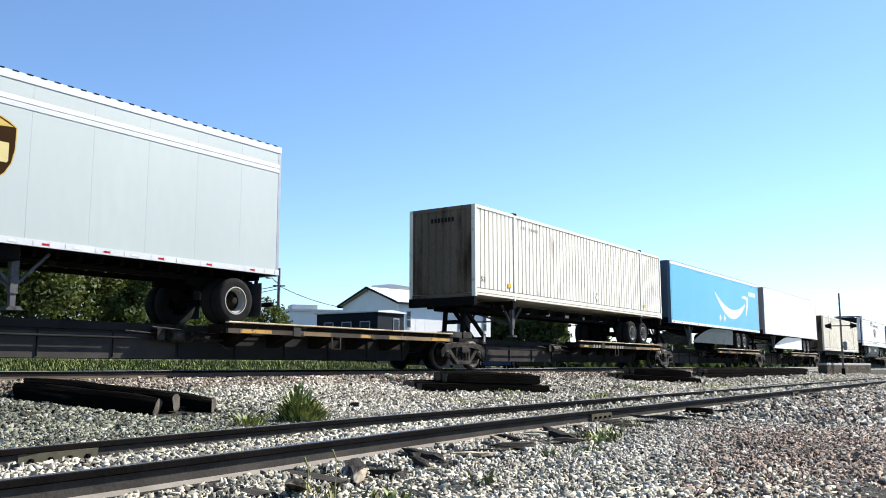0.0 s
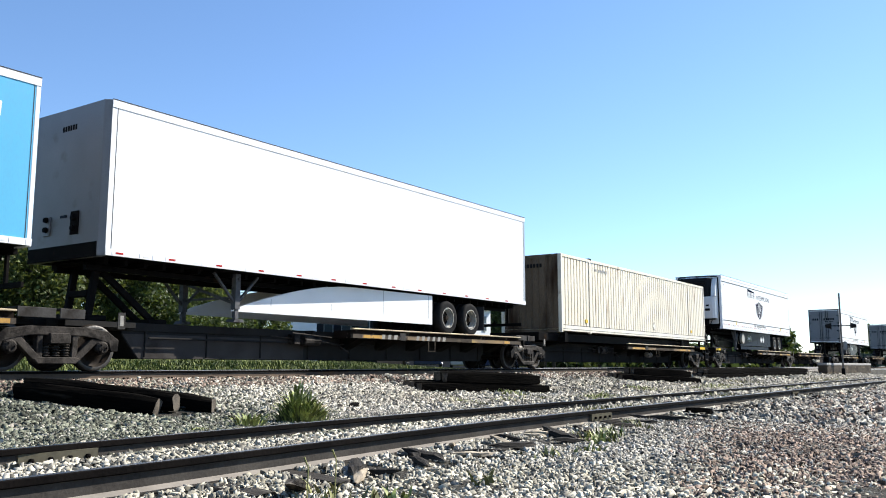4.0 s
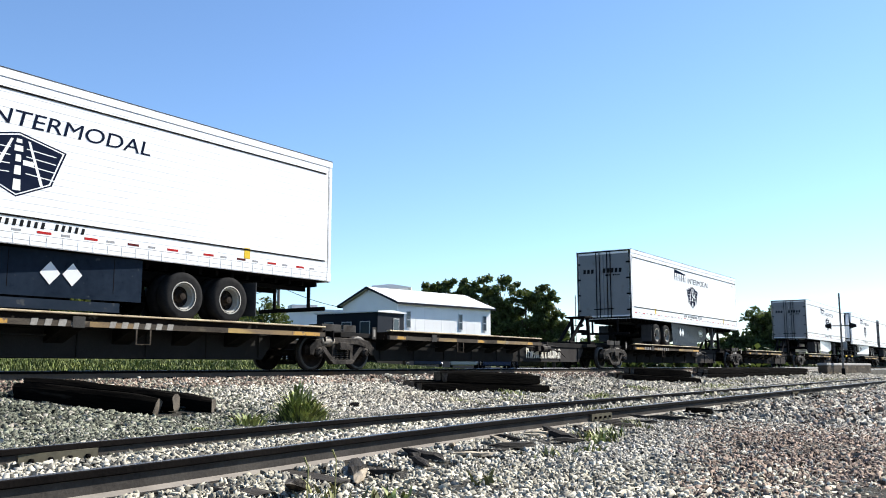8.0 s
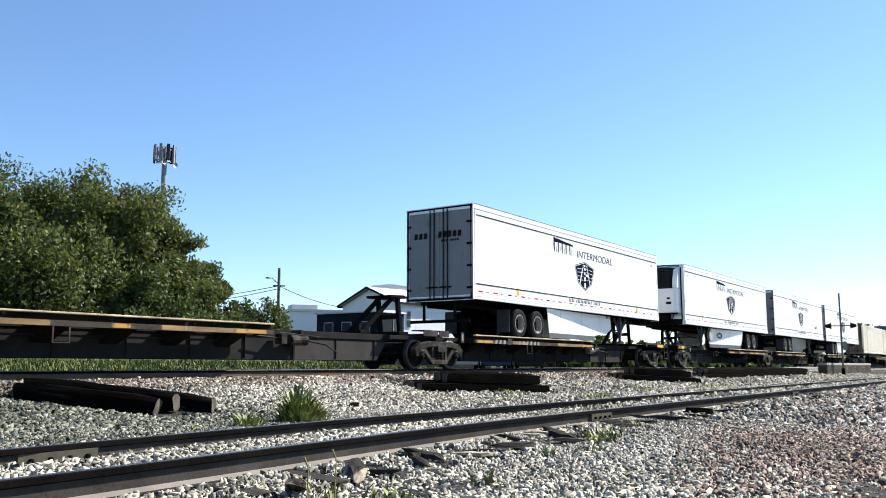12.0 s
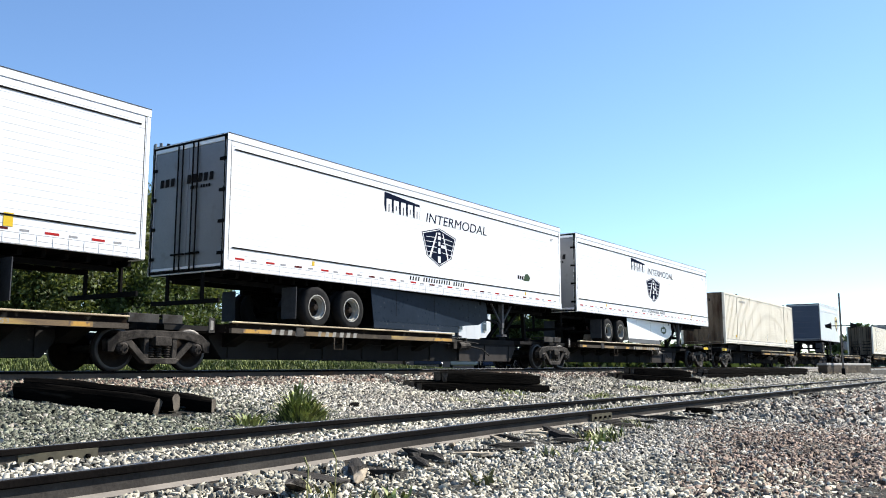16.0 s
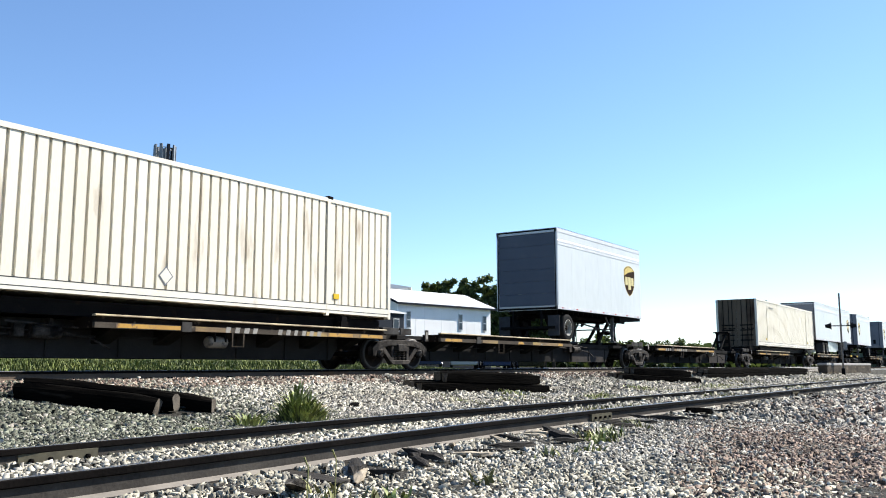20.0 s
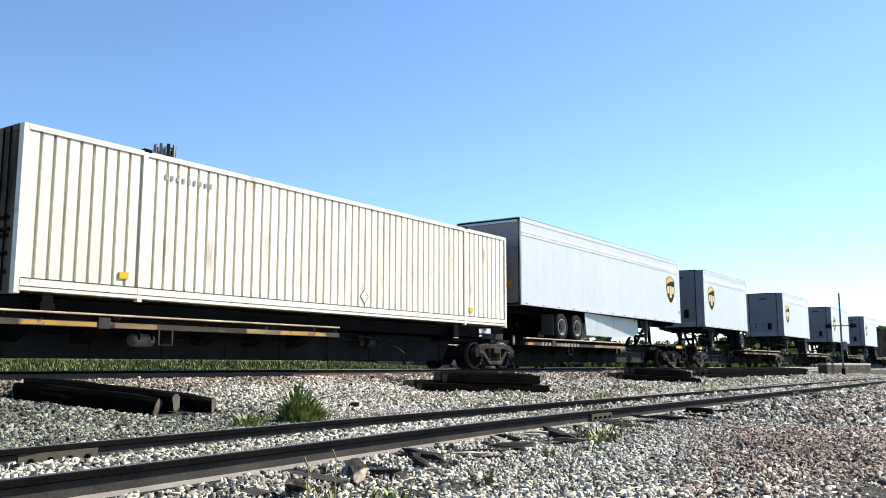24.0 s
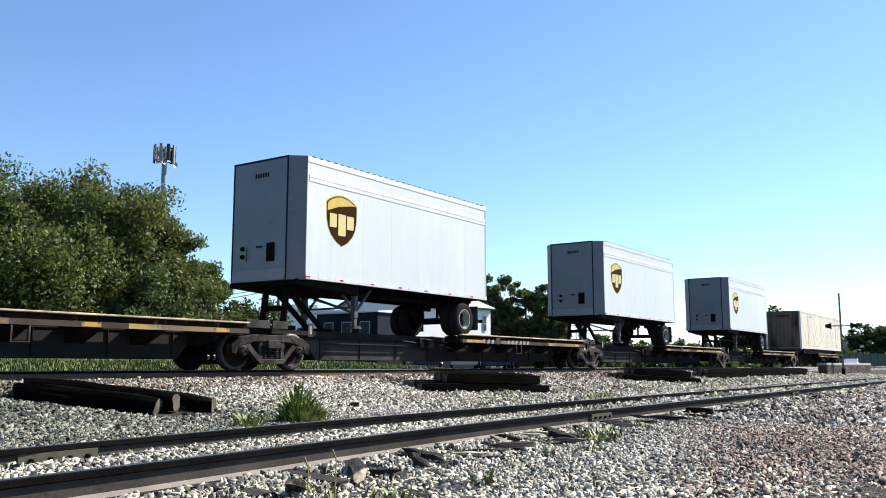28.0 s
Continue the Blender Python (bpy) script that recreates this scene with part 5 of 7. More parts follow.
PALE = surface("pale_limestone_pieces", (0.24, 0.222, 0.172), (0.42, 0.395, 0.325), 0.5, 0.9, island=0.75, spec=0.2)
REDDISH = surface("reddish_stone_pieces", (0.09, 0.066, 0.053), (0.225, 0.168, 0.134), 0.5, 0.9, island=0.75, spec=0.2)
GRASS = surface("mown_grass", (0.026, 0.036, 0.010), (0.06, 0.068, 0.02), 0.6, 0.85, bump=0.8, fine=14.0, far=0.05, spec=0.1)
BLADES = surface("grass_blades", (0.05, 0.08, 0.015), (0.165, 0.185, 0.05), 0.7, 0.7, island=0.6, spots=((0.03, 0.047, 0.012), 1.3, 0.50, 0.62), spec=0.2)
WEED = surface("weed_leaves", (0.085, 0.115, 0.026), (0.36, 0.375, 0.115), 1.2, 0.6, island=0.75)
STRAW = surface("dry_weed_stalks", (0.16, 0.155, 0.055), (0.12, 0.125, 0.04), 1.5, 0.8, island=0.5)
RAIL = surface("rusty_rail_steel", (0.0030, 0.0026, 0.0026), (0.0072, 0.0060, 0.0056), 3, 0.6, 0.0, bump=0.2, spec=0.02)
WEB = surface("dusty_rail_web", (0.031, 0.028, 0.026), (0.058, 0.053, 0.048), 3, 0.85, bump=0.2, spec=0.03)
FOOT = surface("dusty_rail_foot", (0.14, 0.126, 0.112), (0.21, 0.19, 0.168), 3, 0.9, spec=0.1)
DUST = surface("brown_rail_web", (0.072, 0.055, 0.043), (0.13, 0.098, 0.074), 2, 0.9, spec=0.03, spots=((0.15, 0.085, 0.045), 0.7, 0.6, 0.75))
DULL = surface("dull_rail_head", (0.13, 0.14, 0.16), (0.085, 0.092, 0.105), 5, 0.4, 0.85)
SHINY = surface("polished_rail_head", (0.34, 0.35, 0.37), (0.25, 0.255, 0.27), 6, 0.35, 0.5)
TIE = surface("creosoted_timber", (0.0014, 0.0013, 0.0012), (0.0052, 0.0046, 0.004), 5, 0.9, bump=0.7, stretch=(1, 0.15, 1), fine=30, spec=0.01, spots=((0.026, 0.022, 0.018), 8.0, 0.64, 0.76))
TIE_GREY = surface("weathered_timber", (0.010, 0.009, 0.008), (0.045, 0.040, 0.035), 4, 0.9, bump=0.9, stretch=(1, 0.12, 1), fine=34, spec=0.1, spots=((0.14, 0.125, 0.105), 7.0, 0.60, 0.70))
FRESH = surface("split_pale_timber", (0.3082, 0.2546, 0.1809), (0.2278, 0.1876, 0.134), 4, 0.8, bump=0.6, stretch=(1, 0.2, 1), fine=30)
CONCRETE = surface("pale_concrete", (0.27, 0.265, 0.25), (0.21, 0.205, 0.195), 0.8, 0.85, bump=0.3)
ASPHALT = surface("asphalt", (0.0335, 0.0335, 0.0348), (0.0503, 0.0496, 0.0489), 1.2, 0.9, bump=0.4, spec=0.1)

ys = np.concatenate([np.array([-3000, -300, -60, -20, -8]), np.arange(-4, 28, 0.25), np.array([30, 36, 45, 70, 120, 300, 1000, 3000])])
xs = np.concatenate([np.array([-3000, -500, -100, -30]), np.arange(-10, 60, 0.5), np.array([64, 70, 80, 100, 140, 200, 400, 1000, 3000])])
gx, gy = np.meshgrid(xs, ys)
gz = land(gx, gy) + 0.02 * np.sin(gx * 1.7 + gy * 0.9) * np.sin(gy * 2.3 - gx * 0.6)
ncol, nrow = len(xs), len(ys)
cell = np.arange(ncol * (nrow - 1)).reshape(nrow - 1, ncol)[:, :-1].ravel()
quads = np.stack([cell, cell + 1, cell + 1 + ncol, cell + ncol], 1)
cx, cy = gx.ravel()[cell], gy.ravel()[cell]
# Ground under dense stones takes the dark gap colour, bare ground the lighter one.
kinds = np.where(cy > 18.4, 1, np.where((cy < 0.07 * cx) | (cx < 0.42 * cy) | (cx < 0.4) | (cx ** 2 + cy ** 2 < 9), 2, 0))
ground = new("ground", stuff_mesh("ground", np.stack([gx.ravel(), gy.ravel(), gz.ravel()], 1), quads, [GAP_SHADE, GRASS, FINE], kinds))
tagged(ground, "crushed stone yard, darkened for the shade between stones, with mown grass beyond", "ground", kind="structure")


def stones(name, x, y, size, lift, seed, mats):
    """Broken stones: six-sided jittered blocks at x, y, of the sizes given, in one mesh."""
    rng = np.random.default_rng(seed)
    n = len(x)
    base = np.array([(-1, -1, -1), (1, -1, -1), (1, 1, -1), (-1, 1, -1), (-0.7, -0.7, 1), (0.7, -0.7, 1), (0.7, 0.7, 1), (-0.7, 0.7, 1)], float)
    v = base[None] + rng.uniform(-0.62, 0.62, (n, 8, 3))
    v *= (size[:, None] * rng.uniform(0.32, 1.30, (n, 3)))[:, None, :] * 0.5
    a, b = rng.uniform(0, math.tau, n), rng.normal(0, 0.9, n)
    cb, sb = np.cos(b)[:, None], np.sin(b)[:, None]
    v = np.stack([v[..., 0], v[..., 1] * cb - v[..., 2] * sb, v[..., 1] * sb + v[..., 2] * cb], -1)
    ca, sa = np.cos(a)[:, None], np.sin(a)[:, None]
    v = np.stack([v[..., 0] * ca - v[..., 1] * sa, v[..., 0] * sa + v[..., 1] * ca, v[..., 2]], -1)
    v += np.stack([x, y, land(x, y) + lift * size], -1)[:, None, :]
    f = np.array([(4, 5, 6, 7), (0, 1, 5, 4), (1, 2, 6, 5), (2, 3, 7, 6), (3, 0, 4, 7)])
    faces = (f[None] + (np.arange(n) * 8)[:, None, None]).reshape(-1, 4)
    return new(name, stuff_mesh(name, v.reshape(-1, 3), faces, mats))


def scatter(rng, n, x0, x1, y0, y1):
    return rng.uniform(x0, x1, n), rng.uniform(y0, y1, n)


def by_pile(x, y):
    """Where the foot of the sleeper piles leaves no loose stones."""
    out = np.zeros(len(x), bool)
    for (ax, ay), (bx, by) in (((6.95, 12.45), (8.15, 10.52)), ((8.3, 10.75), (9.0, 10.62)), ((16.3, 11.72), (20.6, 10.70)), ((29.2, 12.2), (33.4, 10.8))):
        t = np.clip(((x - ax) * (bx - ax) + (y - ay) * (by - ay)) / ((bx - ax) ** 2 + (by - ay) ** 2), 0, 1)
        out |= np.hypot(x - ax - t * (bx - ax), y - ay - t * (by - ay)) < 0.26
    return out


rng = np.random.default_rng(3)
xa, ya = scatter(rng, 112000, 0.8, 12.5, 0.2, 9.5)
bare = (np.abs((xa - 0.59 + 0.32) % 0.64 - 0.32) < 0.10) & (ya > 3.78) & (ya < 4.5) & (xa > 4.0)
u = np.clip((xa - 0.5) / 9.0, 0, 1)
rail_y = 4.28 + 0.46 * u * u * (3 - 2 * u)
by_rail = np.abs(ya - rail_y) < rng.uniform(0.06, 0.12, len(xa))
keep = (xa > 0.48 * ya) & (ya > 0.09 * xa) & (xa ** 2 + ya ** 2 > 14) & ~bare & ~by_rail
xa, ya = xa[keep], ya[keep]
size = rng.uniform(0.018, 0.048, len(xa)) * np.where(ya > 6.6, 0.92, np.where(ya < 4.2, 0.86, 1.0))
lift = np.where(ya > 6.6, 0.30, 0.22)
pick = rng.uniform(0, 1, len(xa))
pale = (ya < 4.15) & (pick < np.clip(1.05 - np.abs(xa - 4.2) / 3.2, 0.0, 0.75)) | (ya >= 4.15) & (ya < 6.3) & (pick < 0.5) | (ya >= 6.3) & (ya < 8) & (pick < 0.22)
reddish = ~pale & (ya < 4.1) & (pick > 1.0 - np.clip((0.37 - ya / xa) / 0.12, 0, 0.75) * np.clip((14 - xa) / 4, 0.2, 1))
mossy = ~pale & ~reddish & (rng.uniform(0, 1, len(xa)) < np.clip((11.0 - xa) / 4.0, 0, 0.85) * (ya > 5.9))
for name, mask, mt, label in (("gravel", ~pale & ~reddish & ~mossy, STONES, "loose grey crushed stones of the yard"), ("dark_gravel", mossy, MOSSY, "darker greenish grey crushed stones"), ("pale_gravel", pale, PALE, "loose pale limestone pieces beside the siding"), ("reddish_gravel", reddish, REDDISH, "loose reddish brown crushed stones")):
    tagged(stones(name, xa[mask], ya[mask], size[mask], lift[mask], 5 + int(mask.sum()) % 7, mt), label, "gravel", kind="stuff")
xb, yb = scatter(rng, 52000, 4.5, 32.0, 0.3, 14.3)
xd, yd = scatter(rng, 36000, 4.5, 16.0, 9.4, 14.3)
xb, yb = np.concatenate([xb, xd]), np.concatenate([yb, yd])
keep = ((xb > 12.5) | (yb > 9.5)) & (xb > 0.48 * yb) & (yb > 0.09 * xb) & ~by_pile(xb, yb) & (np.abs(yb - 4.74) > 0.1)
xb, yb = xb[keep], yb[keep]
xc, yc = scatter(rng, 30000, 32.0, 75.0, 0.5, 14.2)
xc, yc = xc[yc > 0.10 * xc], yc[yc > 0.10 * xc]
xb, yb = np.concatenate([xb, xc]), np.concatenate([yb, yc])
size = np.concatenate([rng.uniform(0.030, 0.072, len(xb) - len(xc)), rng.uniform(0.05, 0.11, len(xc))]) * np.where((xb > 16) & (xb < 32), 1.3, 1.0)
xe, ye = scatter(rng, 14000, -10.0, 12.0, -6.0, 12.0)
away = (xe < 0.48 * ye) | (ye < 0.09 * xe) | (xe ** 2 + ye ** 2 < 14) | (ye < 0.2) | (xe < 0.8)
xe, ye = xe[away], ye[away]
tagged(stones("loose_gravel", xe, ye, rng.uniform(0.02, 0.075, len(xe)), 0.25, 13, STONES), "scattered crushed stones of the yard", "gravel", kind="stuff")
red = (yb < 4.2) & (rng.uniform(0, 1, len(xb)) < np.where(yb / xb < 0.2, 0.25, 0.08)) | (yb > 12.9) & (rng.uniform(0, 1, len(xb)) < 0.55)
mossy = ~red & (rng.uniform(0, 1, len(xb)) < np.clip((11.5 - xb) / 4.0, 0, 0.85))
pale = ~red & ~mossy & (xb > 8.5) & (yb > 4.2) & (rng.uniform(0, 1, len(xb)) < 0.3)
red_or = red | mossy | pale
tagged(stones("pale_gravel", xb[pale], yb[pale], size[pale], 0.30, 11, PALE), "pale limestone pieces on the main line's bank", "gravel", kind="stuff")
tagged(stones("bank_gravel", xb[~red_or], yb[~red_or], size[~red_or], 0.28, 8, STONES), "crushed stone of the main line's bank and yard", "gravel", kind="stuff")
tagged(stones("dark_gravel", xb[mossy], yb[mossy], size[mossy], 0.28, 10, MOSSY), "darker greenish grey crushed stones", "gravel", kind="stuff")
tagged(stones("reddish_gravel", xb[red], yb[red], size[red], 0.28, 9, REDDISH), "loose reddish brown crushed stones", "gravel", kind="stuff")


# ---- tracks ----
def rail_profile():
    return [(-0.07, -0.17), (0.07, -0.17), (0.07, -0.155), (0.009, -0.135), (0.009, -0.050), (0.037, -0.040), (0.037, -0.006), (0.028, 0.0), (-0.028, 0.0), (-0.037, -0.006), (-0.037, -0.040), (-0.009, -0.050), (-0.009, -0.135), (-0.07, -0.155)]


def rail_along(path, parent, worn):
    """A rail along points (x, y, z of its top)."""
    s = Shape()
    prof = rail_profile()
    n = len(prof)
    rings = [[s.bm.verts.new((x, y + u, z + v)) for u, v in prof] for x, y, z in path]
    for a, b in zip(rings[:-1], rings[1:]):
        for i in range(n):
            f = s.bm.faces.new((a[i], b[i], b[(i + 1) % n], a[(i + 1) % n]))
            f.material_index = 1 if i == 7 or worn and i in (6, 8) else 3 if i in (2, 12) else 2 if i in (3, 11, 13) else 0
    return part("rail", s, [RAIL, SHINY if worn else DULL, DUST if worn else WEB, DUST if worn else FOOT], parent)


def siding_y(x):
    u = min(1, max(0, (x - 0.5) / 9.0))
    return 4.28 + 0.46 * u * u * (3 - 2 * u)


main_track = thing("main_track", "main line track with bright rail heads", "track", kind="structure")
for y in (YC - 0.7525, YC + 0.7525):
    rail_along([(x, y, 0.0) for x in (-80, -20, 20, 60, 120, 300, 700)], main_track, True)
siding = thing("siding_track", "rusty siding track with weathered sleepers", "track", kind="structure")
for dy in (0.0, 1.505):
    rail_along([(x, siding_y(x) + dy, -0.47) for x in (-30, -8, 0, 1, 2, 3, 4, 5, 6, 7, 8, 10, 14, 22, 40, 80, 160)], siding, False)
SLEEPER = Shape().box(-0.11, 0.11, -1.3, 1.3, -0.18, 0).mesh("sleeper", TIE, 0.01)


def rough_timber(lx, ly, lz, seed, mats, name, c=0.42):
    """A sawn timber lx by ly by lz, split and rounded at its ends."""
    r = random.Random(seed)
    s = Shape()
    n = 7
    rings = []
    for k in range(n):
        y = -ly / 2 + ly * k / (n - 1)
        e = 0.82 if k in (0, n - 1) else 1.0
        ring = []
        for u, v in ((-0.5, -c), (-c, -0.5), (c, -0.5), (0.5, -c), (0.5, c), (c, 0.5), (-c, 0.5), (-0.5, c)):
            ring.append((u * lx * e * r.uniform(0.94, 1.03), y + r.uniform(-0.03, 0.03) * (k in (0, n - 1)), v * lz * e * r.uniform(0.92, 1.04)))
        rings.append(ring)
    pts = [p for ring in rings for p in ring]
    s.poly(pts, [tuple(range(8)), tuple(range(8 * n - 1, 8 * n - 9, -1))] + [(k * 8 + i, k * 8 + (i + 1) % 8, k * 8 + 8 + (i + 1) % 8, k * 8 + 8 + i) for k in range(n - 1) for i in range(8)])
    return s.mesh(name, mats)


OLD = [rough_timber(0.22, 2.6, 0.17, k, TIE_GREY, "sleeper") for k in range(4)]
for k in range(120):
    part("sleeper", SLEEPER, None, main_track, "", pose(-6 + k * 0.53, YC, -0.172))
s = Shape()
s.box(-0.09, 0.09, -0.14, 0.14, -0.010, 0.004)
for sg in (-1, 1):
    s.box(-0.06, -0.03, sg * 0.085 - 0.02, sg * 0.085 + 0.02, 0, 0.035)
    s.box(0.03, 0.06, sg * 0.085 - 0.02, sg * 0.085 + 0.02, 0, 0.035)
PLATE = s.mesh("tie_plate", RAIL)
for k in range(60):
    part("tie_plate", PLATE, None, main_track, "", pose(4.07 + k * 0.53, YC - 0.7525, -0.168))
rnd = random.Random(4)
for k in range(64):
    x = 0.59 + k * 0.64
    out = rnd.uniform(-0.10, 0.12)
    part("sleeper", OLD[k % 4], None, siding, "", pose(x + rnd.uniform(-0.04, 0.04), siding_y(x) + 0.75 - out, -0.722 + rnd.uniform(-0.02, 0.012), rnd.uniform(-0.8, 0.8), rnd.uniform(-3, 3), rnd.uniform(-4, 4)))
s = Shape()
for dy in (-0.03, 0.03):
    s.box(-0.31, 0.31, dy - 0.012, dy + 0.012, -0.14, -0.045)
JOINT = s.mesh("joint_bar", surface("olive_dusty_steel", (0.10, 0.092, 0.066), (0.065, 0.06, 0.045), 5, 0.9, spec=0.03))
BOLT = Shape().turned([(0.0, -0.028), (0.017, -0.024), (0.017, 0.0), (0.0, 0.0)], (0, 0, 0), 6, "y").mesh("bolt", RAIL)
for x, dy in ((10.5, 0.0), (21.6, 0.0), (3.64, 1.505), (16.0, 1.505), (26.0, 1.505)):
    bar = part("joint_bar", JOINT, None, siding, "", pose(x, siding_y(x) + dy, -0.47))
    for u in (-0.22, -0.075, 0.075, 0.22):
        part("bolt", BOLT, None, bar, "", pose(u, -0.043, -0.095))


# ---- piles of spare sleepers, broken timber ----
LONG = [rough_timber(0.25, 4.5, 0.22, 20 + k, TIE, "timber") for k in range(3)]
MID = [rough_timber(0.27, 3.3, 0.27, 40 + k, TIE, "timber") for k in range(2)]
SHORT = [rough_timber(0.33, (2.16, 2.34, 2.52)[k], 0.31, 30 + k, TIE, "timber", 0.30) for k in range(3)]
TIE_END = surface("end_grain", (0.035, 0.03, 0.025), (0.11, 0.095, 0.078), 6, 0.9, bump=0.6, fine=40, spec=0.1)
for me in LONG + MID + SHORT:
    me.materials.append(TIE_END)
    for k in range(2):
        me.polygons[k].material_index = 1


def tie_at(a, b, z, mesh, label):
    """A timber from plan point a towards b, its middle at height z above the ground between."""
    (ax, ay), (bx, by) = a, b
    ang = math.degrees(math.atan2(by - ay, bx - ax)) - 90
    length = math.hypot(bx - ax, by - ay)
    za, zb = float(land(ax, ay)), float(land(bx, by))
    ob = new("timber_sleeper", mesh)
    ob.matrix_basis = Matrix.Translation(((ax + bx) / 2, (ay + by) / 2, (za + zb) / 2 + z)) @ Euler((0, 0, radians(ang))).to_matrix().to_4x4() @ Euler((math.atan2(zb - za, length), 0, 0)).to_matrix().to_4x4()
    return tagged(ob, label, "sleeper", "spare sleepers beside the track")


NEWTIE = "black creosoted timber sleeper stacked on the ballast"
tie_at((7.02, 12.63), (8.22, 10.70), 0.10, SHORT[0], NEWTIE)
tie_at((7.34, 12.74), (8.52, 10.83), 0.15, SHORT[1], NEWTIE)
tie_at((7.88, 12.78), (9.15, 10.68), 0.08, SHORT[2], NEWTIE)
for k in range(3):
    tie_at((16.35 + k * 0.06, 11.85 + k * 0.25), (20.6 + k * 0.07, 10.85 + k * 0.25), 0.08, LONG[k % 3], NEWTIE)
for k in range(2):
    tie_at((17.15 + k * 0.06, 11.67 + k * 0.26), (20.2 + k * 0.07, 10.94 + k * 0.26), 0.315, MID[k], NEWTIE)
for k in range(3):
    tie_at((29.3 + k * 0.1, 12.3 + k * 0.26), (33.4 + k * 0.1, 10.9 + k * 0.26), 0.11, LONG[k % 3], NEWTIE)
for k in range(2):
    tie_at((29.9 + k * 0.1, 12.3 + k * 0.26), (33.4 + k * 0.1, 11.1 + k * 0.26), 0.325, MID[k], NEWTIE)
for x0, rows in ((37.6, 3), (42.3, 3), (47.0, 3), (51.7, 2)):
    for k in range(rows):
        tie_at((x0 + k * 0.05, 11.9 + k * 0.26), (x0 + 4.4 + k * 0.05, 11.6 + k * 0.26), 0.11, LONG[k % 3], NEWTIE)
        tie_at((x0 + 0.2 + k * 0.05, 11.9 + k * 0.26), (x0 + 4.5 + k * 0.05, 11.6 + k * 0.26), 0.32, LONG[(k + 1) % 3], NEWTIE)


def splinter(lx, ly, lz, seed, mats):
    """A broken lath of timber: bent, tapered to ragged ends."""
    r = random.Random(seed)
    s = Shape()
    n = 6
    pts, bend = [], r.uniform(-0.12, 0.12)
    for k in range(n):
        f = k / (n - 1)
        e = (0.25, 0.8, 1.0, 0.95, 0.7, 0.2)[k]
        cx, cz = bend * ly * (f - 0.5) ** 2 * 4, r.uniform(-0.15, 0.15) * lz
        for u, v in ((-0.5, -0.4), (0.0, -0.5), (0.5, -0.35), (0.45, 0.4), (0.0, 0.5), (-0.45, 0.35)):
            pts.append((cx + u * lx * e * r.uniform(0.75, 1.2), (f - 0.5) * ly + r.uniform(-0.05, 0.05) * ly, cz + v * lz * e * r.uniform(0.7, 1.25)))
    s.poly(pts, [tuple(range(6)), tuple(range(6 * n - 1, 6 * n - 7, -1))] + [(k * 6 + i, k * 6 + (i + 1) % 6, k * 6 + 6 + (i + 1) % 6, k * 6 + 6 + i) for k in range(n - 1) for i in range(6)])
    return s.mesh("timber_piece", mats)


CHUNKS = [splinter(0.11, 0.62, 0.06, 50, TIE_GREY), splinter(0.08, 0.40, 0.045, 51, TIE_GREY), rough_timber(0.15, 0.5, 0.11, 52, TIE, "timber_piece"),
          splinter(0.08, 0.42, 0.04, 53, FRESH), splinter(0.05, 0.28, 0.03, 54, FRESH)]


def chunk(k, x, y, turn, tilt=4.0, up=0.05):
    ob = new("timber_piece", CHUNKS[k])
    ob.matrix_basis = pose(x, y, float(land(x, y)) + up, tilt, 0, turn)
    tagged(ob, "broken piece of pale split timber" if k > 2 else "rotten dark piece of old sleeper on the stones", "timber", "broken timber along the siding")


for row in ((0, 4.85, 4.10, -50), (1, 5.45, 3.95, -35), (0, 5.75, 4.15, -20), (0, 7.05, 4.05, 75, 3, 0.04), (3, 8.05, 4.30, 72, 3, 0.05), (3, 8.35, 4.22, 100, -4, 0.05), (4, 7.85, 4.25, 60, 4, 0.05),
            (0, 8.10, 4.10, -28, 4, 0.06), (1, 7.85, 3.90, 62), (0, 8.35, 4.30, -40, 6), (1, 9.9, 4.15, 70), (0, 10.1, 4.35, 80), (0, 11.6, 4.2, 40), (3, 12.9, 3.9, -70), (3, 6.25, 3.98, 60, 2, 0.03),
            (4, 10.8, 3.1, -30), (0, 11.75, 10.32, -48), (2, 12.0, 10.2, -55), (3, 11.2, 10.3, -75), (1, 13.9, 7.3, -60), (2, 13.2, 4.3, 70), (0, 22.5, 4.2, -60), (4, 5.4, 5.2, -40)):
    chunk(*row)
rnd = random.Random(31)
for k in range(46):
    x = 4.2 + k * 0.42 + rnd.uniform(-0.2, 0.2)
    chunk(rnd.choice((0, 0, 1, 1, 1, 3, 4)), x, siding_y(x) - rnd.uniform(0.15, 0.75), rnd.uniform(-85, 85), rnd.uniform(-12, 12), rnd.uniform(0.0, 0.05))


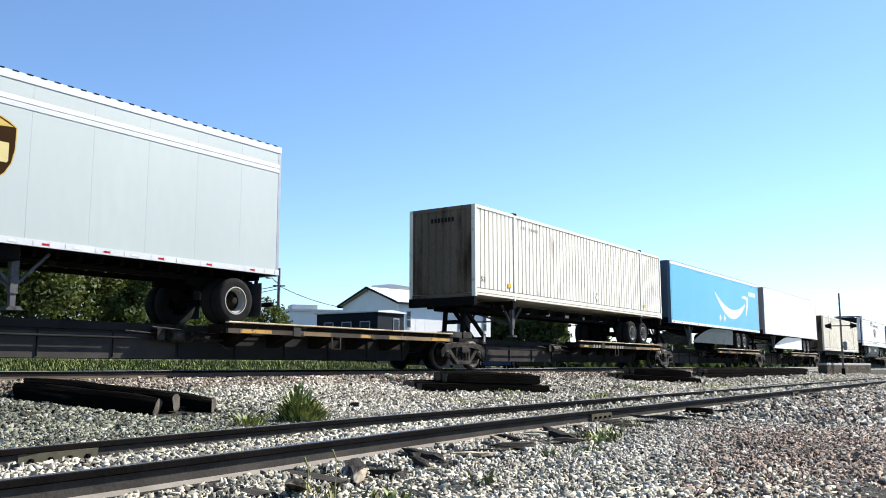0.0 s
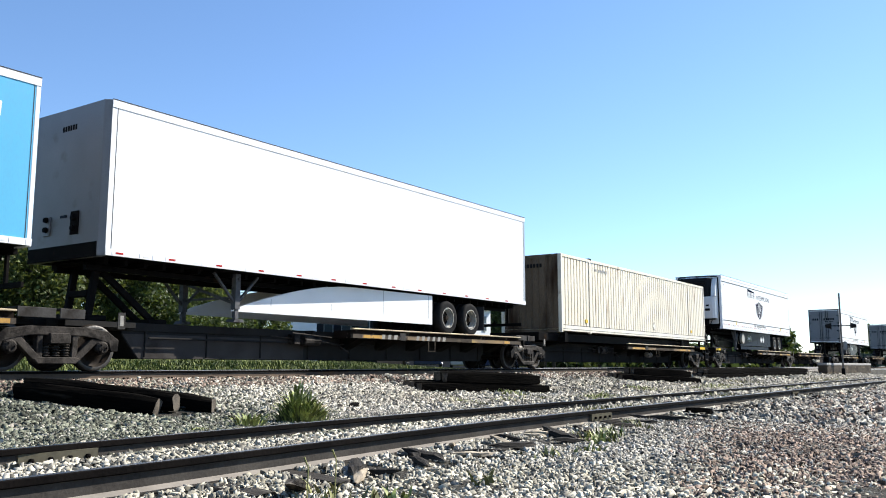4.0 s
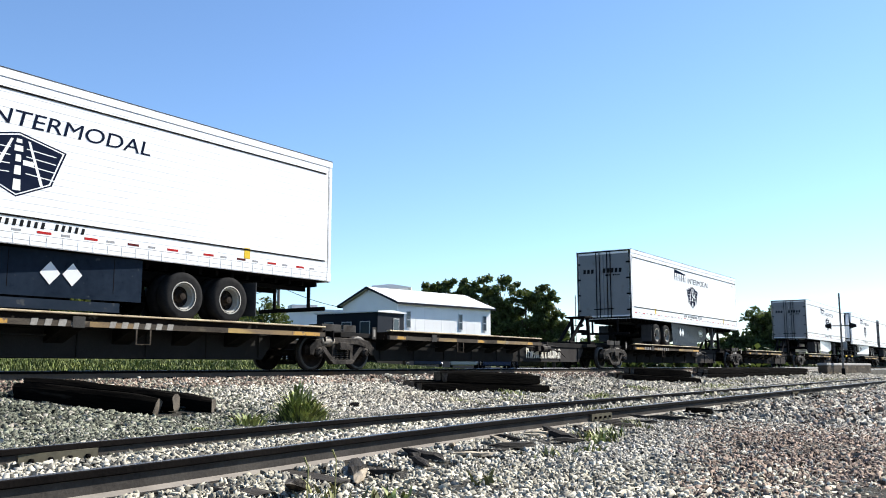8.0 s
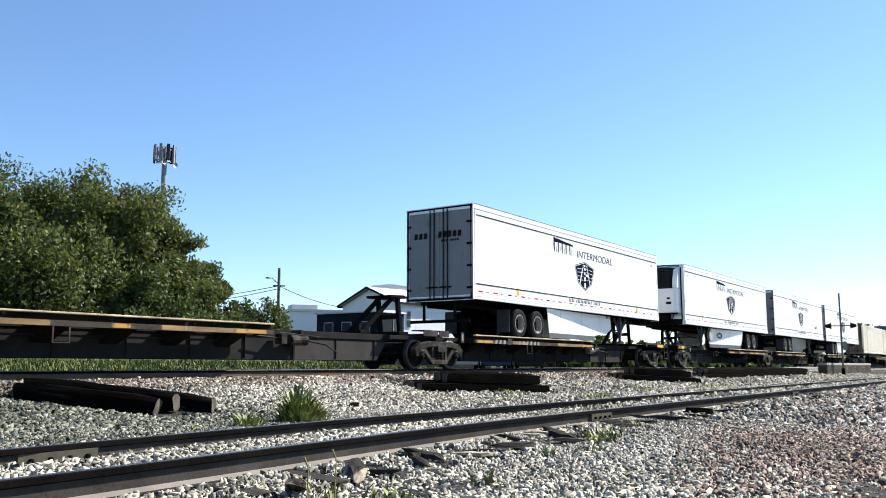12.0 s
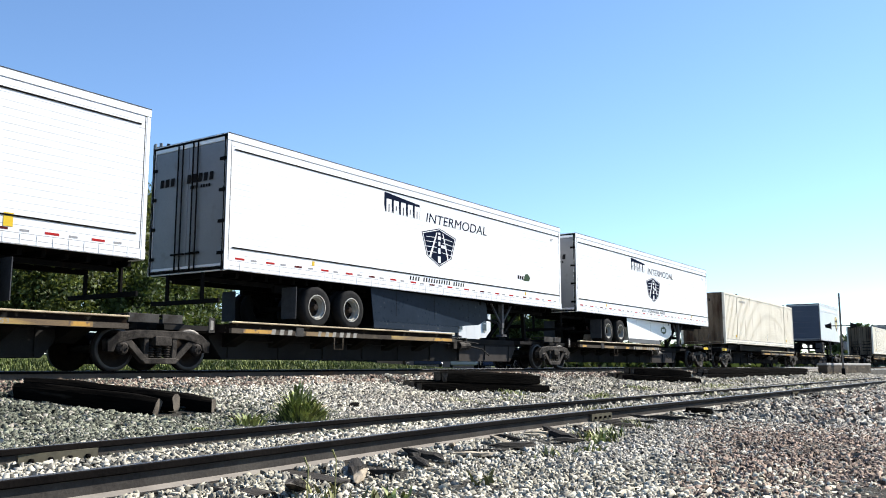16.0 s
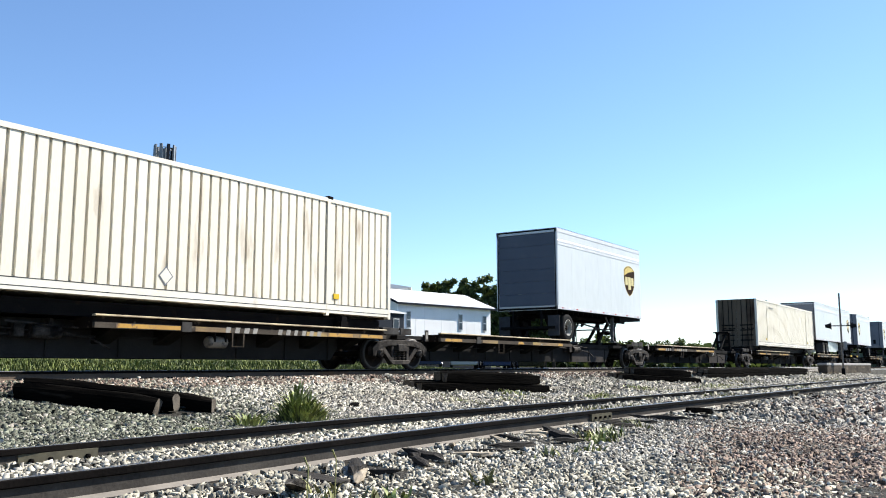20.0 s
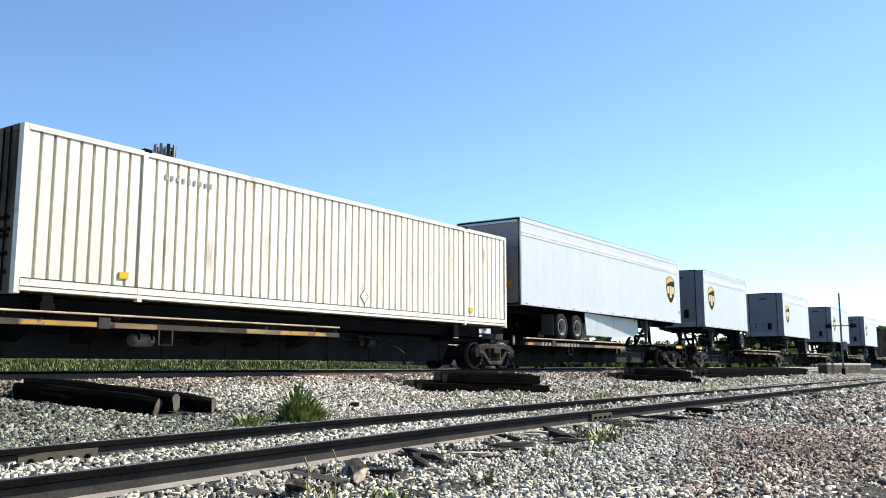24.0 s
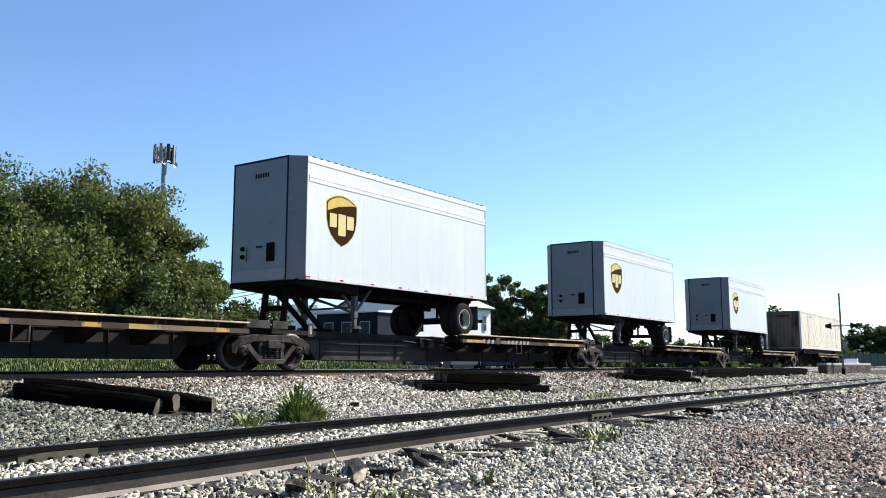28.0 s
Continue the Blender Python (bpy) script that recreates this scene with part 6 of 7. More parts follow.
# ---- grass and weeds ----
def blades(name, x, y, h, w, lean, seed, mats, z=None):
    """Single bent blades, three quads each, in one mesh."""
    rng = np.random.default_rng(seed)
    n = len(x)
    a = rng.uniform(0, math.tau, n)
    out = rng.uniform(0.2, 1.0, n) * lean * h
    dx, dy = np.cos(a), np.sin(a)
    zz = land(x, y) - 0.01 if z is None else z
    pts = []
    for f, g in ((0, 1.0), (0.4, 0.85), (0.75, 0.55), (1.0, 0.08)):
        bx, by, bz = x + dx * out * f * f, y + dy * out * f * f, zz + h * f * (1 - 0.25 * lean * f)
        for sg in (-1, 1):
            pts.append(np.stack([bx - dy * sg * w * g / 2, by + dx * sg * w * g / 2, bz], -1))
    v = np.stack(pts, 1)
    f = np.array([(0, 1, 3, 2), (2, 3, 5, 4), (4, 5, 7, 6)])
    faces = (f[None] + (np.arange(n) * 8)[:, None, None]).reshape(-1, 4)
    return new(name, stuff_mesh(name, v.reshape(-1, 3), faces, mats))


rng = np.random.default_rng(8)
bx_, by_ = scatter(rng, 48000, 5.0, 42.0, 18.4, 27.0)
tagged(blades("grass", bx_, by_, rng.uniform(0.08, 0.30, len(bx_)), np.full(len(bx_), 0.041), 0.5, 1, BLADES), "bright green grass verge beyond the track", "grass", kind="stuff")


def weed(x, y, n, r, h, mats, label, seed):
    rng = np.random.default_rng(seed)
    px, py = x + rng.normal(0, r * 0.45, n), y + rng.normal(0, r * 0.45, n)
    hh = h * rng.uniform(0.45, 1.0, n) * np.exp(-((px - x) ** 2 + (py - y) ** 2) / (2 * r * r))
    ob = blades("weed_clump", px, py, hh, rng.uniform(0.012, 0.042, n), 0.95, seed, mats)
    return tagged(ob, label, "weed", "weeds among the stones", "stuff")


def leafy_weed(x, y, n, r, h, seed):
    """A bushy weed: short broad leaves at all heights of a low dome."""
    rng = np.random.default_rng(seed)
    a, q = rng.uniform(0, math.tau, n), r * np.sqrt(rng.uniform(0, 1, n))
    px, py = x + q * np.cos(a), y + q * np.sin(a)
    top = h * (1 - 0.75 * (q / r) ** 2) * rng.uniform(0.5, 1.1, n)
    ob = blades("weed_clump", px, py, rng.uniform(0.08, 0.20, n), rng.uniform(0.02, 0.05, n), 1.1, seed, WEED, land(px, py) + top * rng.uniform(0.0, 1.0, n) ** 0.7)
    return tagged(ob, "bushy green weed growing in the ballast", "weed", "weeds among the stones", "stuff")


GREENW, DRYW = "bushy green weed growing in the ballast", "sparse dry yellowish weed among the stones"
leafy_weed(8.72, 8.45, 300, 0.28, 0.52, 1)
leafy_weed(8.92, 8.40, 240, 0.27, 0.32, 9)
leafy_weed(8.70, 8.35, 160, 0.32, 0.20, 2)
weed(8.70, 8.45, 60, 0.26, 0.80, WEED, GREENW, 5)
weed(8.90, 8.40, 30, 0.24, 0.46, WEED, GREENW, 6)
leafy_weed(7.75, 8.35, 90, 0.24, 0.12, 3)
weed(6.9, 8.2, 60, 0.2, 0.10, WEED, GREENW, 4)
for k, (x, y, n, r, h) in enumerate(((3.65, 3.3, 14, 0.16, 0.24), (3.9, 3.2, 12, 0.14, 0.22), (4.15, 3.2, 14, 0.14, 0.2), (6.8, 3.6, 18, 0.2, 0.16), (8.5, 4.0, 30, 0.2, 0.18), (9.0, 3.9, 40, 0.2, 0.22),
                                     (12.4, 5.6, 70, 0.5, 0.16), (13.2, 5.3, 90, 0.5, 0.18), (15.5, 6.9, 110, 0.6, 0.20), (19.0, 5.6, 120, 0.7, 0.2), (24.0, 6.3, 120, 0.8, 0.2), (27.0, 5.8, 100, 0.8, 0.2),
                                     (14.5, 9.2, 60, 0.5, 0.14), (18.0, 9.6, 90, 0.6, 0.15), (25.0, 9.5, 120, 0.8, 0.2), (31.0, 8.6, 120, 1.0, 0.22), (10.2, 4.1, 30, 0.25, 0.2), (5.0, 7.2, 24, 0.2, 0.1),
                                     (35.0, 6.5, 120, 1.0, 0.22), (15.6, 10.7, 90, 0.6, 0.16), (16.2, 9.4, 120, 0.7, 0.18), (17.0, 9.9, 120, 0.6, 0.16), (19.4, 8.7, 130, 0.7, 0.2), (28.2, 8.7, 160, 1.1, 0.24), (37.0, 10.0, 160, 1.5, 0.3), (22.0, 5.2, 90, 0.6, 0.16), (8.5, 9.4, 60, 0.4, 0.1), (4.0, 3.6, 14, 0.16, 0.2), (5.0, 3.1, 16, 0.2, 0.2), (7.4, 3.4, 22, 0.2, 0.16), (48.0, 9.0, 200, 2.0, 0.3), (42.0, 7.6, 200, 1.6, 0.3))):
    weed(x, y, n, r, h, STRAW if k % 3 != 2 else WEED, DRYW if k % 3 != 2 else "small low green weed in the ballast", 20 + k)
for k in range(2):
    s = Shape()
    x, y = ((3.55, 3.35), (3.95, 3.5))[k]
    z = float(land(x, y))
    s.tube((x, y, z - 0.02), (x + 0.01, y, z + 0.24), 0.005, 5, 0.004)
    s.tube((x + 0.01, y, z + 0.24), (x - 0.015, y + 0.01, z + 0.30), 0.004, 5, 0.007)
    tagged(new("dry_stalk", s.mesh("dry_stalk", STRAW)), "single upright dry grass stalk beside the rail", "weed", "weeds among the stones")
fl = Shape()
for k in range(7):
    a = k * 0.9
    fl.turned([(0.0, 0.0), (0.06, 0.01), (0.0, 0.05)], (17.0 + 0.12 * math.cos(a), 20.4 + 0.12 * math.sin(a), float(land(17, 20.4)) + 0.22 + 0.03 * (k % 3)), 6, "z")
tagged(new("yellow_flower", fl.mesh("yellow_flower", surface("yellow_petals", (0.7, 0.5, 0.02), (0.6, 0.4, 0.02), 8, 0.6))), "small yellow flowers in the grass", "flower")


# ---- trees ----
LEAF_A, LEAF_B, LEAF_C = leaf_surface("sunlit_green_leaves", (0.016, 0.029, 0.009), (0.118, 0.146, 0.047)), leaf_surface("dark_green_leaves", (0.012, 0.026, 0.008), (0.075, 0.105, 0.034)), leaf_surface("deep_green_leaves", (0.022, 0.038, 0.014), (0.066, 0.092, 0.032))
BARK = surface("bark", (0.0335, 0.0268, 0.0201), (0.0603, 0.0503, 0.0402), 4, 0.9, bump=0.6)


def tree(x, y, h, r, n, leaf, mats, seed, label, base=0.18, low=0.12):
    """A tree with a tapered trunk, limbs and a crown of leaves gathered on many boughs."""
    rng = np.random.default_rng(seed)
    z0 = float(land(x, y))
    tr = thing("tree", label, "tree", pose(x, y, z0), "trees beyond the track")
    s = Shape()
    s.tube((0, 0, -0.1), (0.1, 0, h * 0.35), base, 9, base * 0.7)
    s.tube((0.1, 0, h * 0.35), (0.0, 0.1, h * 0.75), base * 0.7, 8, base * 0.25)
    part("trunk", s, BARK, tr, "", smooth=True)
    m = 60 if n < 15000 else 110
    th, ph = rng.uniform(0, math.tau, m), np.arccos(rng.uniform(-0.75, 1, m))
    rr = rng.uniform(0.30, 1.0, m)
    squash = h * (1 - low) / 2
    cz = h * low + squash
    c = np.stack([r * rr * np.sin(ph) * np.cos(th), r * rr * np.sin(ph) * np.sin(th), cz + squash * 0.93 * rr * np.cos(ph)], -1)
    s = Shape()
    for k in range(0, m, 4):
        s.tube((0.05, 0.0, h * (0.18 + 0.45 * (k / m))), tuple(c[k] * 0.92), base * 0.3, 5, base * 0.05)
    part("limb", s, BARK, tr)
    pick = rng.integers(0, m, n)
    spread = r * rng.uniform(0.16, 0.30, m)[pick]
    d = rng.normal(0, 1, (n, 3))
    d /= np.linalg.norm(d, axis=1)[:, None]
    p = c[pick] + d * (spread * rng.uniform(0.3, 1.15, n))[:, None] * np.array([1, 1, 0.8])
    p[:, 2] = np.clip(p[:, 2], 0.15, None)
    u = rng.normal(0, 1, (n, 3))
    u /= np.linalg.norm(u, axis=1)[:, None]
    w = np.cross(u, rng.normal(0, 1, (n, 3)))
    w /= np.linalg.norm(w, axis=1)[:, None]
    sz = leaf * rng.uniform(0.6, 1.35, n)[:, None]
    v = np.stack([p - u * sz * 0.55, p + w * sz * 0.28 - u * sz * 0.05, p + u * sz * 0.6, p - w * sz * 0.28 + u * sz * 0.05], 1)
    crown = part("crown", stuff_mesh("crown", v.reshape(-1, 3), np.arange(4 * n).reshape(-1, 4), mats), None, tr, "dense crown of small leaves")
    tagged(crown, kind="stuff")
    return tr


BIG = "broad dense green tree beyond the track"
for k, (x, y, h, r, n) in enumerate(((14.0, 44.0, 9.8, 5.2, 5000), (18.6, 42.0, 9.3, 5.0, 22000), (22.6, 39.6, 9.4, 4.6, 25000), (20.7, 40.8, 9.2, 3.6, 15000), (25.2, 37.9, 9.6, 3.9, 22000), (26.7, 37.3, 9.0, 2.5, 13000), (27.8, 36.2, 6.7, 2.7, 11000), (31.3, 37.6, 5.5, 2.3, 7500), (34.0, 36.6, 3.8, 2.1, 4500), (29.2, 36.4, 4.4, 2.3, 5000), (20.6, 36.4, 6.8, 4.0, 15000), (36.2, 37.2, 2.7, 1.5, 1800), (16.0, 37.5, 5.5, 3.6, 5000), (24.6, 34.2, 4.2, 2.6, 7000), (28.4, 34.6, 3.0, 2.2, 4500), (12.0, 38.0, 6.5, 4.0, 3500))):
    tree(x, y, h, r, int(n * 1.7), 0.185, LEAF_A if k < 7 or k == 10 else LEAF_B, 60 + k, BIG if h > 7 else "smaller dark green tree beside the broad ones", low=0.02)
for k, (x, y, h, r) in enumerate(((87.5, 63.3, 11.7, 2.1), (89.3, 60.8, 13.0, 2.6), (90.9, 58.3, 11.9, 2.4), (92.7, 55.4, 12.6, 3.0), (94.5, 52.3, 11.6, 2.5), (95.6, 50.3, 10.7, 2.3), (90.0, 62.6, 10.8, 3.2), (92.0, 61.6, 9.0, 3.6), (95.4, 55.2, 8.4, 3.9), (96.7, 49.6, 7.2, 2.2), (93.8, 57.9, 9.3, 3.2), (103.5, 46.5, 4.0, 3.0), (88.8, 62.3, 11.6, 2.4), (90.4, 60.2, 12.4, 2.4), (92.0, 57.4, 11.6, 2.6))):
    tree(x, y, h, r, 5200, 0.46, LEAF_C, 80 + k, "dark green tree behind the white building", 0.25, low=0.05)
for k, (x, y, h, r) in enumerate(((183.5, 51.5, 8.0, 3.5), (186.5, 46.5, 13.4, 4.6), (188.5, 44.0, 11.0, 3.5), (185.0, 46.0, 7.0, 4.5), (187.5, 43.5, 8.0, 4.0), (196, 33.5, 6.5, 3.5), (200.5, 29.5, 9.0, 4.5), (203, 25.0, 11.0, 5.0), (206, 18.0, 13.0, 6.0), (240, 95, 8.2, 5.5), (243, 90, 7.6, 5.0), (247, 85, 7.8, 5.0), (250, 80, 7.2, 5.0), (254, 75, 7.9, 5.0), (236, 101, 7.0, 5.0))):
    tree(x, y, h, r, 3200, 0.75, LEAF_C, 95 + k, "dark distant tree at the end of the view", 0.3, low=0.03)

# low scrub that closes the far side of the fields
rng = np.random.default_rng(12)
n = 9000
u = rng.uniform(0, 1, n)
px, py = 112 + 88 * u + rng.normal(0, 1.2, n), 62 - 36 * u + rng.normal(0, 1.2, n)
pz = land(px, py) + np.abs(rng.normal(0, 1.0, n)) * (1.0 + 0.5 * np.sin(px * 0.9) * np.sin(px * 0.31))
c = np.stack([px, py, pz], -1)
a, b = rng.normal(0, 0.35, (n, 3)), rng.normal(0, 0.35, (n, 3))
scrub = new("distant_scrub", stuff_mesh("distant_scrub", np.stack([c - a, c + b, c + a, c - b], 1).reshape(-1, 3), np.arange(4 * n).reshape(-1, 4), LEAF_C))
tagged(scrub, "low dark green scrub along the far fields", "bushes", kind="stuff")

# ---- buildings ----
SIDING_W = surface("white_sheet_cladding", (0.84, 0.83, 0.81), (0.76, 0.75, 0.735), 0.6, 0.5, bump=0.1)
ROOF_W = surface("pale_roof_sheet", (0.656, 0.656, 0.656), (0.608, 0.608, 0.616), 0.6, 0.5)
DARK_WALL = surface("dark_slate_cladding", (0.008, 0.0107, 0.0174), (0.0121, 0.0161, 0.0241), 1.0, 0.55, bump=0.15, spec=0.1)
PANE = surface("window_glass", (0.0335, 0.0469, 0.0603), (0.0469, 0.0603, 0.0737), 2, 0.12)
TRIM = surface("pale_trim", (0.402, 0.4154, 0.4288), (0.335, 0.3484, 0.3685), 2, 0.5)


def sheet_wall(x0, x1, y, z0, z1, thick, rib):
    """A wall along x facing -y with low upright ribs."""
    line = [(x1, y + thick), (x0, y + thick), (x0, y)]
    for x in np.arange(x0 + rib, x1 - 0.1, rib):
        line += [(x - 0.03, y), (x - 0.02, y - 0.006), (x + 0.02, y - 0.006), (x + 0.03, y)]
    return Shape().prism(line + [(x1, y)], z0, z1, "z")


hall = thing("metal_hall", "white sheet-metal hall with a low gable roof", "building", pose(47.6, 36.6, 0.30, 0, 0, -9.4))
W_, L_, E_, P_ = 6.0, 10.0, 4.25, 5.31
part("wall", sheet_wall(0, L_, 0, -0.8, E_, 0.15, 0.9), SIDING_W, hall)
part("wall", sheet_wall(0, L_, W_ - 0.15, -0.8, E_, 0.15, 0.9), SIDING_W, hall)
for x in (0, L_ - 0.15):
    part("gable_wall", Shape().prism([(0.15, -0.8), (W_ - 0.15, -0.8), (W_ - 0.15, E_), (W_ / 2, P_), (0.15, E_)], x, x + 0.15, "x"), SIDING_W, hall)
for a, b in (((-0.25, E_ - 0.06), (W_ / 2, P_ + 0.10)), ((W_ + 0.25, E_ - 0.06), (W_ / 2, P_ + 0.10))):
    s = Shape()
    s.prism([a, b, (b[0], b[1] + 0.08), (a[0], a[1] + 0.08)], -0.3, L_ + 0.3, "x")
    part("roof", s, ROOF_W, hall, "pale sheet roof slope")
part("plinth", Shape().box(0.02, L_ - 0.02, -0.03, 0.0, -0.8, 0.55), DARK_WALL, hall, "dark plinth along the foot of the wall")
for y in (-0.27, W_ + 0.27):
    part("gutter", Shape().box(-0.3, L_ + 0.3, y - 0.05, y + 0.05, E_ - 0.16, E_ - 0.03), DARK_WALL, hall, "dark eaves gutter")
for x in (-0.32, L_ + 0.32):
    part("verge_board", Shape().beam((x, -0.25, E_ - 0.04), (x, W_ / 2, P_ + 0.12), 0.03, 0.16).beam((x, W_ + 0.25, E_ - 0.04), (x, W_ / 2, P_ + 0.12), 0.03, 0.16), DARK_WALL, hall, "dark board along the gable edge")
for x in (0.85, 6.3, 9.05):
    w = part("window", Shape().box(x, x + 0.42, -0.05, -0.022, 2.45, 3.65), TRIM, hall)
    part("pane", Shape().box(x + 0.05, x + 0.37, -0.058, -0.051, 2.51, 3.0), PANE, w)
    part("pane", Shape().box(x + 0.05, x + 0.37, -0.058, -0.051, 3.06, 3.59), PANE, w)

back = thing("low_white_building", "low white flat-roofed building behind the pole", "building", pose(51.5, 51.0, 0.30, 0, 0, -35))
part("wall", Shape().box(0, 9, 0, 5, -0.8, 4.3), SIDING_W, back)
part("roof", Shape().box(-0.2, 9.2, -0.2, 5.2, 4.3, 4.5), ROOF_W, back)
part("roof_box", Shape().box(0.4, 2.6, 1, 3, 4.5, 4.95), TRIM, back)

far_hall = thing("white_shed", "tall plain white shed behind the metal hall", "building", pose(62.2, 50.7, 0.10, 0, 0, -55))
part("wall", Shape().box(0, 3.4, 0, 8, -0.8, 7.2), SIDING_W, far_hall)
part("roof", Shape().prism([(-0.15, 7.2), (3.55, 7.2), (3.55, 7.32), (1.7, 7.6), (-0.15, 7.45)], -0.2, 8.2), ROOF_W, far_hall)

office = thing("dark_site_office", "dark slate-coloured cabin with a row of windows", "building", pose(38.2, 30.8, 0.30, 0, 0, 90))
part("wall", Shape().box(0, 4.7, -2.5, 0.0, 0.3, 2.85), DARK_WALL, office)
part("roof", Shape().prism([(-2.62, 2.85), (0.12, 2.85), (0.12, 2.92), (-1.25, 3.02), (-2.62, 2.92)], -0.12, 4.82, "x"), ROOF_W, office, "pale metal roof")
part("skirting", Shape().box(0.05, 4.65, -2.45, -0.05, -0.7, 0.3), SILL, office)
for k in range(3):
    x = 0.55 + k * 1.4
    w = part("window", Shape().box(x, x + 0.75, 0.0, 0.03, 1.35, 2.35), TRIM, office)
    part("pane", Shape().box(x + 0.05, x + 0.70, 0.03, 0.036, 1.40, 2.30), PANE, w)
w = part("window", Shape().box(-0.03, 0.0, -2.0, -1.45, 1.75, 2.55), TRIM, office)
part("pane", Shape().box(-0.036, -0.03, -1.95, -1.50, 1.80, 2.50), PANE, w)

# ---- poles, tower, signals ----
WOODP = surface("grey_pole_timber", (0.12, 0.108, 0.095), (0.17, 0.155, 0.138), 3, 0.85, bump=0.3, stretch=(1, 1, 0.1))
GALV = surface("galvanised_steel", (0.201, 0.2144, 0.2278), (0.1474, 0.1608, 0.1742), 3, 0.5, 0.5)
pole = thing("utility_pole", "slim utility pole with a lamp arm and wires", "pole", pose(42.75, 43.4, 0.16))
part("mast", Shape().tube((0, 0, -0.6), (0, 0, 6.75), 0.13, 10, 0.10), WOODP, pole)
part("lamp_arm", Shape().tube((0, 0, 5.6), (-0.35, 0.35, 6.05), 0.03, 6).tube((-0.35, 0.35, 6.05), (-0.5, 0.5, 6.05), 0.03, 6), GALV, pole)
part("lamp_head", Shape().box(-0.72, -0.44, 0.40, 0.62, 6.0, 6.10), GALV, pole, bevel=0.02)
part("crossarm", Shape().beam((-0.3, 0.3, 5.5), (0.3, -0.3, 5.5), 0.09, 0.09), WOODP, pole)


def wire(a, b, sag, label):
    s = Shape()
    a, b = Vector(a), Vector(b)
    pts = [a.lerp(b, k / 14) - Vector((0, 0, sag * 4 * (k / 14) * (1 - k / 14))) for k in range(15)]
    for p, q in zip(pts[:-1], pts[1:]):
        s.tube(p, q, 0.022, 4)
    return tagged(new("overhead_wire", s.mesh("overhead_wire", BLACK)), label, "wire")


wire((42.75, 43.4, 5.66), (20, 62, 5.2), 1.6, "thin dark overhead wire from the pole")
wire((42.75, 43.4, 5.46), (20, 60, 4.6), 1.6, "thin dark overhead wire from the pole")
wire((42.75, 43.4, 5.66), (49.5, 42.6, 4.4), 0.25, "thin dark service wire to the white hall")

tower = thing("cell_tower", "tall slim grey mobile phone mast with antenna panels", "tower", pose(59.1, 78.4, 0.16))
part("mast", Shape().tube((0, 0, -0.6), (0, 0, 24.0), 0.42, 12, 0.26), GALV, tower)
s = Shape()
for z in (22.6, 24.0):
    s.turned([(0.9, -0.05), (0.98, 0.0), (0.9, 0.05), (0.86, 0.0), (0.9, -0.05)], (0, 0, z), 16, "z")
    for k in range(3):
        a = k * math.tau / 3
        s.tube((0, 0, z), (0.95 * math.cos(a), 0.95 * math.sin(a), z), 0.05, 6)
part("antenna_ring", s, GALV, tower)
for k in range(9):
    a = k * math.tau / 9 + 0.2
    s = Shape()
    s.box(-0.10, 0.10, -0.17, 0.17, -1.1 if k % 2 else -0.9, 0.95)
    part("antenna_panel", s, GALV if k % 3 else DARK_WALL, tower, "", pose(1.12 * math.cos(a), 1.12 * math.sin(a), 23.4, 0, 0, math.degrees(a)), bevel=0.03)
for k, (x, y, z) in enumerate(((-0.7, -0.8, 22.3), (0.9, -0.6, 22.2))):
    part("antenna_dish", Shape().turned([(0.0, 0.0), (0.3, -0.05), (0.36, -0.14), (0.34, -0.14), (0.0, -0.03)], (x, y, z), 14), GALV, tower)


def crossing_signal(x, y, h, lights, label, turn=0.0):
    """A level crossing signal: mast, crossarm with hooded lamps, bell and base."""
    sg = thing("crossing_signal", label, "signal", pose(x, y, float(land(x, y)), 0, 0, turn))
    part("mast", Shape().tube((0, 0, 0), (0, 0, h), 0.07, 10, 0.06), WOODP, sg)
    part("crossarm", Shape().tube((0, -0.75, lights), (0, 0.75, lights), 0.04, 6), STEEL, sg)
    for d in (-1, 1):
        lampb = part("lamp_board", Shape().turned([(0.0, d * 0.02), (0.25, d * 0.02), (0.25, -d * 0.02), (0.0, -d * 0.02)], (0, d * 0.62, lights), 16), BLACK, sg, "round black lamp backing")
        part("hood", Shape().turned([(0.17, 0.0), (0.19, d * 0.02), (0.10, d * 0.36), (0.085, d * 0.36)], (0, d * 0.64, lights), 12), BLACK, lampb)
        part("lens", Shape().turned([(0.0, d * 0.05), (0.11, d * 0.04), (0.12, d * 0.02)], (0, d * 0.64, lights), 12), RED, lampb)
    part("base_box", Shape().box(-0.12, 0.12, -0.12, 0.12, 0, 0.5), STEEL, sg, "", bevel=0.02)
    return sg


sig1 = crossing_signal(65.3, 11.0, 5.75, 3.45, "tall crossing signal mast with two hooded lamps", 8)
part("relay_box", Shape().box(-0.12, 0.12, -0.34, -0.08, 1.75, 2.35), GALV, sig1, "dull silver relay box on the mast", bevel=0.05)
part("bracket", Shape().box(-0.05, 0.05, -0.12, 0.0, 1.95, 2.05), STEEL, sig1)
crossing_signal(100.3, 48.2, 9.3, 5.4, "distant pole with a crossarm of hooded lamps", 25)

# ---- the road over the tracks ----
s = Shape()
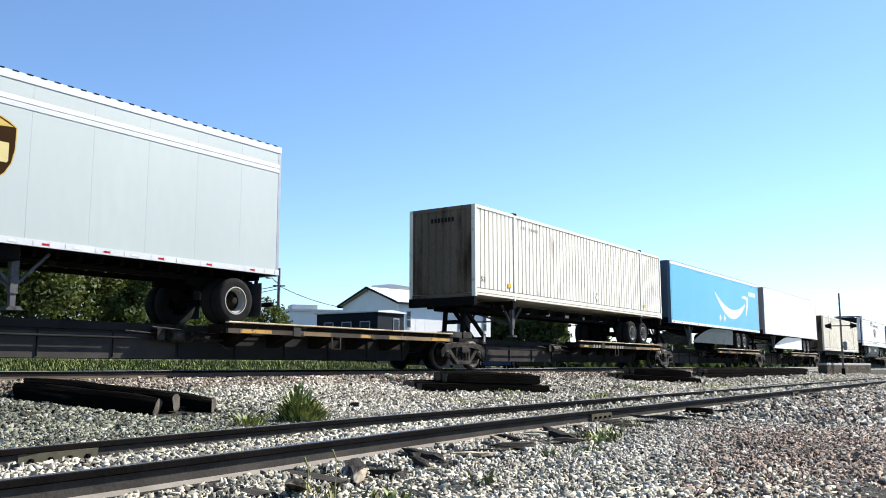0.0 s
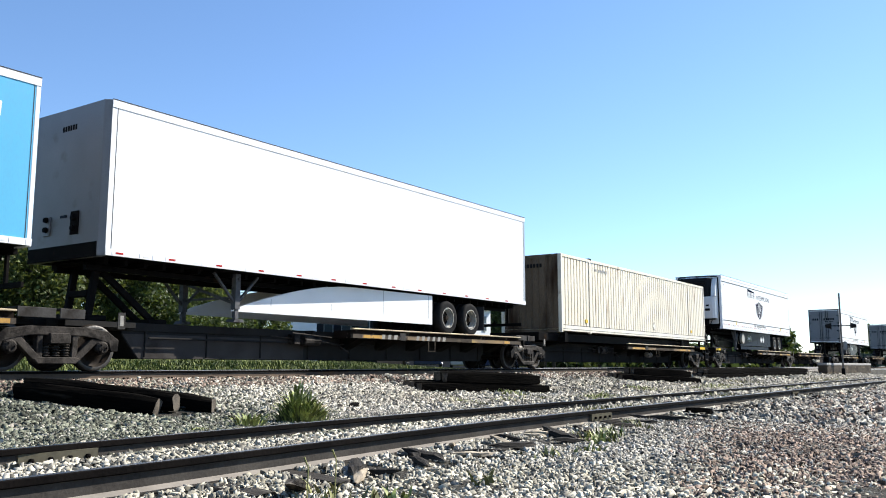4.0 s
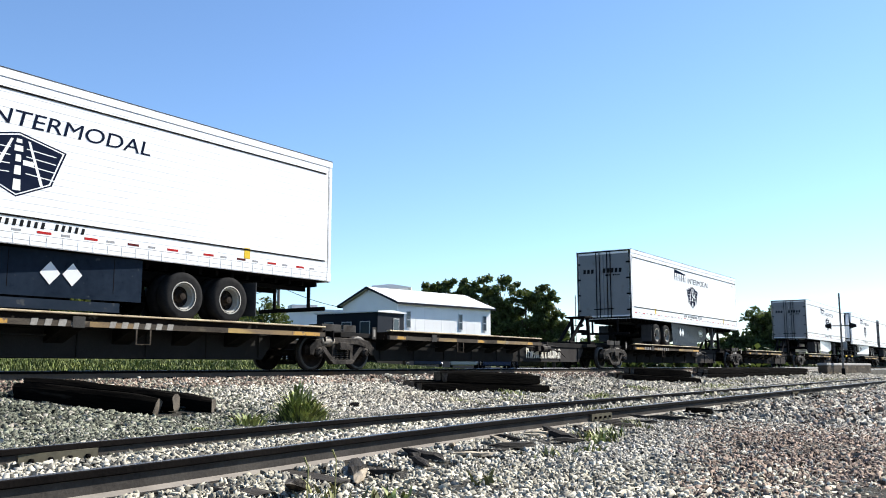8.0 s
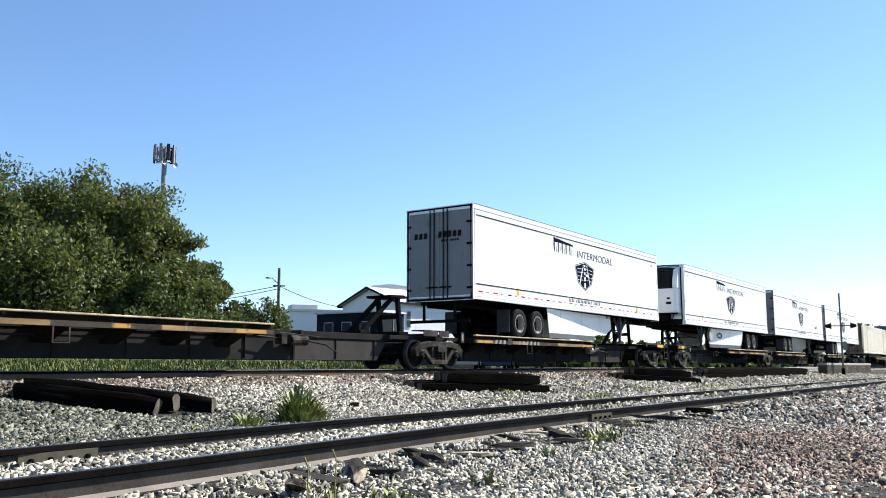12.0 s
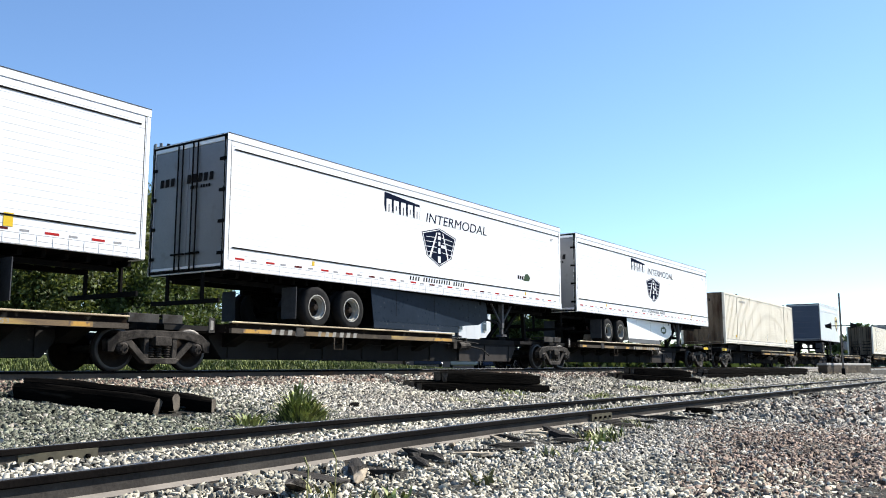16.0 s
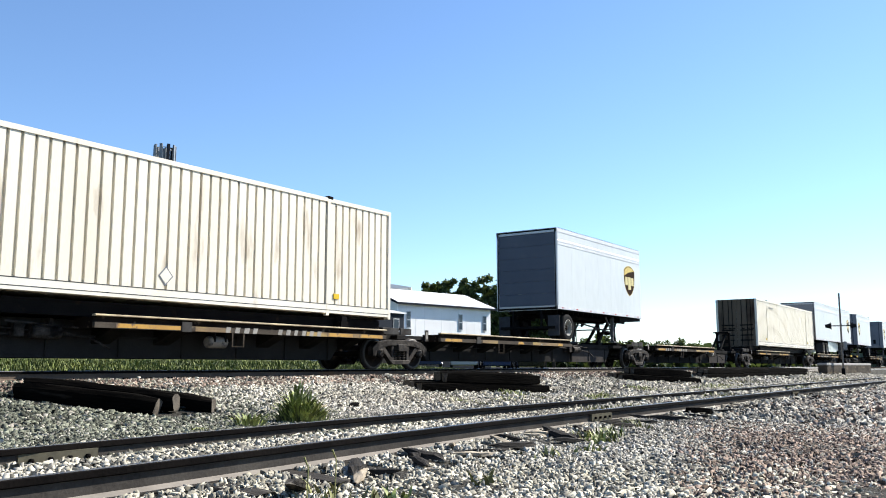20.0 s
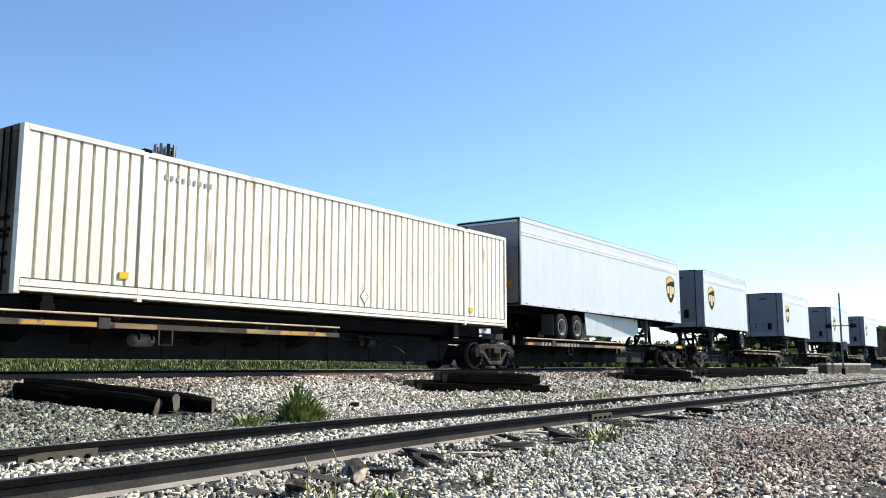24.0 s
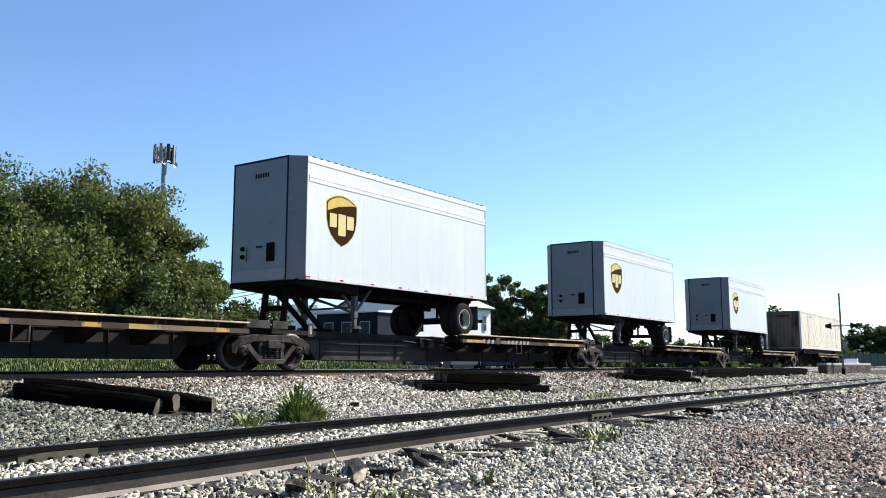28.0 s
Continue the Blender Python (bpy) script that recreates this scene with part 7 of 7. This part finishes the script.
for a, b in ((17.3, 60.0),):
    n = 24
    for k in range(n):
        y0, y1 = a + (b - a) * k / n, a + (b - a) * (k + 1) / n
        z0, z1 = (max(float(land(70, y)) + 0.04, -0.30 + 0.24 * min(1, max(0, (y - 4) / 9))) for y in (y0, y1))
        s.poly([(61, y0, z0), (73, y0, z0), (73, y1, z1), (61, y1, z1), (61, y0, z0 - 0.3), (73, y0, z0 - 0.3), (73, y1, z1 - 0.3), (61, y1, z1 - 0.3)], [(0, 1, 2, 3), (0, 4, 5, 1), (3, 2, 6, 7), (0, 3, 7, 4), (1, 5, 6, 2)])
road = new("road", s.mesh("road", ASPHALT))
tagged(road, "asphalt road that crosses the tracks", "road", kind="structure")
crossing = thing("crossing_panels", "pale concrete crossing panels between the rails", "crossing", kind="structure")
for k in range(5):
    for y0, y1 in ((YC - 0.66, YC + 0.66), (YC - 1.65, YC - 0.85), (YC + 0.85, YC + 1.65)):
        part("panel", Shape().box(61 + k * 2.4, 63.37 + k * 2.4, y0, y1, -0.17, -0.006), CONCRETE, crossing, bevel=0.01)
for k in range(10):
    b_ = new("concrete_slab", Shape().box(-2.45, 2.45, -0.25, 0.25, -0.12, 0.0).mesh("concrete_slab", CONCRETE, 0.02))
    b_.matrix_basis = pose(56.5 + k * 5.0, 13.25, -0.19 - 0.003 * k, 0, 0, 0.3)
    tagged(b_, "pale concrete edge slab beside the crossing", "slab", "slabs by the crossing")

beam_top = thing("concrete_beam", "long pale concrete beam lying on a dusty timber bed", "beam", pose(62.0, 11.75, float(land(62, 11.75))))
part("beam", Shape().box(0, 19.0, -0.3, 0.3, 0.60, 0.76), CONCRETE, beam_top, bevel=0.02)
part("timber_bed", Shape().box(0.2, 18.8, -0.29, 0.29, -0.05, 0.60), BAND, beam_top)

# ---- parked vehicles ----
CARW = surface("white_car_paint", (0.4958, 0.5025, 0.5092), (0.469, 0.4757, 0.4824), 1, 0.25)
CARK = surface("black_car_paint", (0.008, 0.008, 0.0094), (0.0134, 0.0134, 0.0147), 1, 0.25)
CARB = surface("blue_car_paint", (0.0201, 0.0402, 0.1072), (0.0268, 0.0469, 0.1206), 1, 0.25)


def car_thing(x, y, turn, paint, label):
    v = thing("parked_car", label, "car", pose(x, y, float(land(x, y)), 0, 0, turn), "parked cars beyond the track")
    part("body", Shape().prism([(-2.2, 0.35), (-2.25, 0.75), (-2.0, 0.95), (-1.2, 1.0), (-0.6, 1.42), (0.7, 1.45), (1.5, 1.0), (2.15, 0.9), (2.25, 0.6), (2.2, 0.32)], -0.85, 0.85), paint, v, bevel=0.05)
    for sg in (-1, 1):
        part("side_window", Shape().prism([(-1.05, 1.02), (-0.55, 1.36), (0.62, 1.38), (1.2, 1.02)], sg * 0.852 - 0.004, sg * 0.852 + 0.004), PANE, v)
        for x_ in (-1.35, 1.35):
            wh = part("wheel", Shape().turned([(0.0, -0.1), (0.2, -0.1), (0.32, -0.09), (0.33, 0.09), (0.0, 0.1)], (x_, sg * 0.80, 0.33), 18), RUBBER, v)
            part("hubcap", Shape().turned([(0.0, -0.02), (0.19, -0.015), (0.2, 0.0)], (x_, sg * 0.90, 0.33), 14), ALU, wh)
    return v


car_thing(46.9, 30.6, 34, CARW, "white parked car in front of the metal hall")
car_thing(45.6, 32.5, 34, CARB, "dark blue parked car beside the white one")
car_thing(47.9, 28.9, 36, CARB, "dark blue parked car in front of the hall")
car_thing(49.2, 27.2, 36, CARK, "black parked car in front of the hall")
car_thing(44.4, 34.4, 34, CARK, "black parked car near the cabin")
car_thing(128.0, 20.5, 5, CARW, "white car standing near the far crossing")
fence = thing("green_fence", "long dull green fence under the distant trees", "fence", pose(160, 27.0, float(land(160, 27)), 0, 0, -25))
FENCE = surface("green_fence_paint", (0.0335, 0.0603, 0.0402), (0.0469, 0.0737, 0.0503), 2, 0.7)
for k in range(10):
    part("fence_panel", Shape().box(k * 2.0, k * 2.0 + 1.96, 0, 0.06, 0.05, 2.5), FENCE, fence)
    part("fence_post", Shape().box(k * 2.0 - 0.05, k * 2.0 + 0.03, -0.06, 0.0, 0, 2.6), FENCE, fence)
for k, (x, y, n, r, h) in enumerate(((18.6, 8.4, 130, 0.5, 0.30), (8.3, 3.75, 50, 0.22, 0.24), (26.0, 10.3, 130, 0.8, 0.25), (31.0, 9.4, 120, 0.9, 0.28), (18.4, 10.6, 110, 0.6, 0.25), (15.0, 9.9, 80, 0.5, 0.18), (9.5, 9.4, 70, 0.3, 0.16))):
    weed(x, y, n, r, h, WEED, "yellowish green weed in the ballast", 70 + k)



# ---- what moves ----
def run_at(t):
    """Metres run at t seconds, straight between the known seconds."""
    for (t0, s0), (t1, s1) in zip(RUN[:-1], RUN[1:]):
        if t <= t1:
            return s0 + (s1 - s0) * (t - t0) / (t1 - t0)
    return RUN[-1][1]


def motions():
    for ob, x in CARS + LOADS:
        walk(ob, [(t, pose(x - s, YC, 0)) for t, s in RUN])
    # wheels roll while they pass the camera's side of the view, at the speed of the train
    for ws, dx, x in ROLLING:
        near = [k for k in range(0, 28 * FPS + 1) if 2.0 < x + dx - run_at(k / FPS) < 45.0]
        if not near:
            continue
        s0 = run_at(near[0] / FPS)
        rows = [(0.0, 0.0)] if near[0] > 0 else []
        rows += [(k / FPS, -(run_at(k / FPS) - s0) / 0.43) for k in near]
        if near[-1] < 28 * FPS:
            rows.append((28.0, rows[-1][1]))
        walk(ws, [(t, pose(dx, 0, 0.43, 0, math.degrees(a), 0)) for t, a in rows])


motions()
